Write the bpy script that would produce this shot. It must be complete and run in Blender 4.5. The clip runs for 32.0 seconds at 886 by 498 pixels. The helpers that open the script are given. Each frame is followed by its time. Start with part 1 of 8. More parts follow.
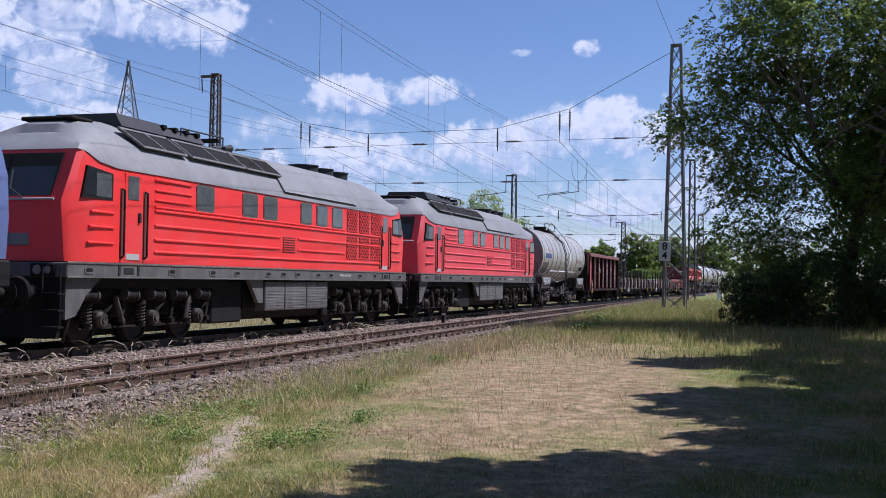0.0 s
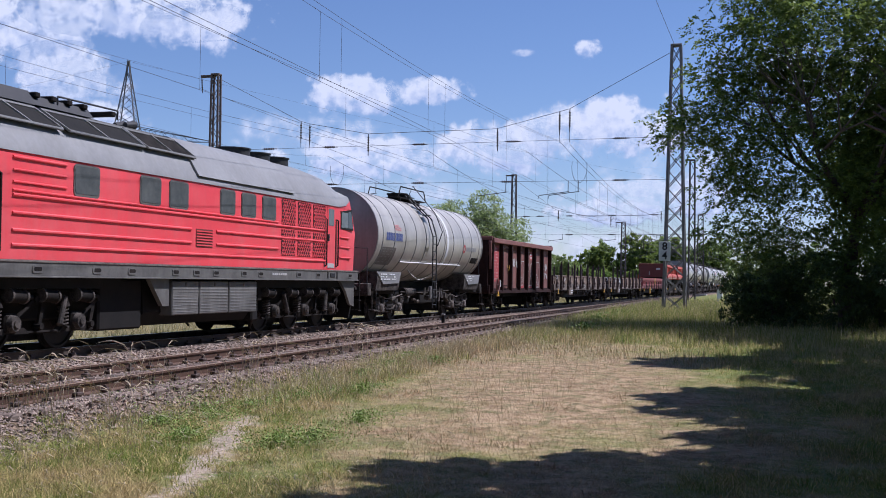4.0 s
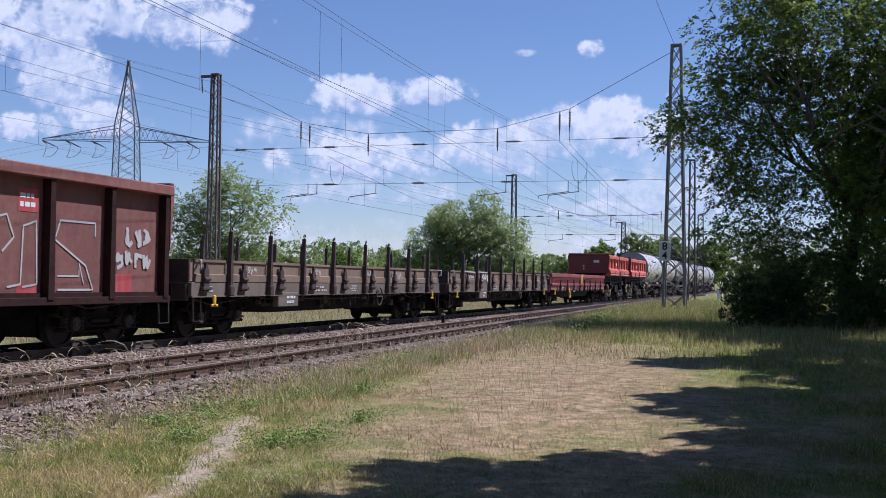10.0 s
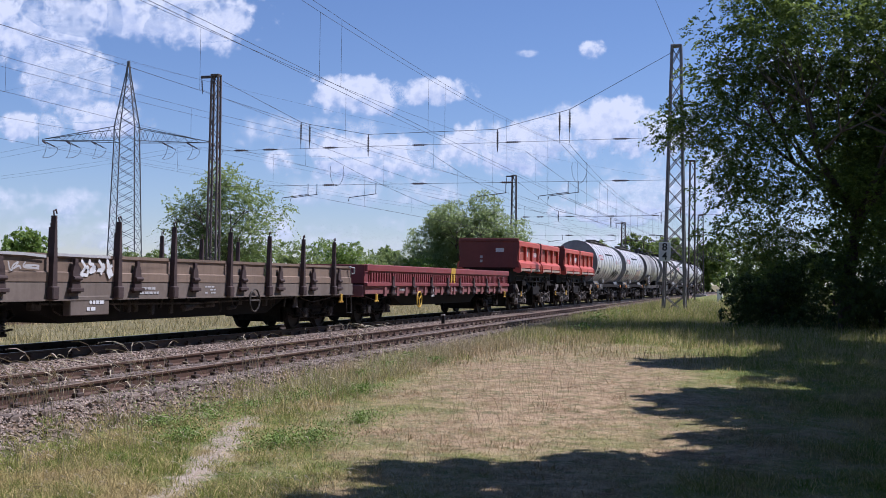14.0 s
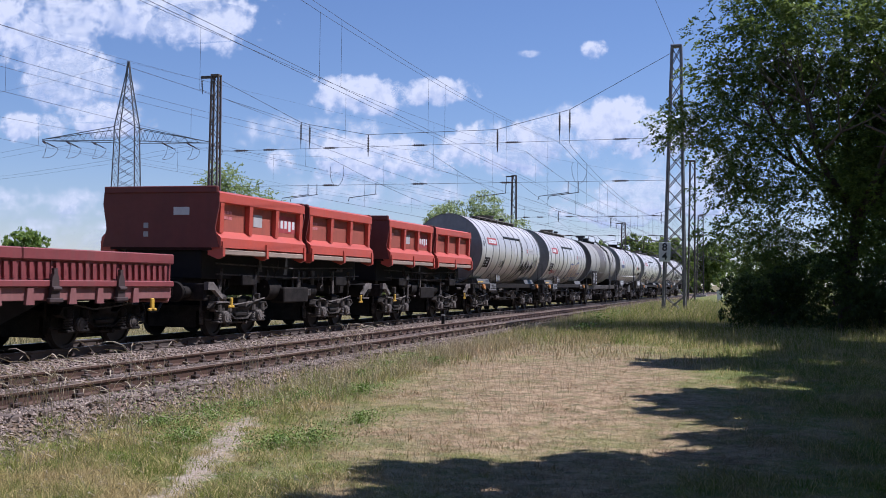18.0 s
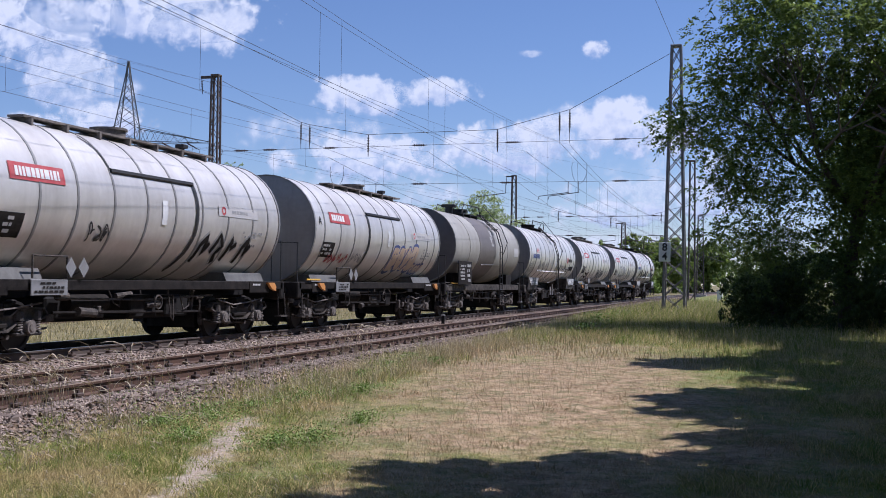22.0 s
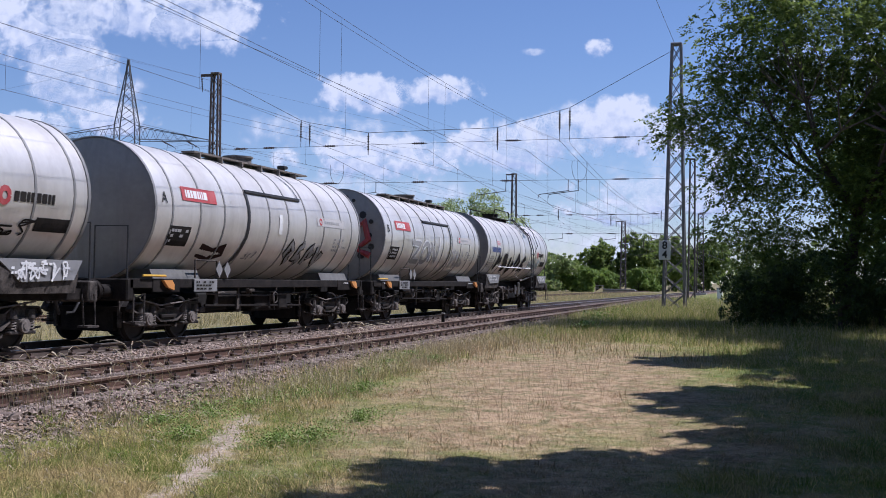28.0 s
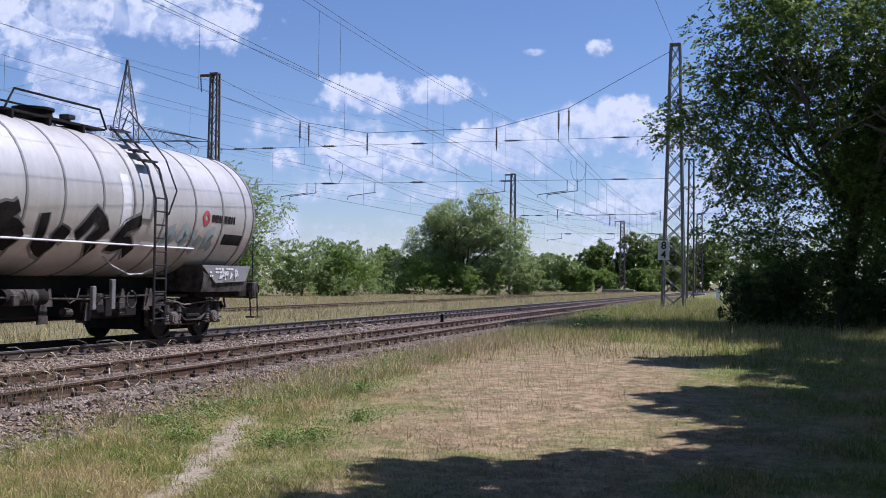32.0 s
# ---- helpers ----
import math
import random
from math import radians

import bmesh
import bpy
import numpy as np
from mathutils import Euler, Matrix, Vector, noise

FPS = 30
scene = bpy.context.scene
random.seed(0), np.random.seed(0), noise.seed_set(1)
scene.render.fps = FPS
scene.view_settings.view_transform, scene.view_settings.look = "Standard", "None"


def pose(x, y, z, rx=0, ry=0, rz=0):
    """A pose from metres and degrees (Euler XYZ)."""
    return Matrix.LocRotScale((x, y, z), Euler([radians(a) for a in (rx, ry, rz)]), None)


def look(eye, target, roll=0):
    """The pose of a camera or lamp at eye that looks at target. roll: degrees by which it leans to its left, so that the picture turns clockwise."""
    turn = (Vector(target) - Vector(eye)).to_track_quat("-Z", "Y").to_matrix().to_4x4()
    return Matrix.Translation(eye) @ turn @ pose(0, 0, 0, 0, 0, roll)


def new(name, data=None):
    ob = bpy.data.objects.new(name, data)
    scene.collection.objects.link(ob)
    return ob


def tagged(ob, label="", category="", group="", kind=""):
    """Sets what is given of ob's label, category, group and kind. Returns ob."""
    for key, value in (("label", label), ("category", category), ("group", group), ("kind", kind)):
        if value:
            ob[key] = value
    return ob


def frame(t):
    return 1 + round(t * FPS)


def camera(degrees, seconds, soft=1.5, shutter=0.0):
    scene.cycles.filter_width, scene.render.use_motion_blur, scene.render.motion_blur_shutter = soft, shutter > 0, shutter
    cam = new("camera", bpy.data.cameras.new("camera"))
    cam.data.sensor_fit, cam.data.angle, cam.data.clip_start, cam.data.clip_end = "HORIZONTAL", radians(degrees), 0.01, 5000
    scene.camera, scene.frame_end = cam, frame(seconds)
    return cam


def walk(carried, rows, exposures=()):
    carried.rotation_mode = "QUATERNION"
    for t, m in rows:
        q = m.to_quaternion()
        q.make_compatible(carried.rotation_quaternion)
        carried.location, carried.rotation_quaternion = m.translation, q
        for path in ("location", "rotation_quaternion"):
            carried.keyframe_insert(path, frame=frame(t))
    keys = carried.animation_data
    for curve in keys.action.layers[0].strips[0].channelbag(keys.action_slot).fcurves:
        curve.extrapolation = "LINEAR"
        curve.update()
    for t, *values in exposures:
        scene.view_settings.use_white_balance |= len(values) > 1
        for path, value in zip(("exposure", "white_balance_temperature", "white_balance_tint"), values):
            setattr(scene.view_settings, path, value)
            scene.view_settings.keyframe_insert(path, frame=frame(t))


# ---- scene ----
EYE = Vector((0.0, 0.0, 1.365))


def eye_pose(dx=0.0, dy=0.0):
    """The tripod's pose; dx, dy: a faint sway in degrees to the side and up."""
    yaw = Matrix.Rotation(radians(16.645 + dx), 4, "Z")
    up = Matrix.Rotation(radians(90 + 1.548 + dy), 4, "X")
    roll = Matrix.Rotation(radians(0.807), 4, "Z")
    return Matrix.Translation(EYE) @ yaw @ up @ roll


cam = camera(41.6, 32.0, soft=0.9, shutter=0.08)
walk(cam, [(0.0, eye_pose()), (13.0, eye_pose(0, 0.0)), (14.5, eye_pose(0, 0.04)), (21.5, eye_pose(0, 0.04)),
           (24.5, eye_pose(0, 0.0)), (25.5, eye_pose(0, -0.03)), (27.5, eye_pose(0, -0.06)), (28.5, eye_pose(0, -0.04)),
           (31.5, eye_pose(0, -0.04)), (32.0, eye_pose(-0.05, -0.04))],
     exposures=[(0.0, 0.16, 5350, 26), (32.0, 0.16, 5350, 26)])

# ---- sky, sun ----
SUN_AZ = radians(58.0)      # from +Y towards +X
SUN_EL = radians(57.0)
sun_way = Vector((math.sin(SUN_AZ) * math.cos(SUN_EL), math.cos(SUN_AZ) * math.cos(SUN_EL), math.sin(SUN_EL)))
world = bpy.data.worlds.new("sky")
scene.world = world
world.use_nodes = True
wn, wl = world.node_tree.nodes, world.node_tree.links
sky = wn.new("ShaderNodeTexSky")
sky.sky_type, sky.sun_disc = "NISHITA", False
sky.sun_elevation, sky.sun_rotation = SUN_EL, SUN_AZ
sky.air_density, sky.dust_density, sky.ozone_density = 1.0, 0.0, 2.9
wl.new(sky.outputs[0], wn["Background"].inputs[0])
wn["Background"].inputs[1].default_value = 0.078
sun = new("sun", bpy.data.lights.new("sun", "SUN"))
sun.data.energy, sun.data.angle, sun.data.color = 5.4, radians(0.53), (1.0, 0.935, 0.79)
sun.matrix_world = look(sun_way * 200, (0, 0, 0))
# ---- mesh tools ----
class MB:
    """Gathers the faces of one mesh."""

    def __init__(self):
        self.v, self.f = [], []

    def add(self, vs, fs):
        o = len(self.v)
        self.v += [tuple(q) for q in vs]
        self.f += [tuple(i + o for i in q) for q in fs]
        return self

    def box(self, x0, x1, y0, y1, z0, z1, b=0.0):
        if b <= 0:
            vs = [(x, y, z) for x in (x0, x1) for y in (y0, y1) for z in (z0, z1)]
            return self.add(vs, [(0, 1, 3, 2), (4, 6, 7, 5), (0, 4, 5, 1), (2, 3, 7, 6), (0, 2, 6, 4), (1, 5, 7, 3)])
        b = min(b, (x1 - x0) / 2.1, (y1 - y0) / 2.1, (z1 - z0) / 2.1)
        lo, hi = (x0, y0, z0), (x1, y1, z1)
        vs, at = [], {}
        for sx in (0, 1):
            for sy in (0, 1):
                for sz in (0, 1):
                    c = [(lo, hi)[s][k] for k, s in enumerate((sx, sy, sz))]
                    ins = [c[k] + (b if s == 0 else -b) for k, s in enumerate((sx, sy, sz))]
                    for ax in range(3):
                        q = list(ins)
                        q[ax] = c[ax]
                        at[(sx, sy, sz, ax)] = len(vs)
                        vs.append(q)
        fs = []
        for ax in range(3):
            u, w = [k for k in range(3) if k != ax]
            for s in (0, 1):
                ring = []
                for su, sw in ((0, 0), (1, 0), (1, 1), (0, 1)):
                    k = [0, 0, 0]
                    k[ax], k[u], k[w] = s, su, sw
                    ring.append(at[(*k, ax)])
                fs.append(ring)
            for su in (0, 1):
                for sw in (0, 1):
                    k0, k1 = [0, 0, 0], [0, 0, 0]
                    k0[ax], k1[ax] = 0, 1
                    k0[u] = k1[u] = su
                    k0[w] = k1[w] = sw
                    fs.append([at[(*k0, u)], at[(*k1, u)], at[(*k1, w)], at[(*k0, w)]])
        for sx in (0, 1):
            for sy in (0, 1):
                for sz in (0, 1):
                    fs.append([at[(sx, sy, sz, ax)] for ax in range(3)])
        return self.add(vs, fs)

    def cyl(self, p0, p1, r, n=12, r2=None, caps=True):
        p0, p1 = Vector(p0), Vector(p1)
        d = (p1 - p0).normalized()
        a = d.orthogonal().normalized()
        b = d.cross(a)
        r2 = r if r2 is None else r2
        vs = []
        for q, rr in ((p0, r), (p1, r2)):
            vs += [q + (a * math.cos(2 * math.pi * i / n) + b * math.sin(2 * math.pi * i / n)) * rr for i in range(n)]
        fs = [(i, (i + 1) % n, n + (i + 1) % n, n + i) for i in range(n)]
        if caps:
            fs += [tuple(range(n))[::-1], tuple(range(n, 2 * n))]
        return self.add(vs, fs)

    def tube(self, pts, r, n=6):
        p = [Vector(q) for q in pts]
        rings, side = [], None
        for i, q in enumerate(p):
            d = (p[min(i + 1, len(p) - 1)] - p[max(i - 1, 0)])
            if d.length < 1e-6:
                d = p[-1] - p[-2]
            d.normalize()
            side = d.orthogonal().normalized() if side is None else (side - d * side.dot(d)).normalized()
            up = d.cross(side)
            rings.append([q + (side * math.cos(6.2832 * k / n) + up * math.sin(6.2832 * k / n)) * r for k in range(n)])
        return self.loft(rings)

    def prism(self, poly, axis, a0, a1):
        n = len(poly)
        mk = {"y": lambda q, a: (q[0], a, q[1]), "x": lambda q, a: (a, q[0], q[1]), "z": lambda q, a: (q[0], q[1], a)}[axis]
        return self.add([mk(q, a0) for q in poly] + [mk(q, a1) for q in poly],
                        [(i, (i + 1) % n, n + (i + 1) % n, n + i) for i in range(n)] + [tuple(range(n))[::-1], tuple(range(n, 2 * n))])

    def loft(self, rings, closed=True, caps=True):
        n = len(rings[0])
        vs = [q for r in rings for q in r]
        fs = []
        for k in range(len(rings) - 1):
            for i in range(n if closed else n - 1):
                j = (i + 1) % n
                fs.append((k * n + i, k * n + j, (k + 1) * n + j, (k + 1) * n + i))
        if caps:
            fs += [tuple(range(n))[::-1], tuple(range((len(rings) - 1) * n, len(rings) * n))]
        return self.add(vs, fs)

    def ring(self, c, axis_y0, axis_y1, r0, r1, n=32, a0=0.0, a1=2 * math.pi):
        """A band round a lying cylinder: centre (x, z), from y0 to y1, radius r0 inside and r1 outside."""
        m = n if a1 - a0 > 6.28 else n + 1
        rings = []
        for i in range(m):
            a = a0 + (a1 - a0) * i / n
            s, k = math.sin(a), math.cos(a)
            rings.append([(c[0] + s * r0, axis_y0, c[1] + k * r0), (c[0] + s * r1, axis_y0, c[1] + k * r1),
                          (c[0] + s * r1, axis_y1, c[1] + k * r1), (c[0] + s * r0, axis_y1, c[1] + k * r0)])
        if m == n:
            rings.append(rings[0])
        return self.loft(rings, True, m != n)

    def mesh(self, name="m"):
        me = bpy.data.meshes.new(name)
        me.from_pydata(self.v, [], self.f)
        bm = bmesh.new()
        bm.from_mesh(me)
        bmesh.ops.recalc_face_normals(bm, faces=bm.faces)
        bm.to_mesh(me)
        bm.free()
        me.polygons.foreach_set("use_smooth", [True] * len(me.polygons))
        me.set_sharp_from_angle(angle=radians(32))
        me.update()
        return me


def mesh_np(name, verts, k):
    """A mesh of loose faces with k corners each, from an array of corners."""
    verts = np.asarray(verts, dtype=np.float32).reshape(-1, 3)
    n = len(verts) // k
    me = bpy.data.meshes.new(name)
    me.vertices.add(n * k)
    me.vertices.foreach_set("co", verts[: n * k].ravel())
    me.loops.add(n * k)
    me.loops.foreach_set("vertex_index", np.arange(n * k, dtype=np.int32))
    me.polygons.add(n)
    me.polygons.foreach_set("loop_start", np.arange(0, n * k, k, dtype=np.int32))
    me.update(calc_edges=True)
    return me


def part(name, mb, material, parent=None, label=""):
    me = mb if isinstance(mb, bpy.types.Mesh) else mb.mesh(name)
    if not me.materials:
        me.materials.append(material)
    ob = new(name, me)
    if parent is not None:
        ob.parent = parent
    if label:
        ob["label"] = label
    return ob


def empty(name, m=None):
    ob = new(name)
    ob.empty_display_size = 0.3
    if m is not None:
        ob.matrix_world = m
    return ob


# ---- materials ----
def rgb(*c):
    return (*c, 1.0)


def mat(name, col, col2=None, rough=0.6, metal=0.0, scale=2.0, fine=30.0, bump=0.15, streak=None, dirt=None, contrast=0.5, spec=0.5, island=0.0, obrand=0.0, coords="Object", bump_dist=0.01):
    """A worn surface: two colours mixed by a coarse and a fine noise, vertical streaks, dirt, relief."""
    m = bpy.data.materials.new(name)
    m.use_nodes = True
    n, l = m.node_tree.nodes, m.node_tree.links
    bs = n["Principled BSDF"]
    bs.inputs["Roughness"].default_value, bs.inputs["Metallic"].default_value = rough, metal
    bs.inputs["Specular IOR Level"].default_value = spec
    tc = n.new("ShaderNodeTexCoord")
    if coords == "World":
        src = n.new("ShaderNodeNewGeometry").outputs["Position"]
    else:
        src = tc.outputs[coords]
    n1 = n.new("ShaderNodeTexNoise")
    n1.inputs["Scale"].default_value, n1.inputs["Detail"].default_value, n1.inputs["Roughness"].default_value = scale, 6, 0.6
    n2 = n.new("ShaderNodeTexNoise")
    n2.inputs["Scale"].default_value, n2.inputs["Detail"].default_value = fine, 4
    l.new(src, n1.inputs["Vector"]), l.new(src, n2.inputs["Vector"])
    add = n.new("ShaderNodeMath")
    add.operation = "MULTIPLY_ADD"
    l.new(n2.outputs[0], add.inputs[0])
    add.inputs[1].default_value = 0.45
    l.new(n1.outputs[0], add.inputs[2])
    ramp = n.new("ShaderNodeMapRange")
    ramp.inputs["From Min"].default_value, ramp.inputs["From Max"].default_value = 0.725 - contrast * 0.5, 0.725 + contrast * 0.5
    l.new(add.outputs[0], ramp.inputs["Value"])
    mix = n.new("ShaderNodeMix")
    mix.data_type = "RGBA"
    mix.inputs[6].default_value, mix.inputs[7].default_value = rgb(*col), rgb(*(col2 or [c * 0.75 for c in col]))
    l.new(ramp.outputs[0], mix.inputs[0])
    out = mix.outputs[2]
    for colour, amount, sc, stretch in ([(*streak, (1.0, 1.0, 0.06))] if streak else []) + ([(*dirt, (1.0, 1.0, 1.0))] if dirt else []):
        mp = n.new("ShaderNodeMapping")
        mp.inputs["Scale"].default_value = stretch
        l.new(src, mp.inputs["Vector"])
        ns = n.new("ShaderNodeTexNoise")
        ns.inputs["Scale"].default_value, ns.inputs["Detail"].default_value, ns.inputs["Roughness"].default_value = sc, 5, 0.65
        l.new(mp.outputs[0], ns.inputs["Vector"])
        mr = n.new("ShaderNodeMapRange")
        mr.inputs["From Min"].default_value, mr.inputs["From Max"].default_value, mr.inputs["To Max"].default_value = 0.45, 0.75, amount
        l.new(ns.outputs[0], mr.inputs["Value"])
        mx = n.new("ShaderNodeMix")
        mx.data_type = "RGBA"
        l.new(mr.outputs[0], mx.inputs[0]), l.new(out, mx.inputs[6])
        mx.inputs[7].default_value = rgb(*colour)
        out = mx.outputs[2]
    if island or obrand:
        rnd = n.new("ShaderNodeNewGeometry").outputs["Random Per Island"] if island else n.new("ShaderNodeObjectInfo").outputs["Random"]
        mr = n.new("ShaderNodeMapRange")
        k = island or obrand
        mr.inputs["To Min"].default_value, mr.inputs["To Max"].default_value = 1 - k, 1 + k
        l.new(rnd, mr.inputs["Value"])
        hs = n.new("ShaderNodeHueSaturation")
        l.new(mr.outputs[0], hs.inputs["Value"]), l.new(out, hs.inputs["Color"])
        out = hs.outputs[0]
    l.new(out, bs.inputs["Base Color"])
    if bump:
        bp = n.new("ShaderNodeBump")
        bp.inputs["Strength"].default_value, bp.inputs["Distance"].default_value = bump, bump_dist
        l.new(add.outputs[0], bp.inputs["Height"])
        l.new(bp.outputs[0], bs.inputs["Normal"])
    return m


RED = mat("traffic_red_paint", (0.90, 0.042, 0.032), (0.78, 0.034, 0.028), rough=0.42, scale=0.8, fine=14, bump=0.05, streak=((0.62, 0.085, 0.08), 0.35, 3.0), dirt=((0.80, 0.17, 0.16), 0.30, 1.1), contrast=0.7)
RED_PINK = mat("faded_red_paint", (0.80, 0.070, 0.080), (0.68, 0.055, 0.066), rough=0.55, scale=0.8, fine=14, bump=0.05, streak=((0.50, 0.14, 0.13), 0.4, 3.0), dirt=((0.74, 0.20, 0.20), 0.3, 1.2), contrast=0.7)
ROOF_GREY = mat("grey_roof_paint", (0.25, 0.25, 0.245), (0.175, 0.175, 0.17), rough=0.6, scale=1.2, fine=10, streak=((0.17, 0.165, 0.155), 0.45, 2.5), bump=0.05)
SILL_GREY = mat("grey_frame_paint", (0.135, 0.132, 0.118), (0.080, 0.078, 0.070), rough=0.6, scale=1.5, fine=16, streak=((0.20, 0.19, 0.17), 0.4, 6.0), dirt=((0.060, 0.053, 0.046), 0.5, 3.0))
# DARK and UNDER hold grime and also the shade below the vehicles.
DARK = mat("dark_dirty_shaded_steel", (0.009, 0.009, 0.009), (0.018, 0.016, 0.014), rough=0.8, scale=3, fine=40, spec=0.2)
UNDER = mat("running_gear_grime_and_shade", (0.006, 0.0055, 0.005), (0.030, 0.025, 0.021), rough=0.85, scale=4, fine=30, contrast=0.45, spec=0.15)
BOGIE = mat("bogie_dusty_steel", (0.007, 0.0065, 0.006), (0.115, 0.098, 0.082), rough=0.75, scale=5, fine=34, contrast=0.42, spec=0.25)
BOGIE_PALE = mat("dust_pale_steel", (0.085, 0.074, 0.064), (0.20, 0.175, 0.15), rough=0.7, scale=6, fine=30, contrast=0.4, spec=0.3)
BRIGHT = mat("worn_pale_steel", (0.30, 0.29, 0.28), (0.18, 0.17, 0.16), rough=0.5, metal=0.3, scale=4, fine=30)
WHEEL = mat("wheel_steel", (0.010, 0.009, 0.008), (0.026, 0.021, 0.018), rough=0.7, metal=0.1, scale=4, fine=30)
TREAD = mat("bright_wheel_tread", (0.45, 0.44, 0.43), rough=0.3, metal=0.9, scale=6, fine=60)
GLASS = mat("dark_window_glass", (0.020, 0.026, 0.030), (0.030, 0.036, 0.040), rough=0.08, scale=1, fine=5, bump=0.0)
SILVER = mat("silver_tank_paint", (0.76, 0.73, 0.675), (0.65, 0.62, 0.57), rough=0.40, metal=0.48, scale=0.7, fine=9, bump=0.03, streak=((0.38, 0.35, 0.31), 0.45, 1.6), dirt=((0.42, 0.375, 0.32), 0.40, 0.9))
SILVER2 = mat("aged_silver_tank_paint", (0.55, 0.52, 0.46), (0.45, 0.425, 0.375), rough=0.40, metal=0.28, scale=0.7, fine=9, bump=0.03, streak=((0.25, 0.23, 0.20), 0.5, 1.5), dirt=((0.31, 0.285, 0.245), 0.4, 0.8))
# Streaked tank end whose base colour is darkened for its shade.
END_SHADED = mat("soiled_shaded_tank_end", (0.26, 0.245, 0.22), (0.36, 0.34, 0.31), rough=0.45, metal=0.2, scale=1.2, fine=8, streak=((0.13, 0.12, 0.11), 0.5, 2.0))
DARKTANK = mat("oily_grey_tank_paint", (0.40, 0.385, 0.335), (0.29, 0.275, 0.24), rough=0.55, metal=0.05, scale=0.8, fine=9, streak=((0.17, 0.155, 0.135), 0.5, 1.8), dirt=((0.22, 0.20, 0.17), 0.5, 0.9))
DARKTANK2 = mat("black_spill_on_tank", (0.105, 0.090, 0.080), (0.16, 0.14, 0.125), rough=0.5, scale=1.5, fine=9, streak=((0.16, 0.15, 0.14), 0.25, 2.5))
SEAM = mat("tank_seam_band", (0.27, 0.265, 0.25), (0.20, 0.195, 0.185), rough=0.5, metal=0.2, scale=3, fine=20)
BLACK = mat("black_paint", (0.012, 0.012, 0.013), (0.025, 0.024, 0.023), rough=0.6, scale=3, fine=30)
RUSTRED = mat("oxide_brown_wagon_paint", (0.150, 0.048, 0.040), (0.215, 0.088, 0.070), rough=0.75, scale=1.6, fine=14, streak=((0.085, 0.044, 0.036), 0.55, 4.0), dirt=((0.22, 0.14, 0.11), 0.4, 5.0), obrand=0.16)
# Dark brown, also carrying the shaded look of the open wagon's ribs.
RIBDARK = mat("dark_brown_and_rib_shade", (0.020, 0.009, 0.008), (0.042, 0.019, 0.016), rough=0.85, scale=3, fine=20, spec=0.15)
STAKE_BROWN = mat("brown_dropside_paint", (0.170, 0.118, 0.080), (0.235, 0.168, 0.118), rough=0.75, scale=1.3, fine=14, streak=((0.10, 0.07, 0.055), 0.5, 5.0), obrand=0.14)
STAKE_GREY = mat("dusty_brown_solebar", (0.130, 0.102, 0.080), (0.190, 0.152, 0.120), rough=0.8, scale=1.6, fine=14, streak=((0.09, 0.068, 0.052), 0.5, 5.0), obrand=0.10)
STAKE_DARK = mat("dark_stanchion_steel", (0.034, 0.021, 0.019), (0.070, 0.042, 0.036), rough=0.8, scale=4, fine=30)
LOWRED = mat("wine_red_wagon_paint", (0.200, 0.035, 0.036), (0.25, 0.055, 0.052), rough=0.65, scale=1.5, fine=14, streak=((0.15, 0.065, 0.055), 0.5, 5.0), obrand=0.08)
LOWRED2 = mat("dusty_red_solebar", (0.215, 0.072, 0.066), (0.27, 0.115, 0.10), rough=0.75, scale=1.5, fine=14, streak=((0.13, 0.07, 0.06), 0.5, 5.0))
TUBRED = mat("bright_red_tub_paint", (0.56, 0.090, 0.050), (0.42, 0.068, 0.042), rough=0.5, scale=1.0, fine=14, streak=((0.40, 0.085, 0.06), 0.5, 4.0), dirt=((0.58, 0.13, 0.09), 0.4, 2.0))
TUBRUST = mat("scoured_tub_panel", (0.42, 0.105, 0.062), (0.31, 0.078, 0.048), rough=0.7, scale=1.6, fine=14, streak=((0.20, 0.062, 0.045), 0.5, 5.0), obrand=0.14)
# Red darkened for faces turned from the sun and for recesses.
RED_SHADE = mat("shade_dark_red_paint", (0.135, 0.027, 0.020), (0.18, 0.038, 0.029), rough=0.6, scale=1.2, fine=10, streak=((0.10, 0.026, 0.022), 0.5, 3.0))
TIMBER = mat("pale_timber_beam", (0.36, 0.27, 0.20), (0.27, 0.20, 0.15), rough=0.85, scale=3, fine=30)
WHITE = mat("white_paint_mark", (0.72, 0.72, 0.70), (0.60, 0.60, 0.58), rough=0.6, scale=3, fine=20, bump=0.0)
PALE = mat("faded_white_mark", (0.46, 0.45, 0.43), (0.38, 0.37, 0.36), rough=0.7, scale=4, fine=30, bump=0.0)
YELLOW = mat("yellow_paint", (0.62, 0.38, 0.03), (0.50, 0.30, 0.03), rough=0.55, scale=4, fine=30, bump=0.0)
ORANGE = mat("orange_paint", (0.62, 0.27, 0.06), (0.5, 0.22, 0.06), rough=0.55, scale=4, fine=30, bump=0.0)
LOGO_RED = mat("red_sign_panel", (0.42, 0.036, 0.042), (0.33, 0.06, 0.06), rough=0.65, scale=2.2, fine=22, bump=0.0, streak=((0.45, 0.16, 0.15), 0.55, 6.0))
LOGO_BLUE = mat("blue_lettering", (0.08, 0.11, 0.27), rough=0.6, scale=4, fine=30, bump=0.0)
LOGO_PINK = mat("faded_pink_mark", (0.60, 0.16, 0.16), (0.55, 0.24, 0.23), rough=0.6, scale=4, fine=30, bump=0.0)
LOGO_PALE = mat("faded_rose_marking", (0.52, 0.30, 0.29), (0.42, 0.20, 0.19), rough=0.7, scale=5, fine=30, bump=0.0)
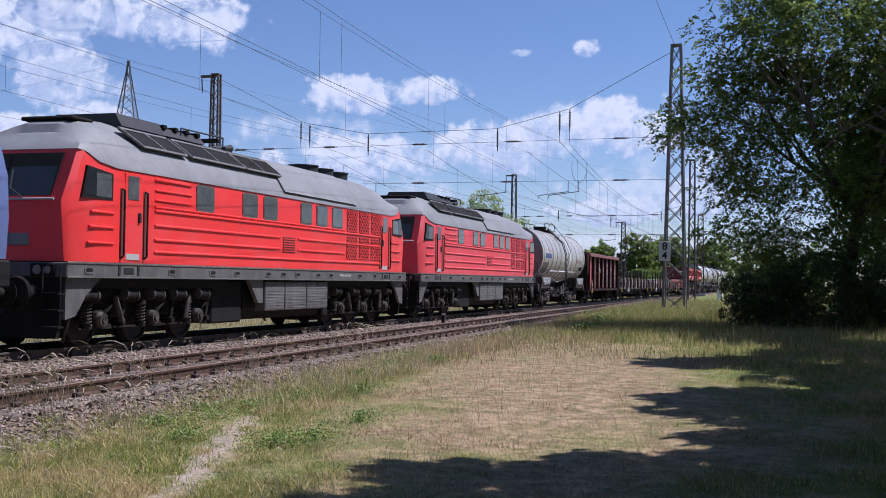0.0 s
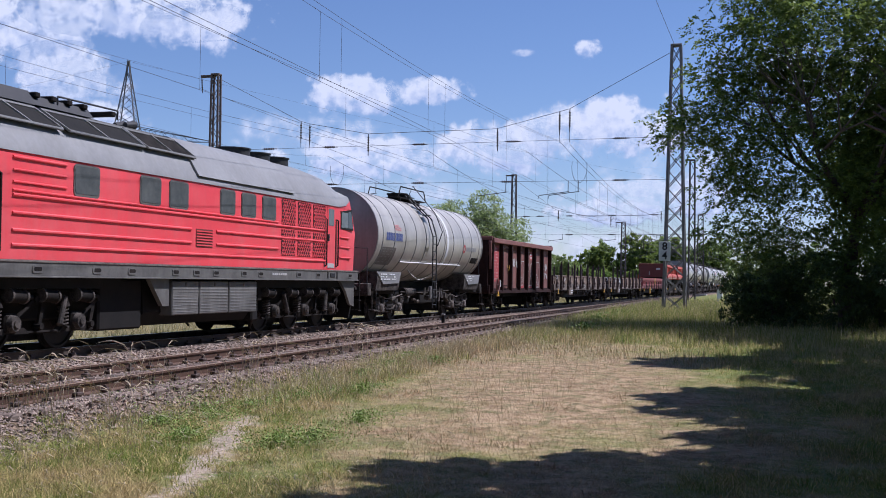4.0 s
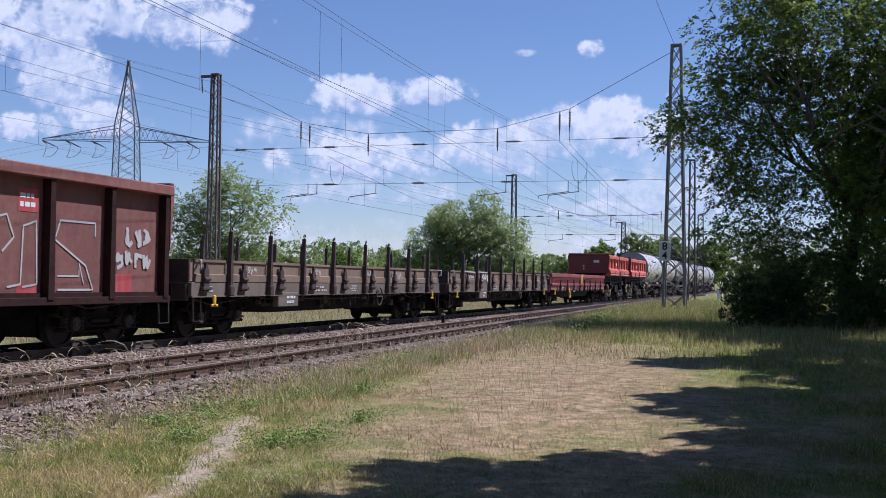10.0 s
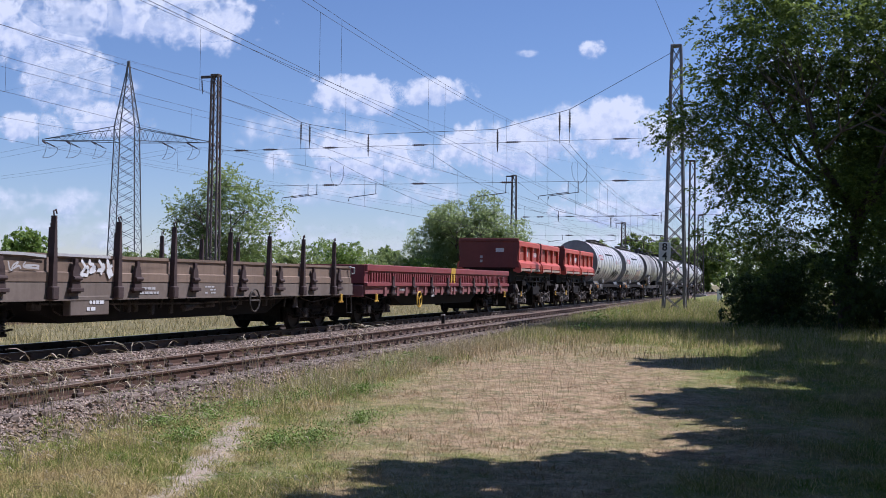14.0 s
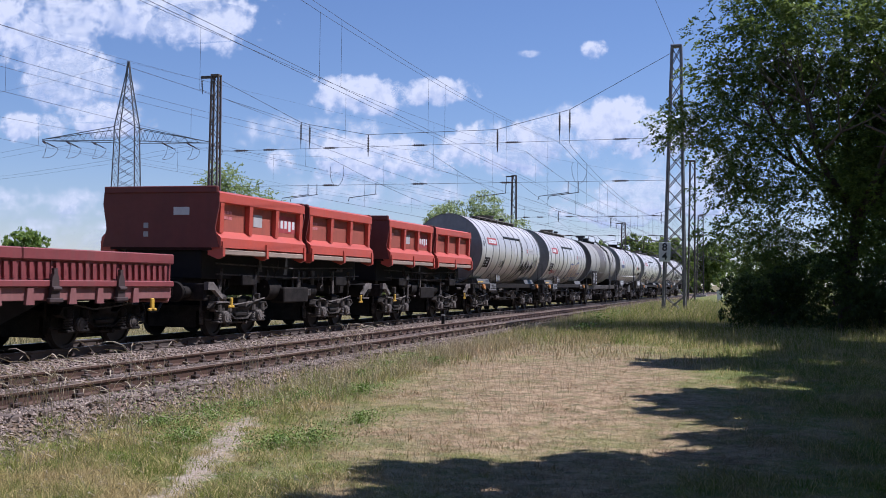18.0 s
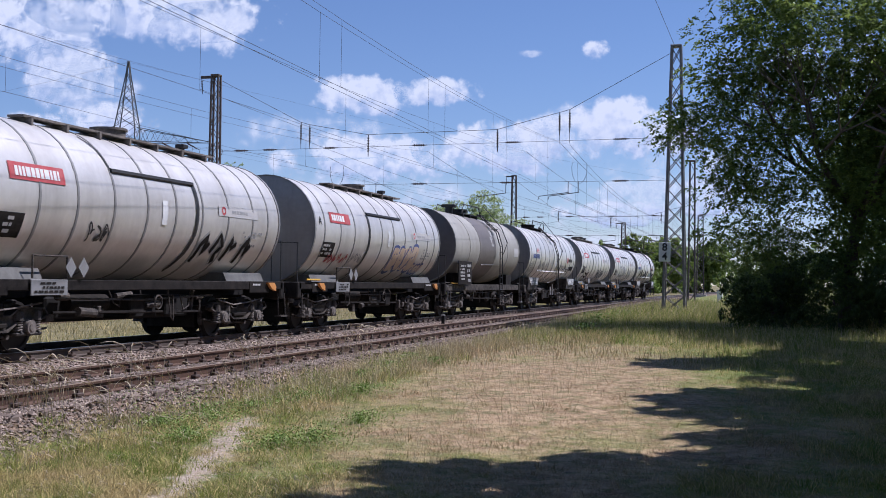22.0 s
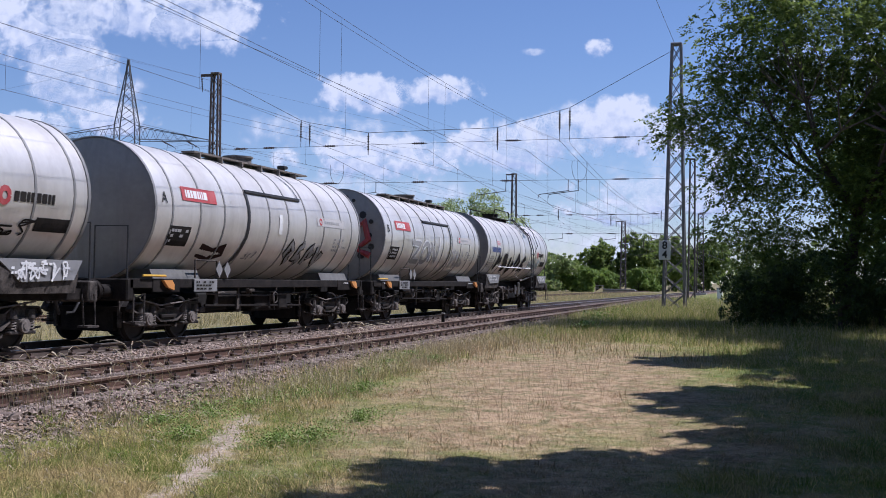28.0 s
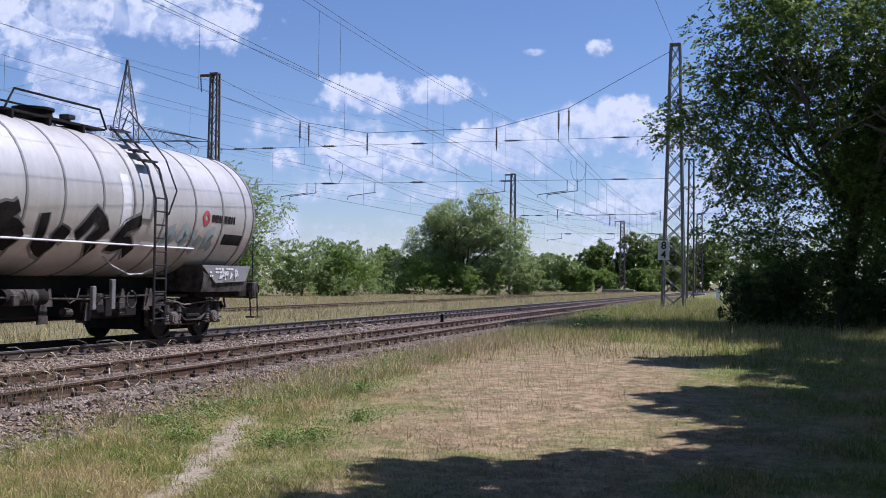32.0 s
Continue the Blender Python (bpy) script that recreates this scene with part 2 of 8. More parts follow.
TEAL = mat("faded_teal_spray", (0.26, 0.40, 0.42), (0.40, 0.44, 0.44), rough=0.6, scale=3, fine=20, bump=0.0)
CREAM = mat("cream_spray_fill", (0.58, 0.40, 0.24), (0.62, 0.52, 0.42), rough=0.6, scale=3, fine=20, bump=0.0)
GREYSPRAY = mat("grey_spray_paint", (0.24, 0.24, 0.24), (0.32, 0.32, 0.31), rough=0.6, scale=3, fine=20, bump=0.0)
PANE = mat("curtained_window_glass", (0.075, 0.084, 0.084), (0.13, 0.14, 0.135), rough=0.12, scale=2.5, fine=8, bump=0.0)
MESHBACK = mat("dark_grille_backing", (0.020, 0.006, 0.006), (0.035, 0.010, 0.009), rough=0.8, scale=4, fine=30)
BLUELOCO = mat("blue_grey_locomotive_paint", (0.13, 0.17, 0.33), (0.10, 0.13, 0.27), rough=0.5, scale=1, fine=10)
# ---- ground ----
XM = -13.9                      # main track


def xnear(y):
    """Centre of the near track, which closes in on the main one."""
    return -9.2 - 0.0201 * min(max(y, -60.0), 125.0)


X3 = -25.5                      # overgrown siding


def smooth(a, b, v):
    v = min(1.0, max(0.0, (v - a) / (b - a)))
    return v * v * (3 - 2 * v)


def ground_z(x, y):
    side = -0.55 + 0.22 * smooth(11, 24, y) + 0.20 * smooth(24, 62, y) + 0.08 * smooth(60, 140, y)
    side += 0.05 * noise.noise((x * 0.35, y * 0.35, 0)) + 0.02 * noise.noise((x * 1.3, y * 1.3, 3))
    far = -0.28 + 0.05 * noise.noise((x * 0.3, y * 0.3, 7))
    top = -0.188
    xr = xnear(y) + 1.25            # ballast shoulder towards the meadow
    xl = XM - 1.75
    if x > xr:
        d = x - xr
        z = max(top - d * 0.85, side) if d < 2.2 else side
        return z if d < 1.4 else z * (1 - smooth(1.4, 2.2, d)) + side * smooth(1.4, 2.2, d)
    if x < xl:
        return max(top - (xl - x) * 0.5, far)
    return top + 0.012 * noise.noise((x * 5, y * 5, 1))


def axis(parts):
    out = []
    for a, b, s in parts:
        out += list(np.arange(a, b, s))
    return out + [parts[-1][1]]


gx = axis([(-2600, -600, 400), (-600, -120, 60), (-120, -40, 8), (-40, -18, 1.0), (-18, 4, 0.22), (4, 16, 0.6), (16, 60, 5), (60, 300, 40), (300, 2600, 400)])
gy = axis([(-2600, -300, 400), (-300, -20, 40), (-20, 4, 2), (4, 34, 0.3), (34, 80, 0.8), (80, 260, 5), (260, 900, 60), (900, 3600, 450)])
gv = [(x, y, ground_z(x, y)) for y in gy for x in gx]
nx = len(gx)
gf = [(j * nx + i, j * nx + i + 1, (j + 1) * nx + i + 1, (j + 1) * nx + i) for j in range(len(gy) - 1) for i in range(nx - 1)]


def meadow_colour(m, blades=False):
    """Green and dried-out grass in drifts, bare sandy footpath, crushed stone beside the rails."""
    n, l = m.node_tree.nodes, m.node_tree.links
    bs = n["Principled BSDF"]
    bs.inputs["Roughness"].default_value = 0.85
    bs.inputs["Specular IOR Level"].default_value = 0.2
    pos = n.new("ShaderNodeNewGeometry")
    sep = n.new("ShaderNodeSeparateXYZ")
    l.new(pos.outputs["Position"], sep.inputs[0])

    def math_(op, a, b=None, c=None):
        q = n.new("ShaderNodeMath")
        q.operation = op
        for i, s in enumerate((a, b, c)):
            if s is None:
                continue
            if isinstance(s, (int, float)):
                q.inputs[i].default_value = s
            else:
                l.new(s, q.inputs[i])
        return q.outputs[0]

    def noise_(scale, detail=5, rough=0.6, stretch=(1, 1, 1), shift=(0, 0, 0)):
        mp = n.new("ShaderNodeMapping")
        mp.inputs["Scale"].default_value, mp.inputs["Location"].default_value = stretch, shift
        l.new(pos.outputs["Position"], mp.inputs[0])
        q = n.new("ShaderNodeTexNoise")
        q.inputs["Scale"].default_value, q.inputs["Detail"].default_value, q.inputs["Roughness"].default_value = scale, detail, rough
        l.new(mp.outputs[0], q.inputs["Vector"])
        return q.outputs[0]

    def step_(v, a, b):
        q = n.new("ShaderNodeMapRange")
        q.interpolation_type = "SMOOTHSTEP"
        q.inputs["From Min"].default_value, q.inputs["From Max"].default_value = a, b
        l.new(v, q.inputs["Value"])
        return q.outputs[0]

    def mix_(f, a, b):
        q = n.new("ShaderNodeMix")
        q.data_type = "RGBA"
        l.new(f, q.inputs[0])
        for i, s in ((6, a), (7, b)):
            if isinstance(s, tuple):
                q.inputs[i].default_value = rgb(*s)
            else:
                l.new(s, q.inputs[i])
        return q.outputs[2]

    x, y = sep.outputs[0], sep.outputs[1]
    # trodden, sunburnt area in the middle of the meadow
    dx = math_("DIVIDE", math_("ADD", math_("ADD", x, 0.6), math_("MULTIPLY", y, 0.16)), 3.1)
    dy = math_("DIVIDE", math_("SUBTRACT", y, 20.0), 13.0)
    rad = math_("ADD", math_("MULTIPLY", dx, dx), math_("MULTIPLY", dy, dy))
    big = noise_(0.5, 4)
    dry = step_(math_("SUBTRACT", math_("ADD", 1.15, math_("MULTIPLY", math_("SUBTRACT", math_("ADD", math_("MULTIPLY", big, 0.6), math_("MULTIPLY", noise_(1.6, 6, 0.7), 0.4)), 0.5), 5.5)), rad), -0.6, 1.2)
    fine = noise_(2.3, 6, 0.7)
    speck = noise_(26.0, 4, 0.7)
    green = mix_(step_(fine, 0.35, 0.65), (0.105, 0.160, 0.021), (0.205, 0.222, 0.047))
    straw = mix_(step_(noise_(3.1, 6, 0.7, shift=(5, 2, 0)), 0.35, 0.65), (0.200, 0.132, 0.070), (0.42, 0.305, 0.178))
    clump = step_(noise_(1.15, 5, 0.65, shift=(9, 4, 0)), 0.46, 0.62)
    clump = math_("MULTIPLY", clump, math_("SUBTRACT", 1.0, math_("MULTIPLY", math_("MULTIPLY", step_(y, 28.0, 42.0), step_(x, -11.0, -8.0)), 0.65)))
    # far meadow and the verge by the stones are paler
    base = mix_(clump, green, (0.36, 0.285, 0.13))
    base = mix_(math_("SUBTRACT", 1.0, step_(x, -19.0, -16.0)), base, mix_(step_(fine, 0.35, 0.65), (0.165, 0.150, 0.058), (0.29, 0.245, 0.115)))
    col = mix_(dry, base, mix_(step_(noise_(3.6, 6, 0.75, shift=(1, 7, 0)), 0.48, 0.62), straw, (0.150, 0.138, 0.055)))
    if not blades:
        # Grassy ground darkened as the shade in gaps between blades.
        gap_shade = n.new("ShaderNodeHueSaturation")
        gap_shade.inputs["Value"].default_value = 0.80
        l.new(col, gap_shade.inputs["Color"])
        col = mix_(dry, gap_shade.outputs[0], col)
        fleck = math_("MULTIPLY", step_(noise_(15.0, 5, 0.75, shift=(2, 6, 0)), 0.50, 0.62), 0.35)
        col = mix_(fleck, col, straw)
    if blades:
        rnd = pos.outputs["Random Per Island"]
        col = mix_(step_(rnd, 0.52, 1.0), col, mix_(dry, (0.37, 0.295, 0.135), (0.37, 0.262, 0.15)))
        hs = n.new("ShaderNodeHueSaturation")
        mr = n.new("ShaderNodeMapRange")
        mr.inputs["To Min"].default_value, mr.inputs["To Max"].default_value = 0.62, 1.9
        mr.inputs["From Min"].default_value, mr.inputs["From Max"].default_value = 0.2, 0.8
        l.new(math_("ADD", math_("MULTIPLY", rnd, 0.45), math_("MULTIPLY", noise_(9.0, 3, 0.6, shift=(3, 8, 0)), 0.55)), mr.inputs["Value"])
        l.new(mr.outputs[0], hs.inputs["Value"]), l.new(col, hs.inputs["Color"])
        col = hs.outputs[0]
        bs.inputs["Subsurface Weight"].default_value = 0.0
    else:
        # footpath, worn to grey sand
        px = math_("ADD", x, math_("ADD", 1.95, math_("MULTIPLY", y, 0.352)))
        px = math_("ADD", px, math_("MULTIPLY", math_("SUBTRACT", noise_(3.5, 7, 0.75), 0.5), 1.2))
        path = math_("SUBTRACT", 1.0, step_(math_("ABSOLUTE", px), 0.03, 0.30))
        path = math_("MULTIPLY", path, math_("SUBTRACT", 1.0, step_(y, 13.6, 15.6)))
        sand = mix_(step_(speck, 0.4, 0.62), (0.33, 0.25, 0.175), (0.42, 0.355, 0.285))
        col = mix_(path, col, sand)
        # stone bed
        bedx = math_("ADD", x, math_("MULTIPLY", y, 0.0201))
        bed = math_("SUBTRACT", 1.0, step_(math_("ADD", bedx, math_("MULTIPLY", math_("SUBTRACT", fine, 0.5), 0.9)), -7.85, -7.45))
        bed = math_("MULTIPLY", bed, step_(math_("ADD", x, math_("MULTIPLY", math_("SUBTRACT", fine, 0.5), 1.0)), -17.2, -16.6))
        stone = mix_(step_(speck, 0.42, 0.60), (0.10, 0.068, 0.048), (0.26, 0.185, 0.135))
        col = mix_(bed, col, stone)
        grain = n.new("ShaderNodeHueSaturation")
        gm = n.new("ShaderNodeMapRange")
        gm.inputs["From Min"].default_value, gm.inputs["From Max"].default_value = 0.38, 0.62
        gm.inputs["To Min"].default_value, gm.inputs["To Max"].default_value = 0.48, 1.46
        l.new(math_("ADD", math_("MULTIPLY", speck, 0.35), math_("ADD", math_("MULTIPLY", noise_(75.0, 3, 0.7), 0.35), math_("MULTIPLY", noise_(8.0, 4, 0.7), 0.3))), gm.inputs["Value"])
        l.new(gm.outputs[0], grain.inputs["Value"]), l.new(col, grain.inputs["Color"])
        col = grain.outputs[0]
    l.new(col, bs.inputs["Base Color"])
    if blades:
        tr, ms = n.new("ShaderNodeBsdfTranslucent"), n.new("ShaderNodeMixShader")
        ms.inputs[0].default_value = 0.45
        up, nz = n.new("ShaderNodeVectorMath"), n.new("ShaderNodeVectorMath")
        up.inputs[1].default_value = (0, 0, 1.2)
        nz.operation = "NORMALIZE"
        l.new(pos.outputs["Normal"], up.inputs[0]), l.new(up.outputs[0], nz.inputs[0]), l.new(nz.outputs[0], bs.inputs["Normal"])
        l.new(col, tr.inputs[0]), l.new(bs.outputs[0], ms.inputs[1]), l.new(tr.outputs[0], ms.inputs[2])
        l.new(ms.outputs[0], n["Material Output"].inputs[0])
    bp = n.new("ShaderNodeBump")
    bp.inputs["Strength"].default_value, bp.inputs["Distance"].default_value = 0.6, 0.03
    l.new(speck, bp.inputs["Height"])
    if not blades:
        l.new(bp.outputs[0], bs.inputs["Normal"])
    return m


def plain_material(name):
    m = bpy.data.materials.new(name)
    m.use_nodes = True
    return m


GROUND = meadow_colour(plain_material("meadow_and_stone_bed"))
BLADES = meadow_colour(plain_material("grass_blades"), True)
gme = bpy.data.meshes.new("ground")
gme.from_pydata(gv, [], gf)
gme.polygons.foreach_set("use_smooth", [True] * len(gme.polygons))
gme.materials.append(GROUND)
tagged(new("ground", gme), "dry summer meadow with trodden sandy footpath beside the railway", "ground", kind="structure")

# ---- tracks ----
RAIL_RUST = mat("rusty_rail_steel", (0.058, 0.030, 0.019), (0.115, 0.064, 0.040), rough=0.7, metal=0.2, scale=2, fine=24, coords="World")
RAIL_DARK = mat("dark_rail_steel", (0.055, 0.040, 0.031), (0.095, 0.070, 0.054), rough=0.75, metal=0.1, scale=2, fine=24, coords="World")
RAIL_TOP = mat("polished_rail_head", (0.42, 0.41, 0.40), (0.33, 0.31, 0.29), rough=0.3, metal=0.9, scale=2, fine=30, coords="World")
RUST_TOP = mat("dull_rusty_rail_head", (0.20, 0.14, 0.09), (0.27, 0.20, 0.135), rough=0.5, metal=0.4, scale=2, fine=30, coords="World")
SLEEPER = mat("weathered_sleeper", (0.12, 0.086, 0.066), (0.19, 0.145, 0.115), rough=0.9, scale=5, fine=40, coords="World", obrand=0.2)
CLIP = mat("rusty_rail_clip", (0.055, 0.036, 0.028), (0.09, 0.06, 0.046), rough=0.8, scale=5, fine=40, coords="World")
RAIL_SECTION = [(-0.067, -0.166), (0.067, -0.166), (0.067, -0.155), (0.012, -0.135), (0.010, -0.045), (0.034, -0.032), (0.034, -0.004), (-0.034, -0.004), (-0.034, -0.032), (-0.010, -0.045), (-0.012, -0.135), (-0.067, -0.155)]


def railway(name, label, centre, y0, y1, body, top, zoff=0.0, sleepers=True):
    tr = tagged(empty(name), label, "track", kind="structure")
    ys = list(np.arange(y0, min(y1, 130), 10.0)) + ([y for y in np.arange(130, y1 + 1, 40.0)] if y1 > 130 else [y1])
    for s in (-0.7525, 0.7525):
        mb, mt = MB(), MB()
        mb.loft([[(centre(y) + s + a, y, b + zoff) for a, b in RAIL_SECTION] for y in ys])
        mt.loft([[(centre(y) + s + a, y, b + zoff) for a, b in ((-0.030, -0.004), (0.030, -0.004), (0.026, 0.0), (-0.026, 0.0))] for y in ys])
        r = part("rail", mb, body, tr)
        part("rail_head", mt, top, r)
    if sleepers:
        me = MB().box(-1.3, 1.3, -0.13, 0.13, -0.36, -0.166, 0.02).mesh("sleeper")
        clips = MB()
        y = y0
        k = 0
        while y < min(y1, 130):
            if y < 110:
                o = part("sleeper", me, SLEEPER, tr)
                o.location = (centre(y) + 0.01 * math.sin(k * 7.1), y, zoff)
                o.rotation_euler = (0, 0, 0.0201 + 0.01 * math.sin(k * 3.3))
                if y < 75:
                    for s in (-0.7525, 0.7525):
                        for e in (-0.095, 0.095):
                            clips.box(centre(y) + s + e - 0.045, centre(y) + s + e + 0.045, y - 0.07, y + 0.07, zoff - 0.15, zoff - 0.105, 0.01)
                            clips.box(centre(y) + s + e - 0.02, centre(y) + s + e + 0.02, y - 0.02, y + 0.02, zoff - 0.11, zoff - 0.065)
            y += 0.63
            k += 1
        tagged(part("rail_clips", clips, CLIP, tr), kind="stuff")
    return tr


railway("main_track", "main line track with polished rails on stone ballast", lambda y: XM, -40, 420, RAIL_DARK, RAIL_TOP)
railway("near_track", "rusty siding track with brown rails on stone ballast", xnear, 4, 125, RAIL_RUST, RUST_TOP)
railway("overgrown_track", "disused rusty track overgrown by dry grass", lambda y: X3, -40, 260, RAIL_RUST, RUST_TOP, -0.14, False)

# loose stones of the bed
BALLAST = mat("crushed_stone", (0.17, 0.125, 0.095), (0.33, 0.265, 0.215), rough=0.9, scale=9, fine=60, coords="World", island=0.55)
rng = np.random.default_rng(5)


def stones(name, count, xfun, ylo, yhi, size, label):
    base = np.array([(1, 0, 0), (-1, 0, 0), (0, 1, 0), (0, -1, 0), (0, 0, 1), (0, 0, -1)], float)
    tri = np.array([(0, 2, 4), (2, 1, 4), (1, 3, 4), (3, 0, 4), (2, 0, 5), (1, 2, 5), (3, 1, 5), (0, 3, 5)])
    ys = ylo + (yhi - ylo) * rng.random(count) ** 1.6
    vs, fs = [], []
    for k in range(count):
        y = ys[k]
        x = xfun(y, rng.random())
        s = size * (0.6 + 0.8 * rng.random()) * np.array((1.0, 0.75 + 0.5 * rng.random(), 0.55 + 0.3 * rng.random()))
        a, c = rng.random() * 6.28, rng.random() - 0.5
        q = (base + rng.normal(0, 0.18, (6, 3))) * s
        rot = np.array(Euler((c, c * 0.7, a)).to_matrix())
        q = q @ rot.T + (x, y, ground_z(x, y) + size * 0.25)
        vs.append(q)
        fs.append(tri + 6 * k)
    me = bpy.data.meshes.new(name)
    me.from_pydata(np.concatenate(vs).tolist(), [], np.concatenate(fs).tolist())
    me.materials.append(BALLAST)
    return tagged(new(name, me), label, "ballast", kind="stuff")


stones("ballast_stones", 17000, lambda y, r: xnear(y) + 0.4 + 1.35 * r, 8.5, 45, 0.029, "grey brown crushed stones along the siding rails")
stones("ballast_stones", 9000, lambda y, r: xnear(y) - 0.6 - (xnear(y) - XM - 1.6) * r, 8.5, 50, 0.034, "reddish crushed stones between the two tracks")
stones("ballast_stones", 6000, lambda y, r: (xnear(y) if r < 0.6 else XM) + 1.2 * (rng.random() - 0.5), 8.5, 50, 0.034, "crushed stones between the rails")

# ---- grass ----
def bent_mesh(name, v):
    """Blades of five corners each: a quad below, a tip above."""
    n = len(v)
    me = bpy.data.meshes.new(name)
    me.vertices.add(n * 5)
    me.vertices.foreach_set("co", np.asarray(v, dtype=np.float32).ravel())
    me.loops.add(n * 7)
    me.loops.foreach_set("vertex_index", (np.arange(n)[:, None] * 5 + np.array((0, 1, 3, 2, 2, 3, 4))).astype(np.int32).ravel())
    me.polygons.add(n * 2)
    me.polygons.foreach_set("loop_start", (np.arange(n)[:, None] * 7 + np.array((0, 4))).astype(np.int32).ravel())
    me.update(calc_edges=True)
    return me


def blade_field(name, label, pts, hmin, hmax, width, material, lean=0.5, per=1, spread=0.05, grow=None, bent=False):
    """Blades in tufts of 'per' about each point; grow scales a tuft's height by its place."""
    k = 0.55 + 0.9 * rng.random(len(pts)) if per > 1 else np.ones(len(pts))
    if grow:
        k = k * grow(pts[:, 0], pts[:, 1])
    if per > 1:
        pts, k = np.repeat(pts, per, 0), np.repeat(k, per)
        pts = pts + rng.normal(0, spread, pts.shape) * np.array((1, 1, 0))
    n = len(pts)
    hgt = (hmin + (hmax - hmin) * rng.random(n) ** 1.7) * k
    a = rng.random(n) * 6.283
    w = width * (0.6 + 0.8 * rng.random(n))
    side = np.stack([np.cos(a), np.sin(a), np.zeros(n)], 1) * w[:, None]
    b = rng.random(n) * 6.283
    tip = np.stack([np.cos(b), np.sin(b), np.zeros(n)], 1) * (hgt * lean * rng.random(n))[:, None]
    tip[:, 2] = hgt
    if bent:
        mid = tip * np.array((0.28, 0.28, 0.62))
        v = np.stack([pts - side, pts + side, pts + mid - side * 0.8, pts + mid + side * 0.8, pts + tip], 1)
        me = bent_mesh(name, v)
    else:
        me = mesh_np(name, np.stack([pts - side, pts + side, pts + tip], 1), 3)
    me.materials.append(material)
    return tagged(new(name, me), label, "grass", kind="stuff")


def dryness(x, y):
    dx, dy = (x + 0.16 * y + 0.6) / 3.1, (y - 20) / 13.0
    return dx * dx + dy * dy


def field(count, y0, y1, power, keep):
    out = []
    while len(out) < count:
        y = y0 + (y1 - y0) * rng.random() ** power
        half = 0.40 * y + 1.0
        x = -0.30 * y + (2 * rng.random() - 1) * half
        if keep(x, y):
            out.append((x, y, ground_z(x, y) - 0.01))
    return np.array(out)


def in_path(x, y):
    return y < 14.5 and abs(x + 1.95 + 0.352 * y + 0.4 * noise.noise((x * 2.2, y * 2.2, 5))) < 0.20 and rng.random() < 0.9


def keep_short(x, y):
    if x < xnear(y) + 1.45 + 0.35 * noise.noise((x, y, 4)) or in_path(x, y):
        return False
    return rng.random() < (0.45 + 0.55 * min(1, 0.5 * dryness(x, y)))


def keep_tall(x, y):
    if x < xnear(y) + 1.42 + 0.3 * noise.noise((x, y, 4)) or in_path(x, y):
        return False
    d = dryness(x, y)
    return rng.random() < smooth(0.5, 2.4, d - 0.1 + 1.5 * noise.noise((x * 0.8, y * 0.8, 2)))


def keep_long(x, y):
    if x < xnear(y) + 1.8 + 0.4 * noise.noise((x, y, 4)):
        return False
    far = smooth(23.0, 46.0, y + 5.0 * noise.noise((x * 0.35, y * 0.25, 6)))
    edge = 1.0 - smooth(1.6, 4.5, x - xnear(y) + 1.2 * noise.noise((x * 0.5, y * 0.5, 8)))
    return rng.random() < max(far, 0.5 * edge)


blade_field("grass", "short dry summer grass of the meadow", field(42000, 7.5, 40, 1.7, keep_short), 0.015, 0.055, 0.0034, BLADES, 1.7, 7, 0.035)
blade_field("grass", "taller green and straw coloured grass tufts", field(17000, 7.5, 48, 1.5, keep_tall), 0.02, 0.12, 0.0036, BLADES, 2.4, 13, 0.06, bent=True)
blade_field("grass", "tall meadow grass towards the trees and mast", field(30000, 22, 95, 0.9, keep_long), 0.08, 0.34, 0.0065, BLADES, 1.0, 6, 0.14, lambda x, y: np.clip(0.55 + (y - 22) / 34, 0.55, 1.3), bent=True)
blade_field("grass", "tall straw coloured grass along the siding", field(3600, 15, 62, 1.0, lambda x, y: xnear(y) + 1.3 < x < xnear(y) + 2.9), 0.04, 0.22, 0.004, BLADES, 1.3, 6, 0.12, bent=True)


def field_far(count):
    y = 20 + 150 * rng.random(count) ** 1.2
    x = -17.0 - 28 * rng.random(count) ** 1.2
    x = np.where(np.abs(x - X3) < 0.45, x + 1.2, x)
    return np.stack([x, y, np.full(count, -0.30)], 1)


blade_field("grass", "pale dry grass beyond the main track", field_far(22000), 0.08, 0.34, 0.010, BLADES, 0.9, 4, 0.10)
STRAW = mat("bleached_grass_stalk", (0.44, 0.36, 0.22), (0.60, 0.51, 0.34), rough=0.8, scale=5, fine=40, bump=0.0, island=0.2)


blade_field("dry_litter", "loose bleached straw lying on the trodden grass", field(70000, 7.5, 38, 1.6, lambda x, y: x > xnear(y) + 1.9 and rng.random() < 1.0 - 0.8 * smooth(0.2, 2.2, dryness(x, y) + 0.8 * noise.noise((x * 1.1, y * 1.1, 9)))), 0.006, 0.034, 0.0068, STRAW, 2.0)
blade_field("grass", "bleached grass on the edge of the stone bed", field(6000, 16, 85, 0.9, lambda x, y: xnear(y) + 1.25 < x < xnear(y) + 2.9), 0.10, 0.36, 0.0036, STRAW, 0.8, 3, 0.08)
blade_field("grass", "pale flowering grass stalks above the tall grass", field(8000, 23, 85, 0.9, keep_long), 0.16, 0.54, 0.0055, STRAW, 0.6, 3, 0.10, lambda x, y: np.clip(0.4 + (y - 23) / 40, 0.4, 1.15))


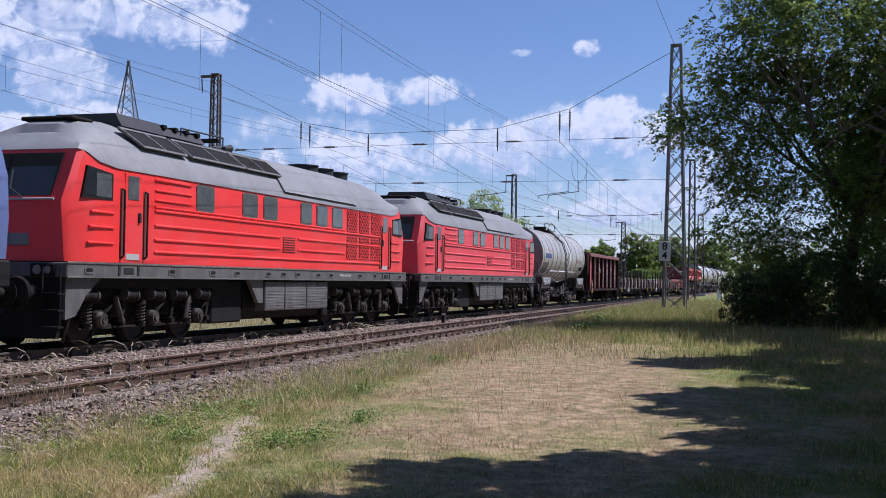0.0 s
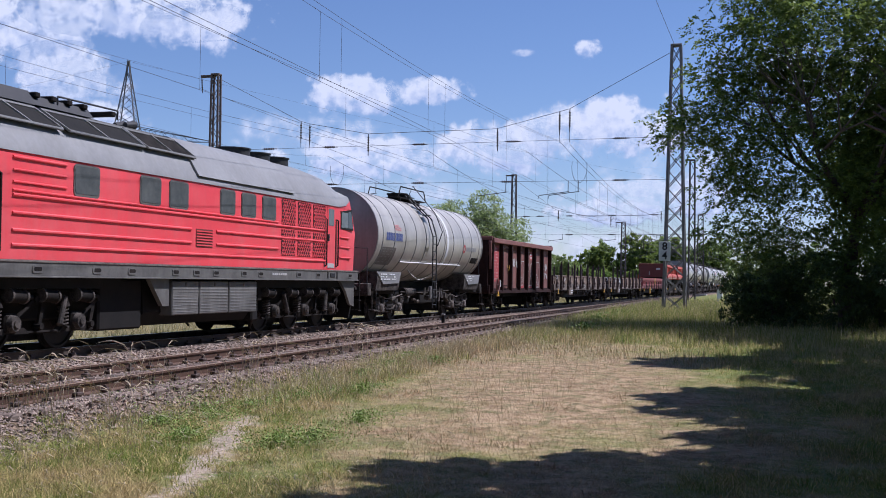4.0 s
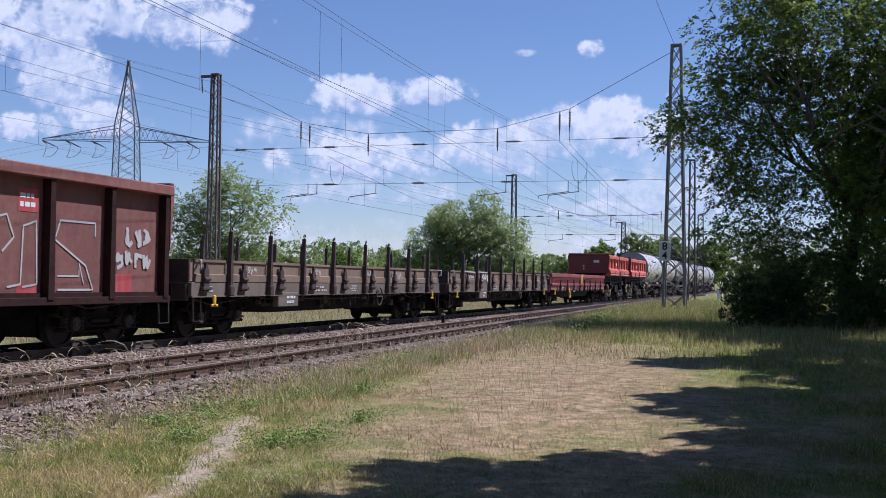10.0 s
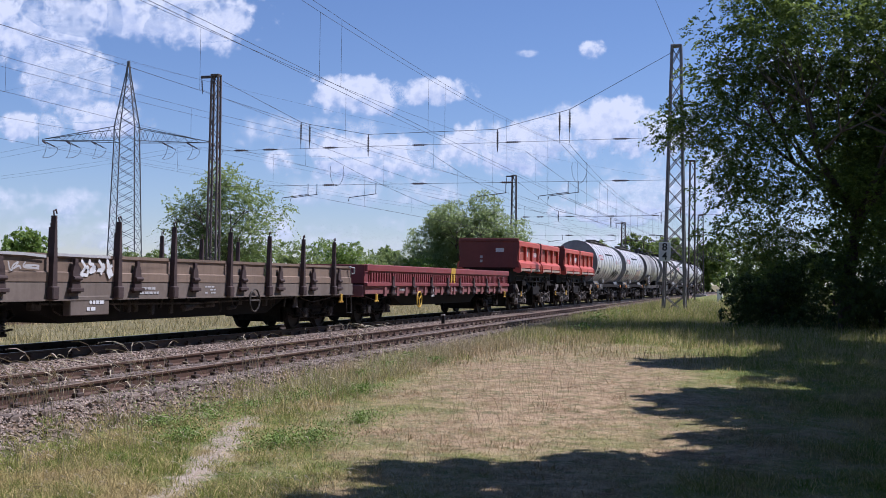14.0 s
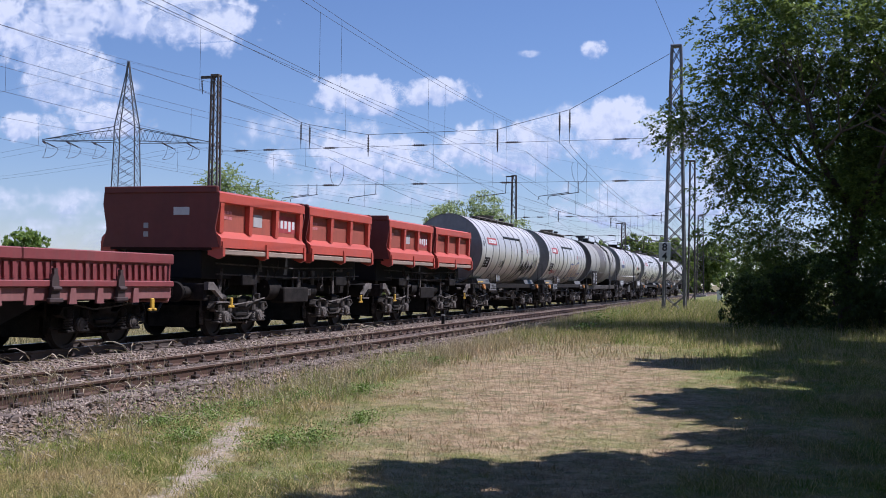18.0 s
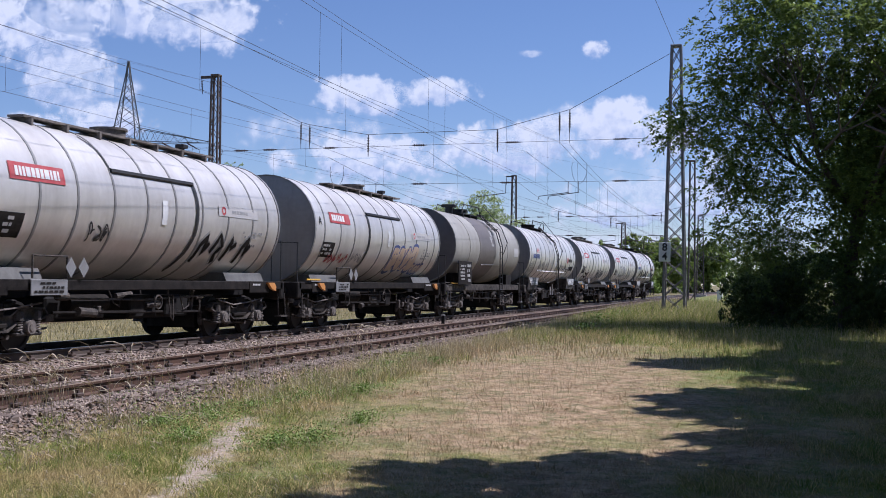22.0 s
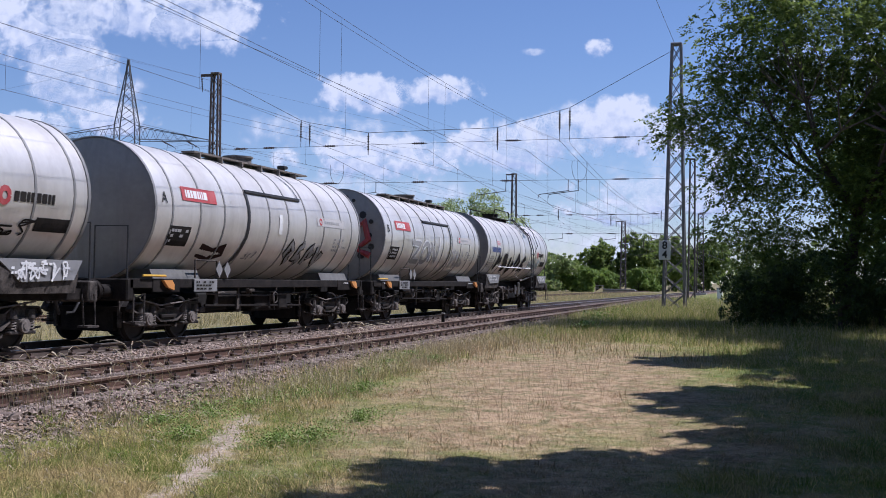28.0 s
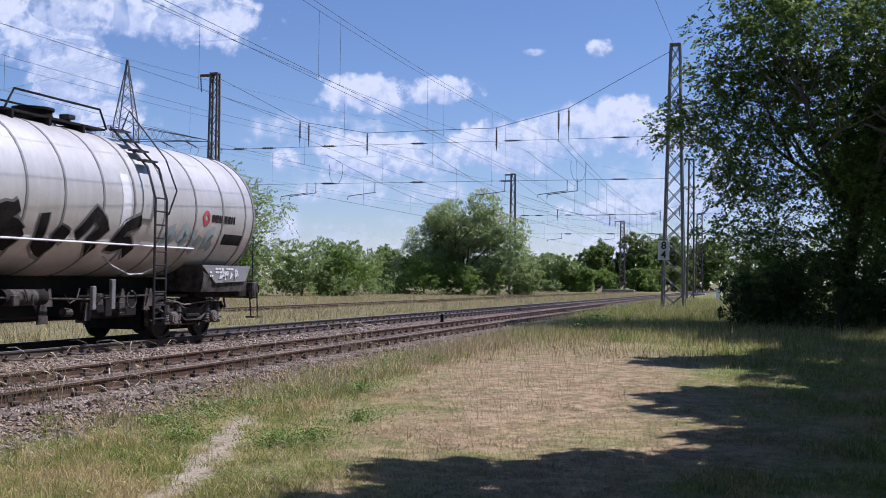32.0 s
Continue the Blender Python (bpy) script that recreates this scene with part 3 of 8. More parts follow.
def stalks(label, count, place, h0, h1, wide=0.0022):
    """Bleached stalks that bend over, with a thicker drooping seed head."""
    vs = []
    for k in range(count):
        x, y = place(k)
        z0 = ground_z(x, y)
        hh = h0 + (h1 - h0) * rng.random()
        a, ln = rng.random() * 6.28, hh * (0.25 + 0.75 * rng.random())
        p = []
        for q in (0.0, 0.3, 0.58, 0.78, 0.92, 1.03, 1.12):
            b = q ** 2.6 * ln
            p.append(Vector((x + math.cos(a) * b, y + math.sin(a) * b, z0 + hh * (q if q < 0.8 else 0.8 + 0.55 * (q - 0.8) - 1.9 * (q - 0.8) ** 2))))
        for i, ww in enumerate((0.9, 0.8, 0.7, 2.0, 2.6, 1.6)):
            e = Vector((math.cos(0.29), math.sin(0.29), 0.35)) * wide * ww
            vs += [p[i] - e, p[i] + e, p[i + 1] + e * 0.8, p[i + 1] - e * 0.8]
    me = mesh_np("grass_stalks", [tuple(q) for q in vs], 4)
    me.materials.append(STRAW)
    return tagged(new("grass_stalks", me), label, "grass", kind="stuff")


def by_rails(k):
    y = 9.5 + 36 * rng.random() ** 1.8
    return (xnear(y) + 1.0 + 1.5 * rng.random() if k % 10 else xnear(y) - 1.2 + 2.4 * rng.random()), y


def rail_tuft(k):
    y = (11.4, 11.9, 14.2, 17.5, 22.5, 12.6)[k % 6] + rng.normal(0, 0.28)
    return xnear(y) + (1.1, 0.9, 0.95, 1.05, 1.0, 1.7)[k % 6] + rng.normal(0, 0.22), y


def in_meadow(k):
    while True:
        y = 8.0 + 22 * rng.random() ** 1.5
        x = xnear(y) + 1.6 + 4.6 * rng.random() ** 1.4
        if not in_path(x, y):
            return x, y


stalks("bleached grass stalks with drooping seed heads", 480, by_rails, 0.24, 0.56, 0.0024)
stalks("tufts of tall bleached grass beside the rusty rail", 170, rail_tuft, 0.40, 0.80, 0.0040)
stalks("thin bleached seed stalks standing in the green grass", 1500, in_meadow, 0.12, 0.34, 0.0017)
WEED = mat("broad_weed_leaf", (0.105, 0.190, 0.020), (0.23, 0.315, 0.050), rough=0.6, scale=5, fine=30, bump=0.0, island=0.35)


def weeds(name, spots, count, size, hmax):
    vs = []
    for cx, cy, r in spots:
        for _ in range(count):
            a, q = rng.random() * 6.28, r * abs(rng.normal(0, 0.55))
            x, y = cx + q * math.cos(a), cy + 1.6 * q * math.sin(a)
            z = ground_z(x, y) + hmax * rng.random()
            m = np.array(Euler((rng.normal(0, 0.6), rng.normal(0, 0.6), rng.random() * 6.28)).to_matrix())
            s = size * (0.6 + 0.8 * rng.random())
            vs.append(np.array([(-s * 0.45, 0, 0), (0, -s, 0), (s * 0.45, 0, 0), (0, s, 0)]) @ m.T + (x, y, z))
    me = mesh_np(name, np.concatenate(vs), 4)
    me.materials.append(WEED)
    return tagged(new(name, me), "low patches of fresh green broad-leaved weeds", "weeds", kind="stuff")


weeds("weeds", [(-7.6, 13.1, 0.5), (-7.3, 13.9, 0.6), (-7.4, 15.3, 0.6), (-6.8, 12.3, 0.45), (-5.6, 12.2, 0.45), (-5.3, 12.6, 0.55), (-7.8, 14.6, 0.5), (-7.3, 19.5, 0.4), (-7.5, 21.5, 0.5), (-7.9, 24.0, 0.6), (-7.0, 23.0, 0.4), (-5.4, 14.4, 0.4), (-7.2, 16.6, 0.5), (-6.6, 17.6, 0.5)], 1800, 0.0135, 0.15)
weeds("weeds", [(-7.6, 48, 1.0), (-7.4, 52, 0.9), (-7.0, 44, 0.8), (-6.4, 38, 0.7)], 260, 0.055, 0.35)
# ---- masts and overhead line ----
GALV = mat("galvanised_mast_steel", (0.21, 0.20, 0.19), (0.15, 0.14, 0.132), rough=0.7, metal=0.2, scale=2, fine=20, coords="World")
MAST_DARK = mat("dark_weathered_mast_steel", (0.085, 0.070, 0.065), (0.13, 0.105, 0.095), rough=0.75, metal=0.2, scale=2, fine=20, coords="World")
PYLON = mat("pylon_grey_steel", (0.10, 0.10, 0.10), (0.15, 0.15, 0.145), rough=0.6, metal=0.3, scale=1, fine=10, coords="World")
WIRE = mat("wire_metal", (0.08, 0.075, 0.07), (0.12, 0.11, 0.10), rough=0.5, metal=0.5, scale=1, fine=10, coords="World", bump=0.0)
INSUL = mat("brown_insulator_glaze", (0.040, 0.026, 0.022), (0.06, 0.04, 0.034), rough=0.3, scale=4, fine=20, bump=0.0)
CONCRETE = mat("weathered_concrete", (0.33, 0.32, 0.30), (0.25, 0.24, 0.225), rough=0.9, scale=2, fine=25, coords="World")


def lattice_mast(label, x, y, z0, h, wb, wt, db, dt, steel, leg=0.06, n=16, arm=None):
    """Four corner posts with zigzag bracing. wb, wt: width along x at foot and top; db, dt: depth along y."""
    t = tagged(empty("catenary_mast", Matrix.Translation((x, y, z0))), label, "mast", group="catenary masts")

    def corner(s, e, k):
        w, d = wb + (wt - wb) * k, db + (dt - db) * k
        return Vector((s * w / 2, e * d / 2, h * k))

    for s in (-1, 1):
        for e in (-1, 1):
            a, b = corner(s, e, 0), corner(s, e, 1)
            part("post", MB().loft([[(q.x + dx * leg, q.y + dy * leg, q.z) for dx, dy in ((-.5, -.5), (.5, -.5), (.5, .5), (-.5, .5))] for q in (a, b)]), steel, t)
    for face in range(4):
        for k in range(n):
            mb = MB()
            k0, k1 = k / n, (k + 1) / n
            o = {0: ((-1, -1), (1, -1)), 1: ((-1, 1), (1, 1)), 2: ((-1, -1), (-1, 1)), 3: ((1, -1), (1, 1))}[face]
            p, q = (o if k % 2 == 0 else o[::-1])
            mb.cyl(corner(*p, k0), corner(*q, k1), leg * 0.24, 4)
            part("brace", mb, steel, t)
            if face < 2 and wb > 0.8:
                part("brace", MB().cyl(corner(*q, k0), corner(*p, k1), leg * 0.24, 4), steel, t)
    part("cap", MB().box(-wt / 2 - .06, wt / 2 + .06, -dt / 2 - .06, dt / 2 + .06, h, h + 0.12, 0.02), steel, t)
    part("footing", MB().box(-wb / 2 - .35, wb / 2 + .35, -db / 2 - .35, db / 2 + .35, -0.6, 0.12, 0.04), CONCRETE, t)
    if arm:
        a = part("arm", MB().box(-arm, 0, -0.06, 0.06, h - 0.10, h + 0.06, 0.02), steel, t)
        part("insulator", insulator((-arm + .05, 0, h - 0.1), (-arm + .12, 0, h - 1.0), 0.06), INSUL, a)
    return t


def insulator(p0, p1, r=0.055, sheds=6):
    p0, p1 = Vector(p0), Vector(p1)
    mb = MB().cyl(p0, p1, r * 0.35, 6)
    for k in range(sheds):
        a = p0.lerp(p1, 0.15 + 0.7 * k / sheds)
        b = p0.lerp(p1, 0.15 + 0.7 * (k + 0.55) / sheds)
        mb.cyl(a, b, r, 8, r * 0.5)
    return mb


YA, YB, YC = 62.0, 131.0, 203.0
lattice_mast("tall grey lattice catenary mast standing in the grass", -5.86, YA, -0.15, 14.0, 1.12, 0.46, 0.9, 0.4, GALV, 0.12, 15)
lattice_mast("dark weathered lattice catenary mast with short arm", -32.7, YA, -0.3, 13.6, 0.64, 0.42, 0.5, 0.32, MAST_DARK, 0.10, 18, arm=1.0)
lattice_mast("dark lattice catenary mast before a tree", -30.7, YB, -0.3, 13.9, 0.70, 0.46, 0.55, 0.36, MAST_DARK, 0.11, 18, arm=1.0)
lattice_mast("distant lattice catenary mast above bushes", -28.0, YC, -0.3, 12.2, 0.95, 0.6, 0.8, 0.5, MAST_DARK, 0.13, 18, arm=1.3)
lattice_mast("rusty lattice catenary mast half hidden by leaves", -7.4, 92.0, -0.1, 11.0, 0.5, 0.36, 0.5, 0.34, MAST_DARK, 0.10, 14)
lattice_mast("far rusty catenary mast beside the line", -11.0, 150.0, 0.0, 10.0, 0.9, 0.6, 0.7, 0.4, MAST_DARK, 0.10, 14)
lattice_mast("very far lattice mast over the tracks", -29.0, 275.0, -0.3, 13.0, 0.95, 0.6, 0.8, 0.5, MAST_DARK, 0.14, 14, arm=1.3)

# kilometre board with painted figures
board = tagged(empty("kilometre_board", Matrix.Translation((-6.32, YA - 0.62, 3.05)) @ Matrix.Rotation(radians(8), 4, "Z")), "white kilometre board with black figures on mast", "sign")
part("panel", MB().box(-0.30, 0.30, -0.015, 0.015, -0.50, 0.50, 0.01), WHITE, board)
part("bracket", MB().box(-0.03, 0.45, 0.016, 0.06, -0.05, 0.05), GALV, board)


def lettering(text, size, m, material, parent, name="lettering", bold=0.0):
    cu = bpy.data.curves.new(name, "FONT")
    cu.body, cu.size, cu.extrude, cu.align_x, cu.align_y, cu.offset = text, size, 0.003, "CENTER", "CENTER", bold
    tmp = new("tmp", cu)
    me = bpy.data.meshes.new_from_object(tmp.evaluated_get(bpy.context.evaluated_depsgraph_get()))
    bpy.data.objects.remove(tmp)
    me.materials.clear()
    o = part(name, me, material, parent)
    o.matrix_local = m
    return o


lettering("8", 0.55, pose(0, -0.022, 0.24, 90), BLACK, board, bold=0.012)
lettering("4", 0.55, pose(0, -0.022, -0.24, 90), BLACK, board, bold=0.012)


def sag(a, b, drop, n=14):
    a, b = Vector(a), Vector(b)
    return [a.lerp(b, i / n) - Vector((0, 0, 4 * drop * (i / n) * (1 - i / n))) for i in range(n + 1)]


def wire_span(name, label, pts, r=0.010):
    ob = part(name, MB().tube(pts, r * 0.52, 5), WIRE)
    return tagged(ob, label, "wire")


def span_x(y, pts):
    return [(x, y, z) for x, z in pts]


def headspan(y, xr, xl, zr, zl, tracks, k=1.0):
    """Cross wires between two masts, with insulators over each track."""
    t = tagged(empty("cross_span"), "steel cross span wires with brown insulators between masts", "catenary")
    d = xr - xl
    top = [(xr, zr), (xr - 0.207 * d, zr - 2.86), (xr - 0.228 * d, zr - 3.0), (xr - 0.361 * d, zr - 3.84), (xr - 0.648 * d, zr - 3.95), (xr - 0.787 * d, zr - 3.28), (xr - 0.807 * d, zr - 3.13), (xl, zl)]
    part("span_wire", MB().tube(span_x(y, top), 0.014 * k, 5), WIRE, t)
    mid, low = 9.1, 6.85
    part("span_wire", MB().tube([(xr, y, mid), (xl, y, mid - 0.25)], 0.010 * k, 5), WIRE, t)
    part("span_wire", MB().tube([(xr, y, low), (xl, y, low - 0.1)], 0.010 * k, 5), WIRE, t)
    for f in (0.10, 0.325, 0.53, 0.735, 0.88, 0.95):
        x = xr - f * d
        part("insulator", insulator((x - .45, y, mid - .25 * f), (x + .45, y, mid - .25 * f), 0.075 * k), INSUL, t)
    for f in (0.10, 0.335, 0.53, 0.735):
        x = xr - f * d
        part("insulator", insulator((x - .45, y, low - .1 * f), (x + .45, y, low - .1 * f), 0.075 * k), INSUL, t)
    for x in tracks:
        zt = next(za + (zb - za) * (xa - x) / (xa - xb) for (xa, za), (xb, zb) in zip(top, top[1:]) if xb <= x <= xa)
        part("insulator", insulator((x, y, zt), (x, y, zt - 1.25), 0.075 * k), INSUL, t)
        part("hanger", MB().tube([(x, y, zt - 1.25), (x, y, mid - .2)], 0.012 * k, 5), WIRE, t)
        part("drop_tube", MB().tube([(x + 0.5, y, low), (x + 0.5, y, 6.25)], 0.02 * k, 5), WIRE, t)
        part("steady_arm", MB().tube([(x + 0.55, y, 6.25), (x - 1.1, y, 6.05), (x - 1.15, y, 5.85)], 0.022 * k, 5), WIRE, t)
    part("jumper_loop", MB().tube([(tracks[0] + .5 + .42 * math.sin(a), y + .3, 7.6 - 0.85 * math.cos(a)) for a in np.linspace(-1.9, 1.9, 12)], 0.012 * k, 5), WIRE, t)
    part("jumper_loop", MB().tube([(tracks[-2] + 1.6 + .42 * math.sin(a), y + .3, 7.6 - 0.85 * math.cos(a)) for a in np.linspace(-1.9, 1.9, 12)], 0.012 * k, 5), WIRE, t)
    return t


headspan(YA, -6.1, -32.3, 13.58, 13.02, (-11.5, -12.05, -15.5, -23.05, -26.65, -27.2))
headspan(YB, -7.0, -30.4, 12.8, 13.0, (-11.8, -13.9, -19.5, -25.5), 1.3)
headspan(YC, -9.0, -28.0, 11.5, 11.8, (-12.4, -13.9, -19.5, -24.5), 1.7)


def overhead(label, xs, sups, contact, carrier, low, rate=1.0):
    """Carrier cable, contact wire and droppers above one track."""
    t = tagged(empty("overhead_line"), label, "catenary")
    for a, b in zip(sups, sups[1:]):
        xa, xb = xs(a), xs(b)
        r = 0.0052 if a < 60 else 0.011 if a < 140 else 0.017
        pts = sag((xa, a, carrier), (xb, b, carrier), carrier - low)
        part("carrier_cable", MB().tube(pts, r, 5), WIRE, t)
        part("contact_wire", MB().tube([(xa, a, contact), (xb, b, contact)], r, 5), WIRE, t)
        for k in range(1, 8):
            f = (k - 0.35) / 7.4
            y = a + (b - a) * f
            z = carrier - 4 * (carrier - low) * f * (1 - f)
            x = xa + (xb - xa) * f
            part("dropper", MB().cyl((x, y, contact), (x, y, z), 0.004 if a < 60 else 0.007, 4), WIRE, t)
    return t


SUPS = [-10.0, YA, YB, YC, 275.0]
overhead("overhead contact line above the siding with droppers", lambda y: xnear(y) - 0.1 - 0.015 * min(y, YA), SUPS, 5.9, 8.8, 7.5)
overhead("second overhead contact line beside the siding", lambda y: xnear(y) - 0.65 - 0.015 * min(y, YA), SUPS, 6.05, 8.95, 7.7)
overhead("overhead contact line above the main track with droppers", lambda y: XM, SUPS, 5.95, 8.5, 7.5)
overhead("overhead contact line above the next track", lambda y: -19.5, SUPS, 6.1, 8.6, 7.0)
overhead("overhead contact line above the overgrown track", lambda y: X3, SUPS, 5.95, 8.4, 6.6)
for x, za, zb, lab in ((-33.8, 12.6, 12.9, "feeder wire along the mast tops"), (-27.5, 9.6, 9.3, "thin earth wire between the masts")):
    for a, b in zip(SUPS, SUPS[1:]):
        wire_span("line_wire", lab, sag((x, a, za), (x + 1.0, b, zb), 0.7), 0.012 if a < 60 else 0.02)
wire_span("line_wire", "bracing wire from the tall mast top", [(-5.86, YA, 13.7), (-5.2, 20, 13.4)], 0.02)

# ---- power pylon with cross-arm ----
def pylon(label, x, y, h, arm_z, arm_l, arm_r, wb, wt, turn=0.0, leg=0.16):
    t = tagged(empty("power_pylon", Matrix.Translation((x, y, -0.3)) @ Matrix.Rotation(turn, 4, "Z")), label, "pylon")

    def half(z):
        return (wb + (wt - wb) * min(1, z / arm_z)) / 2 if z < arm_z + 1.8 else wt / 2 * max(0.06, 1 - (z - arm_z - 1.8) / (h - arm_z - 1.8))

    lev = list(np.linspace(0, arm_z, 13)) + list(np.linspace(arm_z + 1.8, h, 7))
    for s in (-1, 1):
        for e in (-1, 1):
            part("post", MB().tube([(s * half(z), e * half(z), z) for z in lev], leg * 0.5, 5), PYLON, t)
    for face in range(4):
        for z0, z1 in zip(lev, lev[1:]):
            a, b = half(z0), half(z1)
            o = {0: ((-1, -1), (1, -1)), 1: ((-1, 1), (1, 1)), 2: ((-1, -1), (-1, 1)), 3: ((1, -1), (1, 1))}[face]
            part("brace", MB().cyl((o[0][0] * a, o[0][1] * a, z0), (o[1][0] * b, o[1][1] * b, z1), leg * 0.22, 4), PYLON, t)
            part("brace", MB().cyl((o[1][0] * a, o[1][1] * a, z0), (o[0][0] * b, o[0][1] * b, z1), leg * 0.22, 4), PYLON, t)
    for s, ln in ((-1, arm_l), (1, arm_r)):
        mb = MB()
        w = half(arm_z)
        for e in (-1, 1):
            mb.cyl((s * w, e * w, arm_z), (s * ln, 0, arm_z), leg * 0.35, 4)
            mb.cyl((s * w, e * w, arm_z + 1.8), (s * ln, 0, arm_z + 0.15), leg * 0.35, 4)
            for k in range(1, 7):
                f, g = k / 7, (k - 0.5) / 7
                lo = lambda q: (s * (w + (ln - w) * q), e * w * (1 - q), arm_z)
                hi = lambda q: (s * (w + (ln - w) * q), e * w * (1 - q), arm_z + 1.8 - 1.65 * q)
                mb.cyl(lo(f), hi(g), leg * 0.18, 4)
                mb.cyl(lo(g - 0.5 / 7), hi(g), leg * 0.18, 4)
        part("cross_arm", mb, PYLON, t)
        for q in (0.42, 0.72, 1.0):
            for e, zz in ((-1, -0.7), (1, -0.7)):
                part("insulator", insulator((s * ln * q, 0, arm_z), (s * ln * q + 1.3, e * 2.2, arm_z + zz), 0.10, 8), INSUL, t)
            part("jumper_loop", MB().tube([(s * ln * q + 1.3 * abs(math.cos(a)), 2.2 * math.cos(a), arm_z - 0.7 - 1.5 * math.sin(a)) for a in np.linspace(0, math.pi, 10)], 0.03, 4), WIRE, t)
    return t
pylon("grey steel lattice power pylon with wide cross-arm", -81.9, 131.5, 29.4, 19.0, 10.9, 10.6, 3.7, 2.6, radians(16.6))
for k, (q, zz) in enumerate(((-10.9, 18.2), (-7.5, 18.2), (7.5, 18.2), (10.6, 18.2), (0, 29.0))):
    c, s = math.cos(radians(16.6)), math.sin(radians(16.6))
    a = Vector((-81.9 + c * q, 131.5 + s * q, zz))
    wire_span("power_line", "high voltage line drooping away from the pylon", sag(a, a + Vector((150, 260, -3)), 6.0, 18), 0.02)
    wire_span("power_line", "high voltage line leading on from the pylon", sag(a, a + Vector((-190, 60, 4)), 5.0, 12), 0.022)

# ---- trees ----
BARK = mat("rough_bark", (0.075, 0.058, 0.045), (0.12, 0.095, 0.075), rough=0.95, scale=4, fine=30, bump=0.5, coords="World")


def leaf_material(name, c1, c2, glow):
    m = plain_material(name)
    n, l = m.node_tree.nodes, m.node_tree.links
    bs = n["Principled BSDF"]
    geo = n.new("ShaderNodeNewGeometry")
    mx = n.new("ShaderNodeMix")
    mx.data_type = "RGBA"
    mx.inputs[6].default_value, mx.inputs[7].default_value = rgb(*c1), rgb(*c2)
    ns = n.new("ShaderNodeTexNoise")
    ns.inputs["Scale"].default_value = 0.6
    l.new(geo.outputs["Position"], ns.inputs["Vector"])
    ad = n.new("ShaderNodeMath")
    ad.operation = "MULTIPLY_ADD"
    l.new(geo.outputs["Random Per Island"], ad.inputs[0])
    ad.inputs[1].default_value = 0.6
    sb = n.new("ShaderNodeMath")
    sb.operation = "SUBTRACT"
    l.new(ns.outputs[0], sb.inputs[0])
    sb.inputs[1].default_value = 0.3
    l.new(sb.outputs[0], ad.inputs[2])
    l.new(ad.outputs[0], mx.inputs[0])
    l.new(mx.outputs[2], bs.inputs["Base Color"])
    bs.inputs["Roughness"].default_value, bs.inputs["Specular IOR Level"].default_value = 0.5, 0.35
    tr = n.new("ShaderNodeBsdfTranslucent")
    hs = n.new("ShaderNodeHueSaturation")
    hs.inputs["Value"].default_value, hs.inputs["Hue"].default_value = 1.5, 0.485
    l.new(mx.outputs[2], hs.inputs["Color"]), l.new(hs.outputs[0], tr.inputs[0])
    ms = n.new("ShaderNodeMixShader")
    ms.inputs[0].default_value = glow
    l.new(bs.outputs[0], ms.inputs[1]), l.new(tr.outputs[0], ms.inputs[2])
    l.new(ms.outputs[0], n["Material Output"].inputs[0])
    return m


LEAF_BIG = leaf_material("broadleaf_green", (0.055, 0.096, 0.020), (0.190, 0.258, 0.055), 0.50)
# Darker leaf copy: shade under the large tree set into the colour.
LEAF_SHADED = leaf_material("shaded_shrub_leaf", (0.030, 0.050, 0.014), (0.085, 0.125, 0.030), 0.35)
LEAF_FRESH = leaf_material("fresh_green_leaf", (0.100, 0.175, 0.030), (0.21, 0.295, 0.060), 0.42)
# Silvery green, paled in colour for the haze over the broad tree.
LEAF_HAZED = leaf_material("silvery_hazed_leaf", (0.17, 0.225, 0.090), (0.33, 0.40, 0.175), 0.58)
LEAF_FAR = leaf_material("far_green_leaf", (0.135, 0.195, 0.060), (0.26, 0.325, 0.115), 0.45)


def crown_points(lobes, count, shell=0.55, clump=14):
    """Random places in overlapping lobes (x, y, z, rx, ry, rz), denser towards their skins, in small clusters."""
    w = np.array([q[3] * q[4] + q[4] * q[5] + q[3] * q[5] for q in lobes])
    w = w / w.sum()
    out = []
    for q, k in zip(lobes, (w * count).astype(int)):
        twigs = max(3, k // clump)
        d = rng.normal(0, 1, (twigs, 3))
        d /= np.linalg.norm(d, axis=1)[:, None]
        r = shell + (1.08 - shell) * rng.random(twigs) ** 0.7
        c = d * r[:, None] * np.array(q[3:6]) + np.array(q[:3])
        idx = rng.integers(0, twigs, k)
        spread = 0.11 * (q[3] + q[4] + q[5]) / 3
        out.append(c[idx] + rng.normal(0, 1, (k, 3)) * spread * np.array((1, 1, 0.6)))
    return np.concatenate(out)


def leaves(pts, size, flat=0.9):
    n = len(pts)
    a, b = rng.random(n) * 6.283, rng.normal(0, flat, n)
    u = np.stack([np.cos(a) * np.cos(b), np.sin(a) * np.cos(b), np.sin(b)], 1)
    c = rng.normal(0, flat, n)
    v = np.stack([-np.sin(a) * np.cos(c), np.cos(a) * np.cos(c), np.sin(c)], 1)
    s = size * (0.6 + 0.8 * rng.random(n))[:, None]
    return np.stack([pts - u * s, pts - v * s * 0.5 + u * s * 0.1, pts + u * s, pts + v * s * 0.5 + u * s * 0.1], 1)


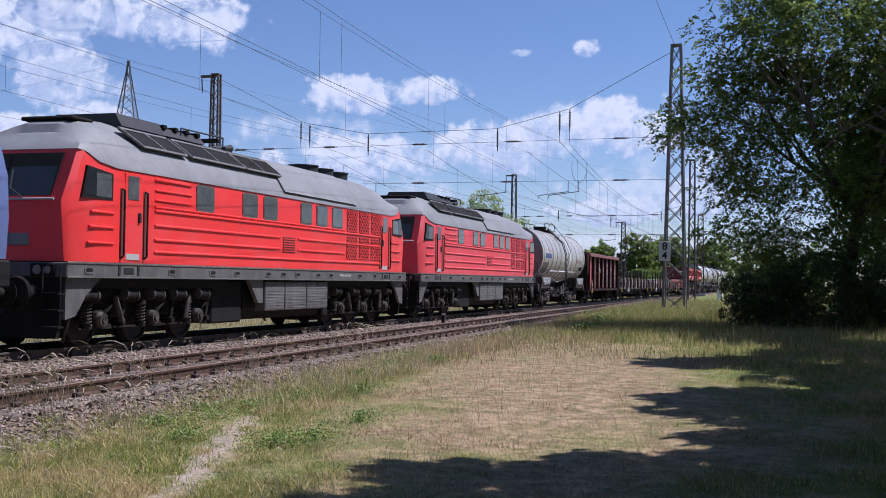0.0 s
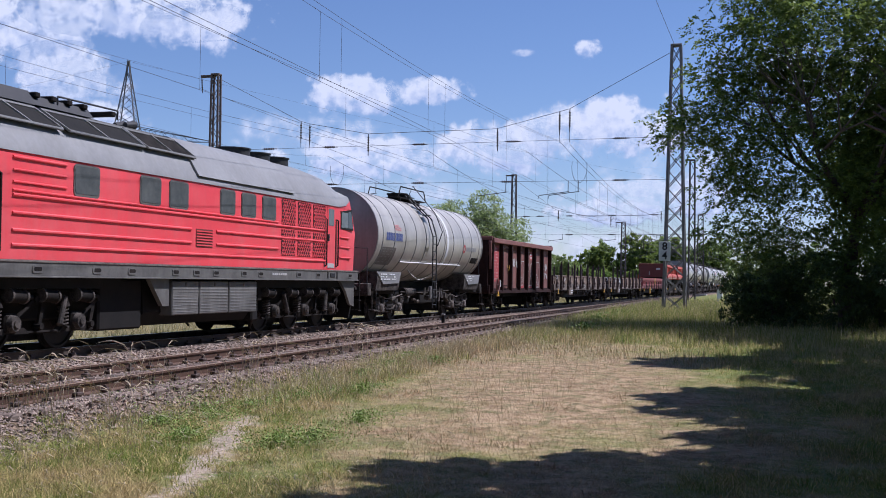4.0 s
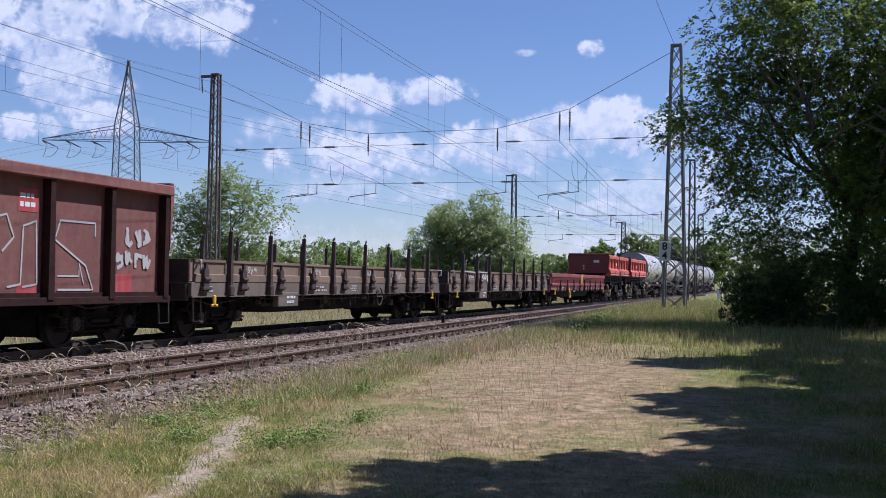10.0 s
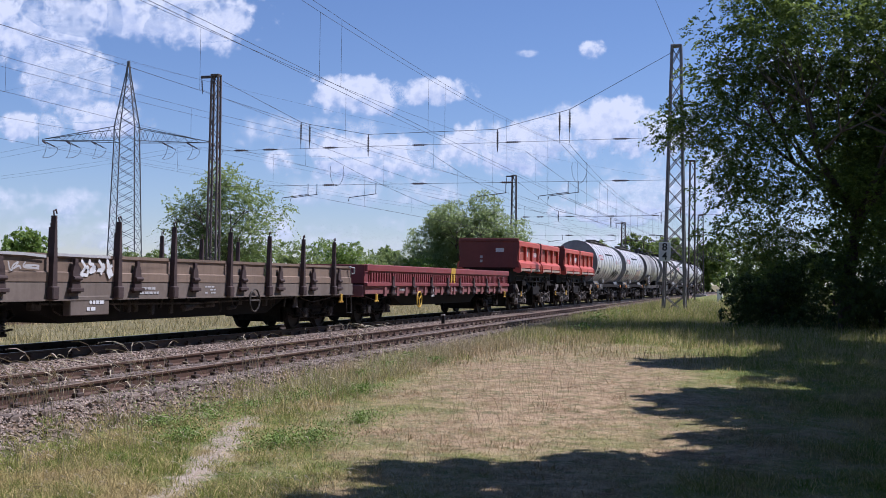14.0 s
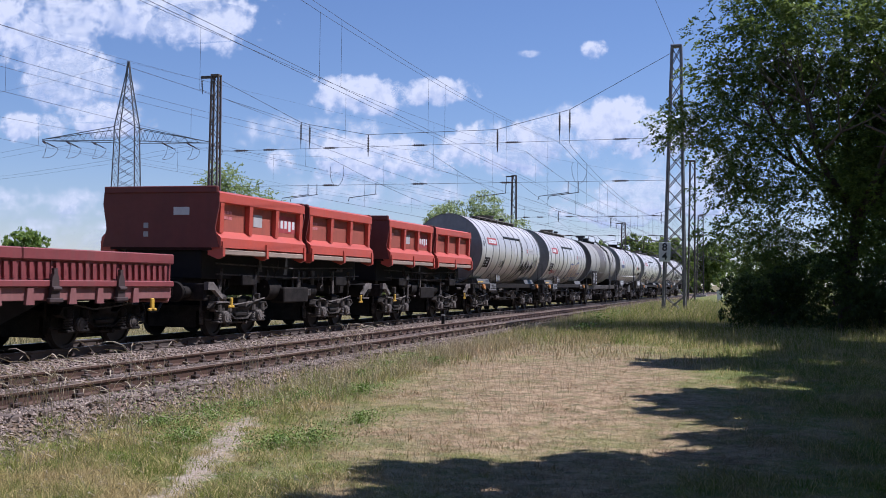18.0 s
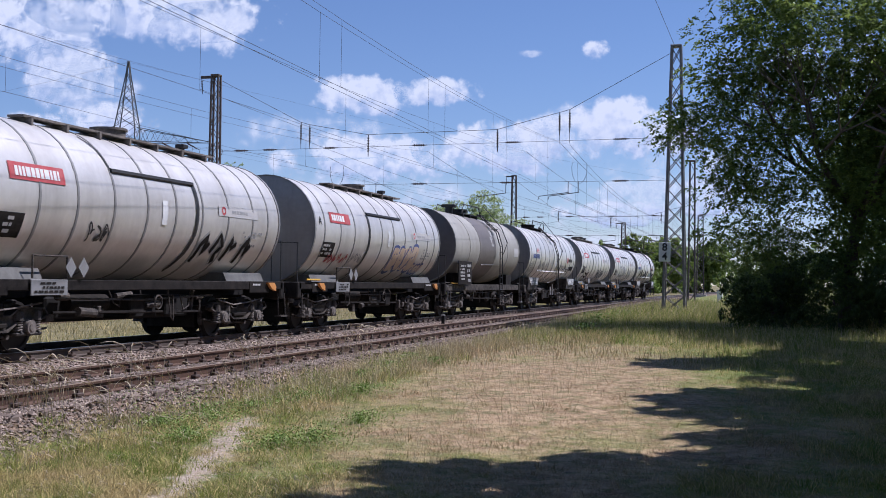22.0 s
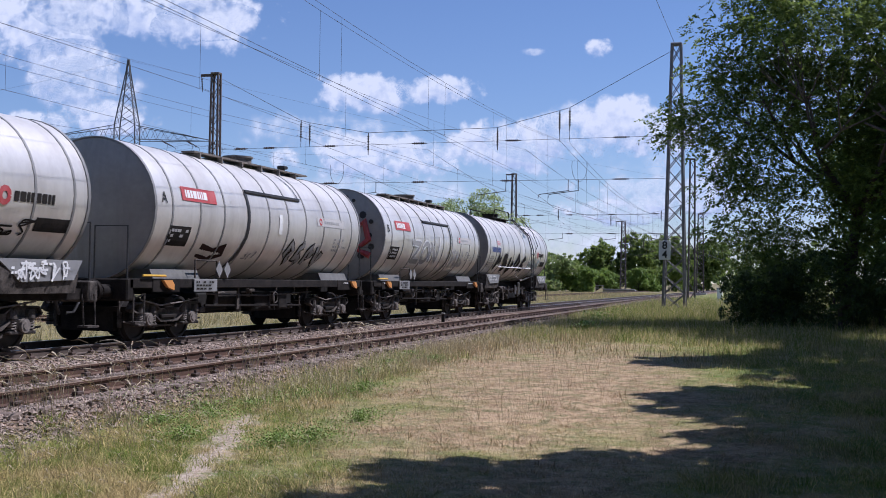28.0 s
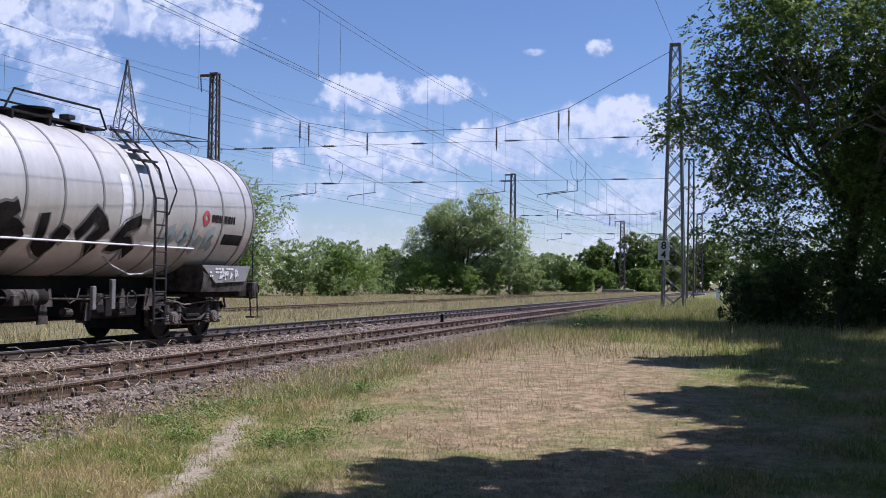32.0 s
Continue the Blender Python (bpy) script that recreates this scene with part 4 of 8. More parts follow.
def sprays(lobes, twigs, per, size, length, rise):
    """Leaflets along twigs that grow out of the lobes' skins and droop at their ends."""
    w = np.array([q[3] * q[4] + q[4] * q[5] + q[3] * q[5] for q in lobes])
    who = rng.choice(len(lobes), twigs, p=w / w.sum())
    lob = np.array(lobes)[who]
    d = rng.normal(0, 1, (twigs, 3))
    d /= np.linalg.norm(d, axis=1)[:, None]
    base = lob[:, :3] + d * lob[:, 3:6] * (0.35 + 0.62 * rng.random(twigs) ** 0.6)[:, None]
    way = d * np.array((1, 1, 0.6)) + rng.normal(0, 0.42, (twigs, 3)) + np.array((0, 0, rise))
    way /= np.linalg.norm(way, axis=1)[:, None]
    side = np.stack([-way[:, 1], way[:, 0], np.zeros(twigs)], 1)
    side /= np.linalg.norm(side, axis=1)[:, None] + 1e-6
    ln = length * (0.55 + 0.8 * rng.random(twigs))
    out = []
    for k in range(per):
        f = (k + 0.5) / per
        sg = 1 if k % 2 else -1
        p = base + way * (ln * f)[:, None] - np.array((0, 0, 0.4)) * (ln * f * f)[:, None]
        u = way * 0.55 + side * sg * 0.75 + rng.normal(0, 0.36, (twigs, 3)) - np.array((0, 0, 0.22))
        u /= np.linalg.norm(u, axis=1)[:, None]
        v = np.cross(np.array((0, 0, 1.0)) + rng.normal(0, 0.55, (twigs, 3)), u)
        v /= np.linalg.norm(v, axis=1)[:, None]
        z = (size * (0.6 + 0.75 * rng.random(twigs)))[:, None]
        c = p + u * z * 0.9
        out.append(np.stack([c - u * z, c - v * z * 0.60 + u * z * 0.1, c + u * z, c + v * z * 0.60 + u * z * 0.1], 1))
    return np.concatenate(out)


def clusters(lobes, gap, r0, r1, seed):
    """Small leaf clusters spread over the skins of the large lobes, with gaps between them."""
    g = np.random.default_rng(seed)
    out = []
    for q in lobes:
        area = (q[3] * q[4] + q[4] * q[5] + q[3] * q[5]) * 4.19
        for _ in range(max(2, int(area / gap))):
            d = g.normal(0, 1, 3)
            d /= np.linalg.norm(d)
            c = np.array(q[:3]) + d * np.array(q[3:6]) * g.uniform(0.55, 1.0)
            r = g.uniform(r0, r1)
            out.append((c[0], c[1], c[2], r * 1.2, r * 1.2, r * 0.62))
    return out


def limb(mb, p, d, ln, r, depth, spread=0.55):
    q = Vector(p)
    dirn = Vector(d).normalized()
    seg = 4
    for k in range(seg):
        e = q + dirn * ln / seg
        mb.cyl(q, e, r * (1 - 0.13 * k), 8 if depth > 1 else 5, r * (1 - 0.13 * (k + 1)), False)
        q = e
        dirn = (dirn + Vector((random.gauss(0, 0.09), random.gauss(0, 0.09), random.gauss(0.03, 0.06)))).normalized()
    if depth > 0:
        for _ in range(3):
            nd = (dirn + Vector((random.gauss(0, spread), random.gauss(0, spread), random.gauss(0.1, spread * 0.6)))).normalized()
            limb(mb, q, nd, ln * 0.68, r * 0.5, depth - 1, spread)


def tree(label, x, y, z, trunk_h, trunk_r, lobes, count, size, material, lean=(0, 0), limbs=4, depth=2, name="tree", reach=None, clump=14, spray=None, floor=None):
    t = tagged(empty(name, Matrix.Translation((x, y, z))), label, name)
    top = Vector((lean[0], lean[1], trunk_h))
    mb = MB()
    rings = []
    for k in range(7):
        f = k / 6
        c = Vector((lean[0] * f * f, lean[1] * f * f, -0.3 + (trunk_h + 0.3) * f))
        rr = trunk_r * (1.0 - 0.45 * f) * (1.35 if k == 0 else 1.0)
        rings.append([(c.x + rr * math.cos(a) * (1 + .1 * math.sin(3 * a)), c.y + rr * math.sin(a), c.z) for a in np.linspace(0, 2 * math.pi, 12, endpoint=False)])
    mb.loft(rings)
    part("trunk", mb, BARK, t)
    for k in range(limbs):
        a = 6.283 * k / limbs + random.random() * 0.8
        m2 = MB()
        ln = reach or trunk_h * 0.9
        limb(m2, top - Vector((0, 0, trunk_h * 0.1 * random.random())), (math.cos(a) * 0.75, math.sin(a) * 0.75, 0.75), ln * 0.55, trunk_r * 0.5, depth)
        part("limb", m2, BARK, t)
    if spray:
        leaf = sprays(lobes, count // spray[0], spray[0], size, *spray[1:])
    else:
        pts = crown_points(lobes, count, clump=clump)
        leaf = leaves(pts if floor is None else pts[pts[:, 2] > floor], size)
    me = mesh_np("crown", leaf, 4)
    me.materials.append(material)
    part("crown", me, material, t)
    return t


def blob_lobes(n, rx, ry, z0, z1, r0, r1, taper=0.6, seed=1):
    g = np.random.default_rng(seed)
    out = []
    for k in range(n):
        f = (k + 0.5) / n
        a = g.random() * 6.283
        w = (1 - taper * f) * (0.35 + 0.65 * g.random())
        r = r0 + (r1 - r0) * g.random()
        out.append((rx * w * math.cos(a), ry * w * math.sin(a), z0 + (z1 - z0) * f, r, r, r * (0.7 + 0.3 * g.random())))
    return out


def bush(label, x, y, rx, h, count, size, material, seed):
    return tree(label, x, y, -0.3, h * 0.3, 0.12, blob_lobes(16, rx, rx * 0.6, h * 0.08, h * 0.82, h * 0.18, h * 0.32, 0.3, seed), int(count * 2.6), size * 0.72, material, limbs=3, depth=1, name="bush", reach=h * 0.25)


robinia = []
g_ = np.random.default_rng(33)
for zz, hw in ((1.6, 3.0), (2.4, 3.8), (3.3, 4.3), (4.2, 4.6), (5.1, 4.3), (6.0, 4.4), (6.9, 4.2), (7.8, 3.4), (8.7, 2.4), (9.6, 1.5), (10.3, 0.8)):
    for q in np.arange(-hw, hw + 0.1, 1.25):
        r_ = g_.uniform(0.45, 0.95)
        robinia.append((q * g_.uniform(0.86, 1.06), g_.normal(0, 1.1), zz + g_.normal(0, 0.32), r_ * 1.15, r_, r_ * 0.62))
tree("slender robinia tree with airy crown behind the mast", -44.0, 85.7, -0.3, 3.5, 0.20, robinia, 27000, 0.11, LEAF_FAR, limbs=6, depth=2, reach=5.0, spray=(18, 1.7, 0.30))
tree("dense broad green tree beyond the tracks", -34.8, 125.3, -0.3, 3.0, 0.3, blob_lobes(34, 5.8, 4.0, 1.6, 9.0, 1.3, 2.1, 0.42, 8) + [(2.2, 0, 10.0, 1.8, 1.9, 1.9), (3.0, 0, 8.2, 1.8, 1.9, 1.6), (-4.9, 0, 6.0, 2.0, 2, 1.8), (-6.2, 0, 3.6, 1.9, 2, 2.1), (5.8, 0, 7.0, 1.6, 1.6, 1.8), (6.2, 0, 3.6, 1.8, 1.8, 2.2), (-7.2, 0, 2.6, 1.4, 1.6, 1.8), (-3.0, 0, 8.0, 1.6, 1.6, 1.2), (4.8, 1, 5.4, 2.0, 2, 2.2)], 66000, 0.13, LEAF_HAZED, limbs=5, depth=2, reach=6)
tree("bushy dark tree beside the line far off", -36.5, 228.0, -0.3, 3.0, 0.3, blob_lobes(26, 4.6, 4.0, 1.2, 7.6, 1.6, 2.4, 0.5, 11), 9000, 0.36, LEAF_BIG, limbs=4, depth=1, reach=5)
tree("tall dark tree in the far row", -29.5, 232.0, -0.3, 4.0, 0.3, blob_lobes(28, 4.4, 4.0, 1.6, 10.0, 1.7, 2.5, 0.5, 12), 8000, 0.36, LEAF_BIG, limbs=4, depth=1, reach=5)
tree("tall dark tree closing the far row", -23.0, 240.0, -0.3, 4.0, 0.3, blob_lobes(28, 4.8, 4.0, 1.6, 9.4, 1.7, 2.5, 0.5, 13), 8000, 0.36, LEAF_BIG, limbs=4, depth=1, reach=5)
tree("dark tree in the far row behind the mast", -16.5, 246.0, -0.3, 4.0, 0.3, blob_lobes(26, 4.6, 4.0, 1.4, 8.6, 1.7, 2.5, 0.5, 15), 8000, 0.36, LEAF_BIG, limbs=4, depth=1, reach=5)
tree("tall green tree in the far row", -26.0, 252.0, -0.3, 4.0, 0.3, blob_lobes(26, 5.0, 4.0, 1.4, 10.2, 1.7, 2.5, 0.5, 16), 8000, 0.36, LEAF_FAR, limbs=4, depth=1, reach=5)
tree("round dark tree far behind the train", -125.7, 171.0, -0.3, 2.0, 0.3, blob_lobes(22, 4.0, 3.5, 2.0, 8.2, 1.6, 2.3, 0.4, 14), 7000, 0.36, LEAF_FRESH, limbs=4, depth=1, reach=5)
for k, (x, y, rx, h, lab, mt) in enumerate((
        (-54.0, 92, 5, 4.2, "low green bushes behind the siding", LEAF_FAR), (-47.5, 94, 4, 4.6, "fresh green bush behind the siding", LEAF_FRESH), (-42.5, 98, 4, 5.0, "green bush beyond the dry grass", LEAF_FAR),
        (-39.5, 101, 3.5, 5.4, "leafy green bush beyond the dry grass", LEAF_FRESH), (-44.0, 112, 5, 5.8, "taller bush in the far hedge", LEAF_FAR), (-38.5, 122, 4, 4.6, "hedge bush near the broad tree", LEAF_FRESH),
        (-29.5, 127, 3.2, 4.4, "bush at the foot of the broad tree", LEAF_FAR), (-33.0, 123, 4, 3.6, "green bush at the foot of the broad tree", LEAF_FRESH), (-60.0, 118, 8, 5.5, "wide far green bush", LEAF_FAR),
        (-50.0, 150, 9, 6.5, "far green field hedge", LEAF_FAR), (-38.0, 185, 8, 6.6, "far hedge in pale green", LEAF_FAR), (-32.5, 185, 3, 4.2, "bright green young bush", LEAF_FRESH),
        (-41.0, 215, 5, 5.5, "far bush below the dark trees", LEAF_BIG), (-33.0, 205, 4, 4.0, "far low green bush", LEAF_FRESH), (-26.5, 212, 4, 4.2, "far low bush by the track", LEAF_FRESH), (-22.0, 222, 4, 5.0, "far bush by the track", LEAF_BIG),
        (-75.0, 140, 9, 5.0, "wide far bush under the pylon", LEAF_FAR), (-92.0, 150, 10, 4.6, "wide far bush under the pylon", LEAF_FAR), (-140.0, 190, 14, 6.0, "far hedge on the skyline", LEAF_FAR), (-110.0, 180, 12, 5.2, "far hedge on the skyline", LEAF_FAR))):
    bush(lab, x, y, rx, h, int(1500 + 500 * rx), 0.18 if y < 130 else 0.30, mt, 40 + k)

# woods closing the distance
def woods(label, x0, x1, y0, y1, n, h, seed, count=240, size=0.8, material=None):
    g = np.random.default_rng(seed)
    lobes = []
    for k in range(n):
        f = (k + 0.5) / n
        hh = h * (0.75 + 0.45 * g.random())
        x, y = x0 + (x1 - x0) * f + g.normal(0, 2), y0 + (y1 - y0) * f + g.normal(0, 5)
        for _ in range(3):
            lobes.append((x + g.normal(0, 2), y + g.normal(0, 2), hh * (0.35 + 0.4 * g.random()), hh * 0.38, hh * 0.38, hh * 0.34))
        lobes.append((x, y, hh * 0.15, hh * 0.45, hh * 0.4, hh * 0.25))
    me = mesh_np("woods", leaves(crown_points(lobes, n * count, 0.35), size), 4)
    me.materials.append(material or LEAF_FAR)
    return tagged(new("woods", me), label, "woods", kind="stuff")


woods("far line of green woods on the horizon", -330, -60, 330, 560, 34, 9, 4)
woods("far woods at the end of the line", -60, 10, 330, 360, 12, 13, 6)
woods("trees lining the railway in the distance", -14, 8, 250, 300, 7, 10, 9, 500, 0.5, LEAF_BIG)

# Two wood edges out of view, added to cut sky light on the grass.
woods("unseen wood edge added to dim sky light beside the meadow", 16.0, 18.0, -14, 34, 14, 12, 17, 1000, 0.30)
woods("unseen wood edge added to dim sky light behind the meadow", -30, 12, -24, -16, 12, 11, 18, 500, 0.4)

# the large tree on the meadow, seen against the light
big = [(0.5, 0, 9.6, 4.6, 4.2, 3.4), (-2.6, 0, 10.6, 2.5, 2.4, 2.2), (-3.6, -0.3, 8.2, 2.3, 2.2, 1.9), (-5.3, -0.3, 7.4, 1.5, 1.4, 0.9), (-6.0, -0.3, 7.7, 0.8, 0.8, 0.5), (-2.2, -0.8, 5.8, 2.6, 2.2, 1.9), (-3.7, -0.2, 4.2, 1.7, 1.6, 1.5), (-1.6, -0.5, 3.0, 2.0, 1.8, 1.6),
       (-1.9, 0, 1.6, 1.6, 1.5, 1.3), (1.8, -1, 5.4, 2.8, 2.4, 2.2), (0.8, 0, 2.4, 2.4, 2.0, 1.8), (3.6, -0.5, 3.0, 2.6, 2.0, 2.2), (4.8, 0, 7.4, 3.2, 3.0, 3.0), (2.6, 0, 12.2, 3.6, 3.4, 2.4), (-1.6, 0, 12.8, 2.6, 2.6, 1.6), (6.5, 0, 4.2, 3, 2.6, 3.0), (5.6, 0, 10.6, 3.2, 3, 2.6),
       (-4.4, 0, 9.6, 1.2, 1.2, 0.9), (-3.2, 0, 12.0, 1.3, 1.3, 0.9), (-4.1, 0, 5.6, 1.1, 1.1, 0.8), (4.2, 1.5, 9.2, 2.6, 2.4, 2.6), (5.2, 1.0, 6.0, 2.6, 2.4, 2.4), (3.0, 1.5, 7.2, 2.4, 2.2, 2.2), (5.5, 1.5, 12.4, 2.6, 2.4, 2.2), (0.4, 0.6, 8.2, 2.6, 2.4, 2.2), (2.0, 0.6, 10.2, 2.6, 2.4, 2.2), (-0.8, 0.6, 10.6, 2.4, 2.2, 2.0), (1.2, 1.0, 6.6, 2.4, 2.2, 2.0), (1.6, 1.2, 8.8, 2.2, 2.0, 2.0), (2.6, 0.4, 7.8, 2.0, 2.0, 1.8)]
tree("large broadleaf tree with dark dense crown on the meadow", 1.9, 44.4, -0.2, 4.2, 0.30, clusters(big, 2.3, 0.42, 0.92, 71), 250000, 0.064, LEAF_BIG, lean=(0.4, 0), limbs=7, depth=3, reach=5.5, spray=(14, 0.55, 0.05))
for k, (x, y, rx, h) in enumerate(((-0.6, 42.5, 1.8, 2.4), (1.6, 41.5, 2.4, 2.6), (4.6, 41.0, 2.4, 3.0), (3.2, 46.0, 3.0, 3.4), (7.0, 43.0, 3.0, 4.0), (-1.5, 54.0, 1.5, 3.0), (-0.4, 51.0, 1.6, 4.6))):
    bush("dark shaded shrub at the foot of the large tree", x, y, rx, h, 3400, 0.085, LEAF_SHADED, 80 + k)
# The two highest crowns are out of view, added to shade the large tree.
for k, (x, y, zc, r) in enumerate(((5.2, 53.0, 7.5, 4.4), (6.4, 64.0, 7.8, 5.0), (10.2, 48.0, 11.5, 5.0), (9.8, 56.0, 11.5, 5.0), (6.6, 50.0, 8.6, 4.2), (8.6, 47.0, 6.5, 3.6))):
    tree("dark broadleaf tree filling and shading the large one from behind", x, y, -0.1, 3.6, 0.26, [(a, b, zc + c, q, q, q * 0.85) for a, b, c, q in ((0, 0, 0, r * 0.6), (-r * 0.5, 0.4, -.6, r * 0.45), (r * 0.5, -0.3, 0.3, r * 0.45), (0, r * 0.5, 1.4, r * 0.42), (-.4, -r * 0.5, -2.0, r * 0.45), (-r * .4, 0, -3.6, r * .45), (r * .4, 0, -4, r * .5), (0, 0, 2.6, r * .4))],
         20000, 0.13, LEAF_BIG, limbs=4, depth=1, reach=4)
# trees beside the camera, most known by their shade on the grass
# Those over and behind the camera are added to block sky light.
for k, (x, y, zc, r) in enumerate(((6.9, 27.0, 9.0, 3.4), (6.5, 21.6, 9.2, 3.4), (7.0, 18.6, 8.2, 3.0), (3.2, 13.5, 8.8, 2.7), (6.4, 15.8, 9.0, 2.8), (6.0, 11.3, 9.0, 2.8), (2.6, 5.0, 8.0, 3.2), (-1.8, 1.5, 8.4, 3.4), (6.5, 4.0, 8.4, 3.4), (1.5, -4.0, 8.4, 3.8), (9.5, 23.0, 9.4, 3.8), (9.3, 13.0, 9.0, 3.6), (9.8, 30.0, 9.4, 3.8), (5.7, 17.3, 8.2, 2.4), (4.3, 21.0, 8.4, 2.0), (4.7, 29.5, 10.9, 2.3), (5.8, 39.5, 11.9, 2.7), (7.6, 26.0, 9.0, 3.0), (7.2, 36.0, 9.2, 3.2), (5.6, 32.4, 8.6, 2.2), (5.2, 14.4, 8.8, 2.6), (2.3, 10.5, 8.8, 2.5), (4.4, 9.5, 8.8, 2.8), (-4.5, -2.0, 8.4, 3.6))):
    tree("unseen meadow tree that shades the grass beside the path", x, y, -0.4, 4.0, 0.22, [(a, b, zc - 0.4 + c, q, q, q * 0.7) for a, b, c, q in ((0, 0, 0, r * 0.66), (-r * 0.55, 0.4, 0.2, r * 0.42), (r * 0.5, -0.3, 0.3, r * 0.45), (0, r * 0.6, -0.3, r * 0.42), (-.4, -r * 0.55, 0.1, r * 0.45), (-r * .45, -r * .45, .6, r * .36), (-r * .8, r * .1, -.2, r * .22))],
         6500 if x > 5 and 13 < y < 17 else 14500, 0.14, LEAF_BIG, limbs=4, depth=1, reach=4, clump=40, floor=zc - 1.3)

# ---- small lineside things ----
def culvert():
    """Far concrete slab over a ditch, with a low tubular railing."""
    t = tagged(empty("culvert", Matrix.Translation((-30.5, 196.0, -0.35))), "pale concrete culvert slab with low steel railing", "culvert")
    part("slab", MB().box(0.2, 5.6, -0.8, 0.8, -0.1, 0.42, 0.05), CONCRETE, t)
    part("kerb", MB().box(0.2, 5.6, -0.95, -0.75, 0.30, 0.55, 0.04), CONCRETE, t)
    for z in (0.62, 1.05):
        part("rail", MB().tube([(-6.4, 0, z), (0.3, 0, z)], 0.045, 6), GALV, t)
    for k in range(6):
        part("post", MB().cyl((-6.3 + 1.3 * k, 0, -0.1), (-6.3 + 1.3 * k, 0, 1.05), 0.045, 6), GALV, t)


culvert()
box_ = tagged(empty("signal_cabinet", Matrix.Translation((-5.9, 103.0, -0.05))), "small white lineside cabinet in the grass", "cabinet")
part("body", MB().box(-0.22, 0.22, -0.2, 0.2, 0.0, 0.95, 0.03), WHITE, box_)
part("lid", MB().box(-0.27, 0.27, -0.25, 0.25, 0.95, 1.03, 0.02), CONCRETE, box_)
for lab, x, y, h in (("short dark marker post between the tracks", -11.5, 38.6, 0.32),):
    mk = tagged(empty("marker_post", Matrix.Translation((x, y, -0.15))), lab, "post")
    part("post", MB().box(-0.05, 0.05, -0.05, 0.05, -0.1, h, 0.012), DARK, mk)
    part("cap", MB().box(-0.06, 0.06, -0.06, 0.06, h, h + 0.05, 0.012), CONCRETE, mk)

# ---- clouds: a far backdrop of the sky ----
def cloud_material(name, seed, soft, low):
    m = plain_material(name)
    n, l = m.node_tree.nodes, m.node_tree.links
    n.remove(n["Principled BSDF"])
    tc = n.new("ShaderNodeTexCoord")
    gr = n.new("ShaderNodeTexGradient")
    gr.gradient_type = "SPHERICAL"
    l.new(tc.outputs["Object"], gr.inputs[0])
    oi, geo = n.new("ShaderNodeObjectInfo"), n.new("ShaderNodeNewGeometry")
    off, cx = n.new("ShaderNodeVectorMath"), n.new("ShaderNodeCombineXYZ")
    off.operation = "SUBTRACT"
    l.new(geo.outputs["Position"], off.inputs[0]), l.new(oi.outputs["Location"], off.inputs[1])
    sc = n.new("ShaderNodeMath")
    sc.operation = "MULTIPLY"
    sc.inputs[1].default_value = 9000.0
    l.new(oi.outputs["Random"], sc.inputs[0]), l.new(sc.outputs[0], cx.inputs[1])
    sh = n.new("ShaderNodeVectorMath")
    l.new(off.outputs[0], sh.inputs[0]), l.new(cx.outputs[0], sh.inputs[1])
    ns = n.new("ShaderNodeTexNoise")
    ns.inputs["Scale"].default_value, ns.inputs["Detail"].default_value, ns.inputs["Roughness"].default_value = 0.0125, 9, 0.53
    l.new(sh.outputs[0], ns.inputs["Vector"])
    puff = n.new("ShaderNodeTexNoise")
    puff.inputs["Scale"].default_value, puff.inputs["Detail"].default_value = 0.042, 7
    l.new(sh.outputs[0], puff.inputs["Vector"])
    ad = n.new("ShaderNodeMath")
    ad.operation = "MULTIPLY_ADD"
    l.new(ns.outputs[0], ad.inputs[0])
    ad.inputs[1].default_value = 2.2
    pl = n.new("ShaderNodeMapRange")
    pl.inputs["From Max"].default_value, pl.inputs["To Max"].default_value = 0.55, 0.82
    l.new(gr.outputs["Fac"], pl.inputs["Value"])
    rag = n.new("ShaderNodeMath")
    rag.operation = "MULTIPLY_ADD"
    l.new(puff.outputs[0], rag.inputs[0])
    rag.inputs[1].default_value = 1.0
    l.new(pl.outputs[0], rag.inputs[2])
    l.new(rag.outputs[0], ad.inputs[2])
    mr = n.new("ShaderNodeMapRange")
    mr.interpolation_type = "SMOOTHSTEP"
    mr.inputs["From Min"].default_value, mr.inputs["From Max"].default_value = low, low + soft
    l.new(ad.outputs[0], mr.inputs["Value"])
    edge = n.new("ShaderNodeMapRange")
    edge.inputs["From Min"].default_value, edge.inputs["From Max"].default_value = 0.0, 0.10
    l.new(gr.outputs["Fac"], edge.inputs["Value"])
    al = n.new("ShaderNodeMath")
    al.operation = "MULTIPLY"
    l.new(mr.outputs[0], al.inputs[0]), l.new(edge.outputs[0], al.inputs[1])
    em = n.new("ShaderNodeEmission")
    cr = n.new("ShaderNodeMix")
    cr.data_type = "RGBA"
    cr.inputs[6].default_value, cr.inputs[7].default_value = rgb(0.56, 0.66, 0.80), rgb(0.92, 0.955, 0.94)
    sp = n.new("ShaderNodeSeparateXYZ")
    l.new(tc.outputs["Object"], sp.inputs[0])
    up, lit = n.new("ShaderNodeMath"), n.new("ShaderNodeMapRange")
    up.operation = "MULTIPLY_ADD"
    l.new(sp.outputs[2], up.inputs[0])
    up.inputs[1].default_value = 0.32
    l.new(puff.outputs[0], up.inputs[2])
    lit.inputs["From Min"].default_value, lit.inputs["From Max"].default_value = 0.22, 0.60
    l.new(up.outputs[0], lit.inputs["Value"])
    l.new(lit.outputs[0], cr.inputs[0]), l.new(cr.outputs[2], em.inputs[0])
    em.inputs[1].default_value = 0.72
    tr = n.new("ShaderNodeBsdfTransparent")
    ms = n.new("ShaderNodeMixShader")
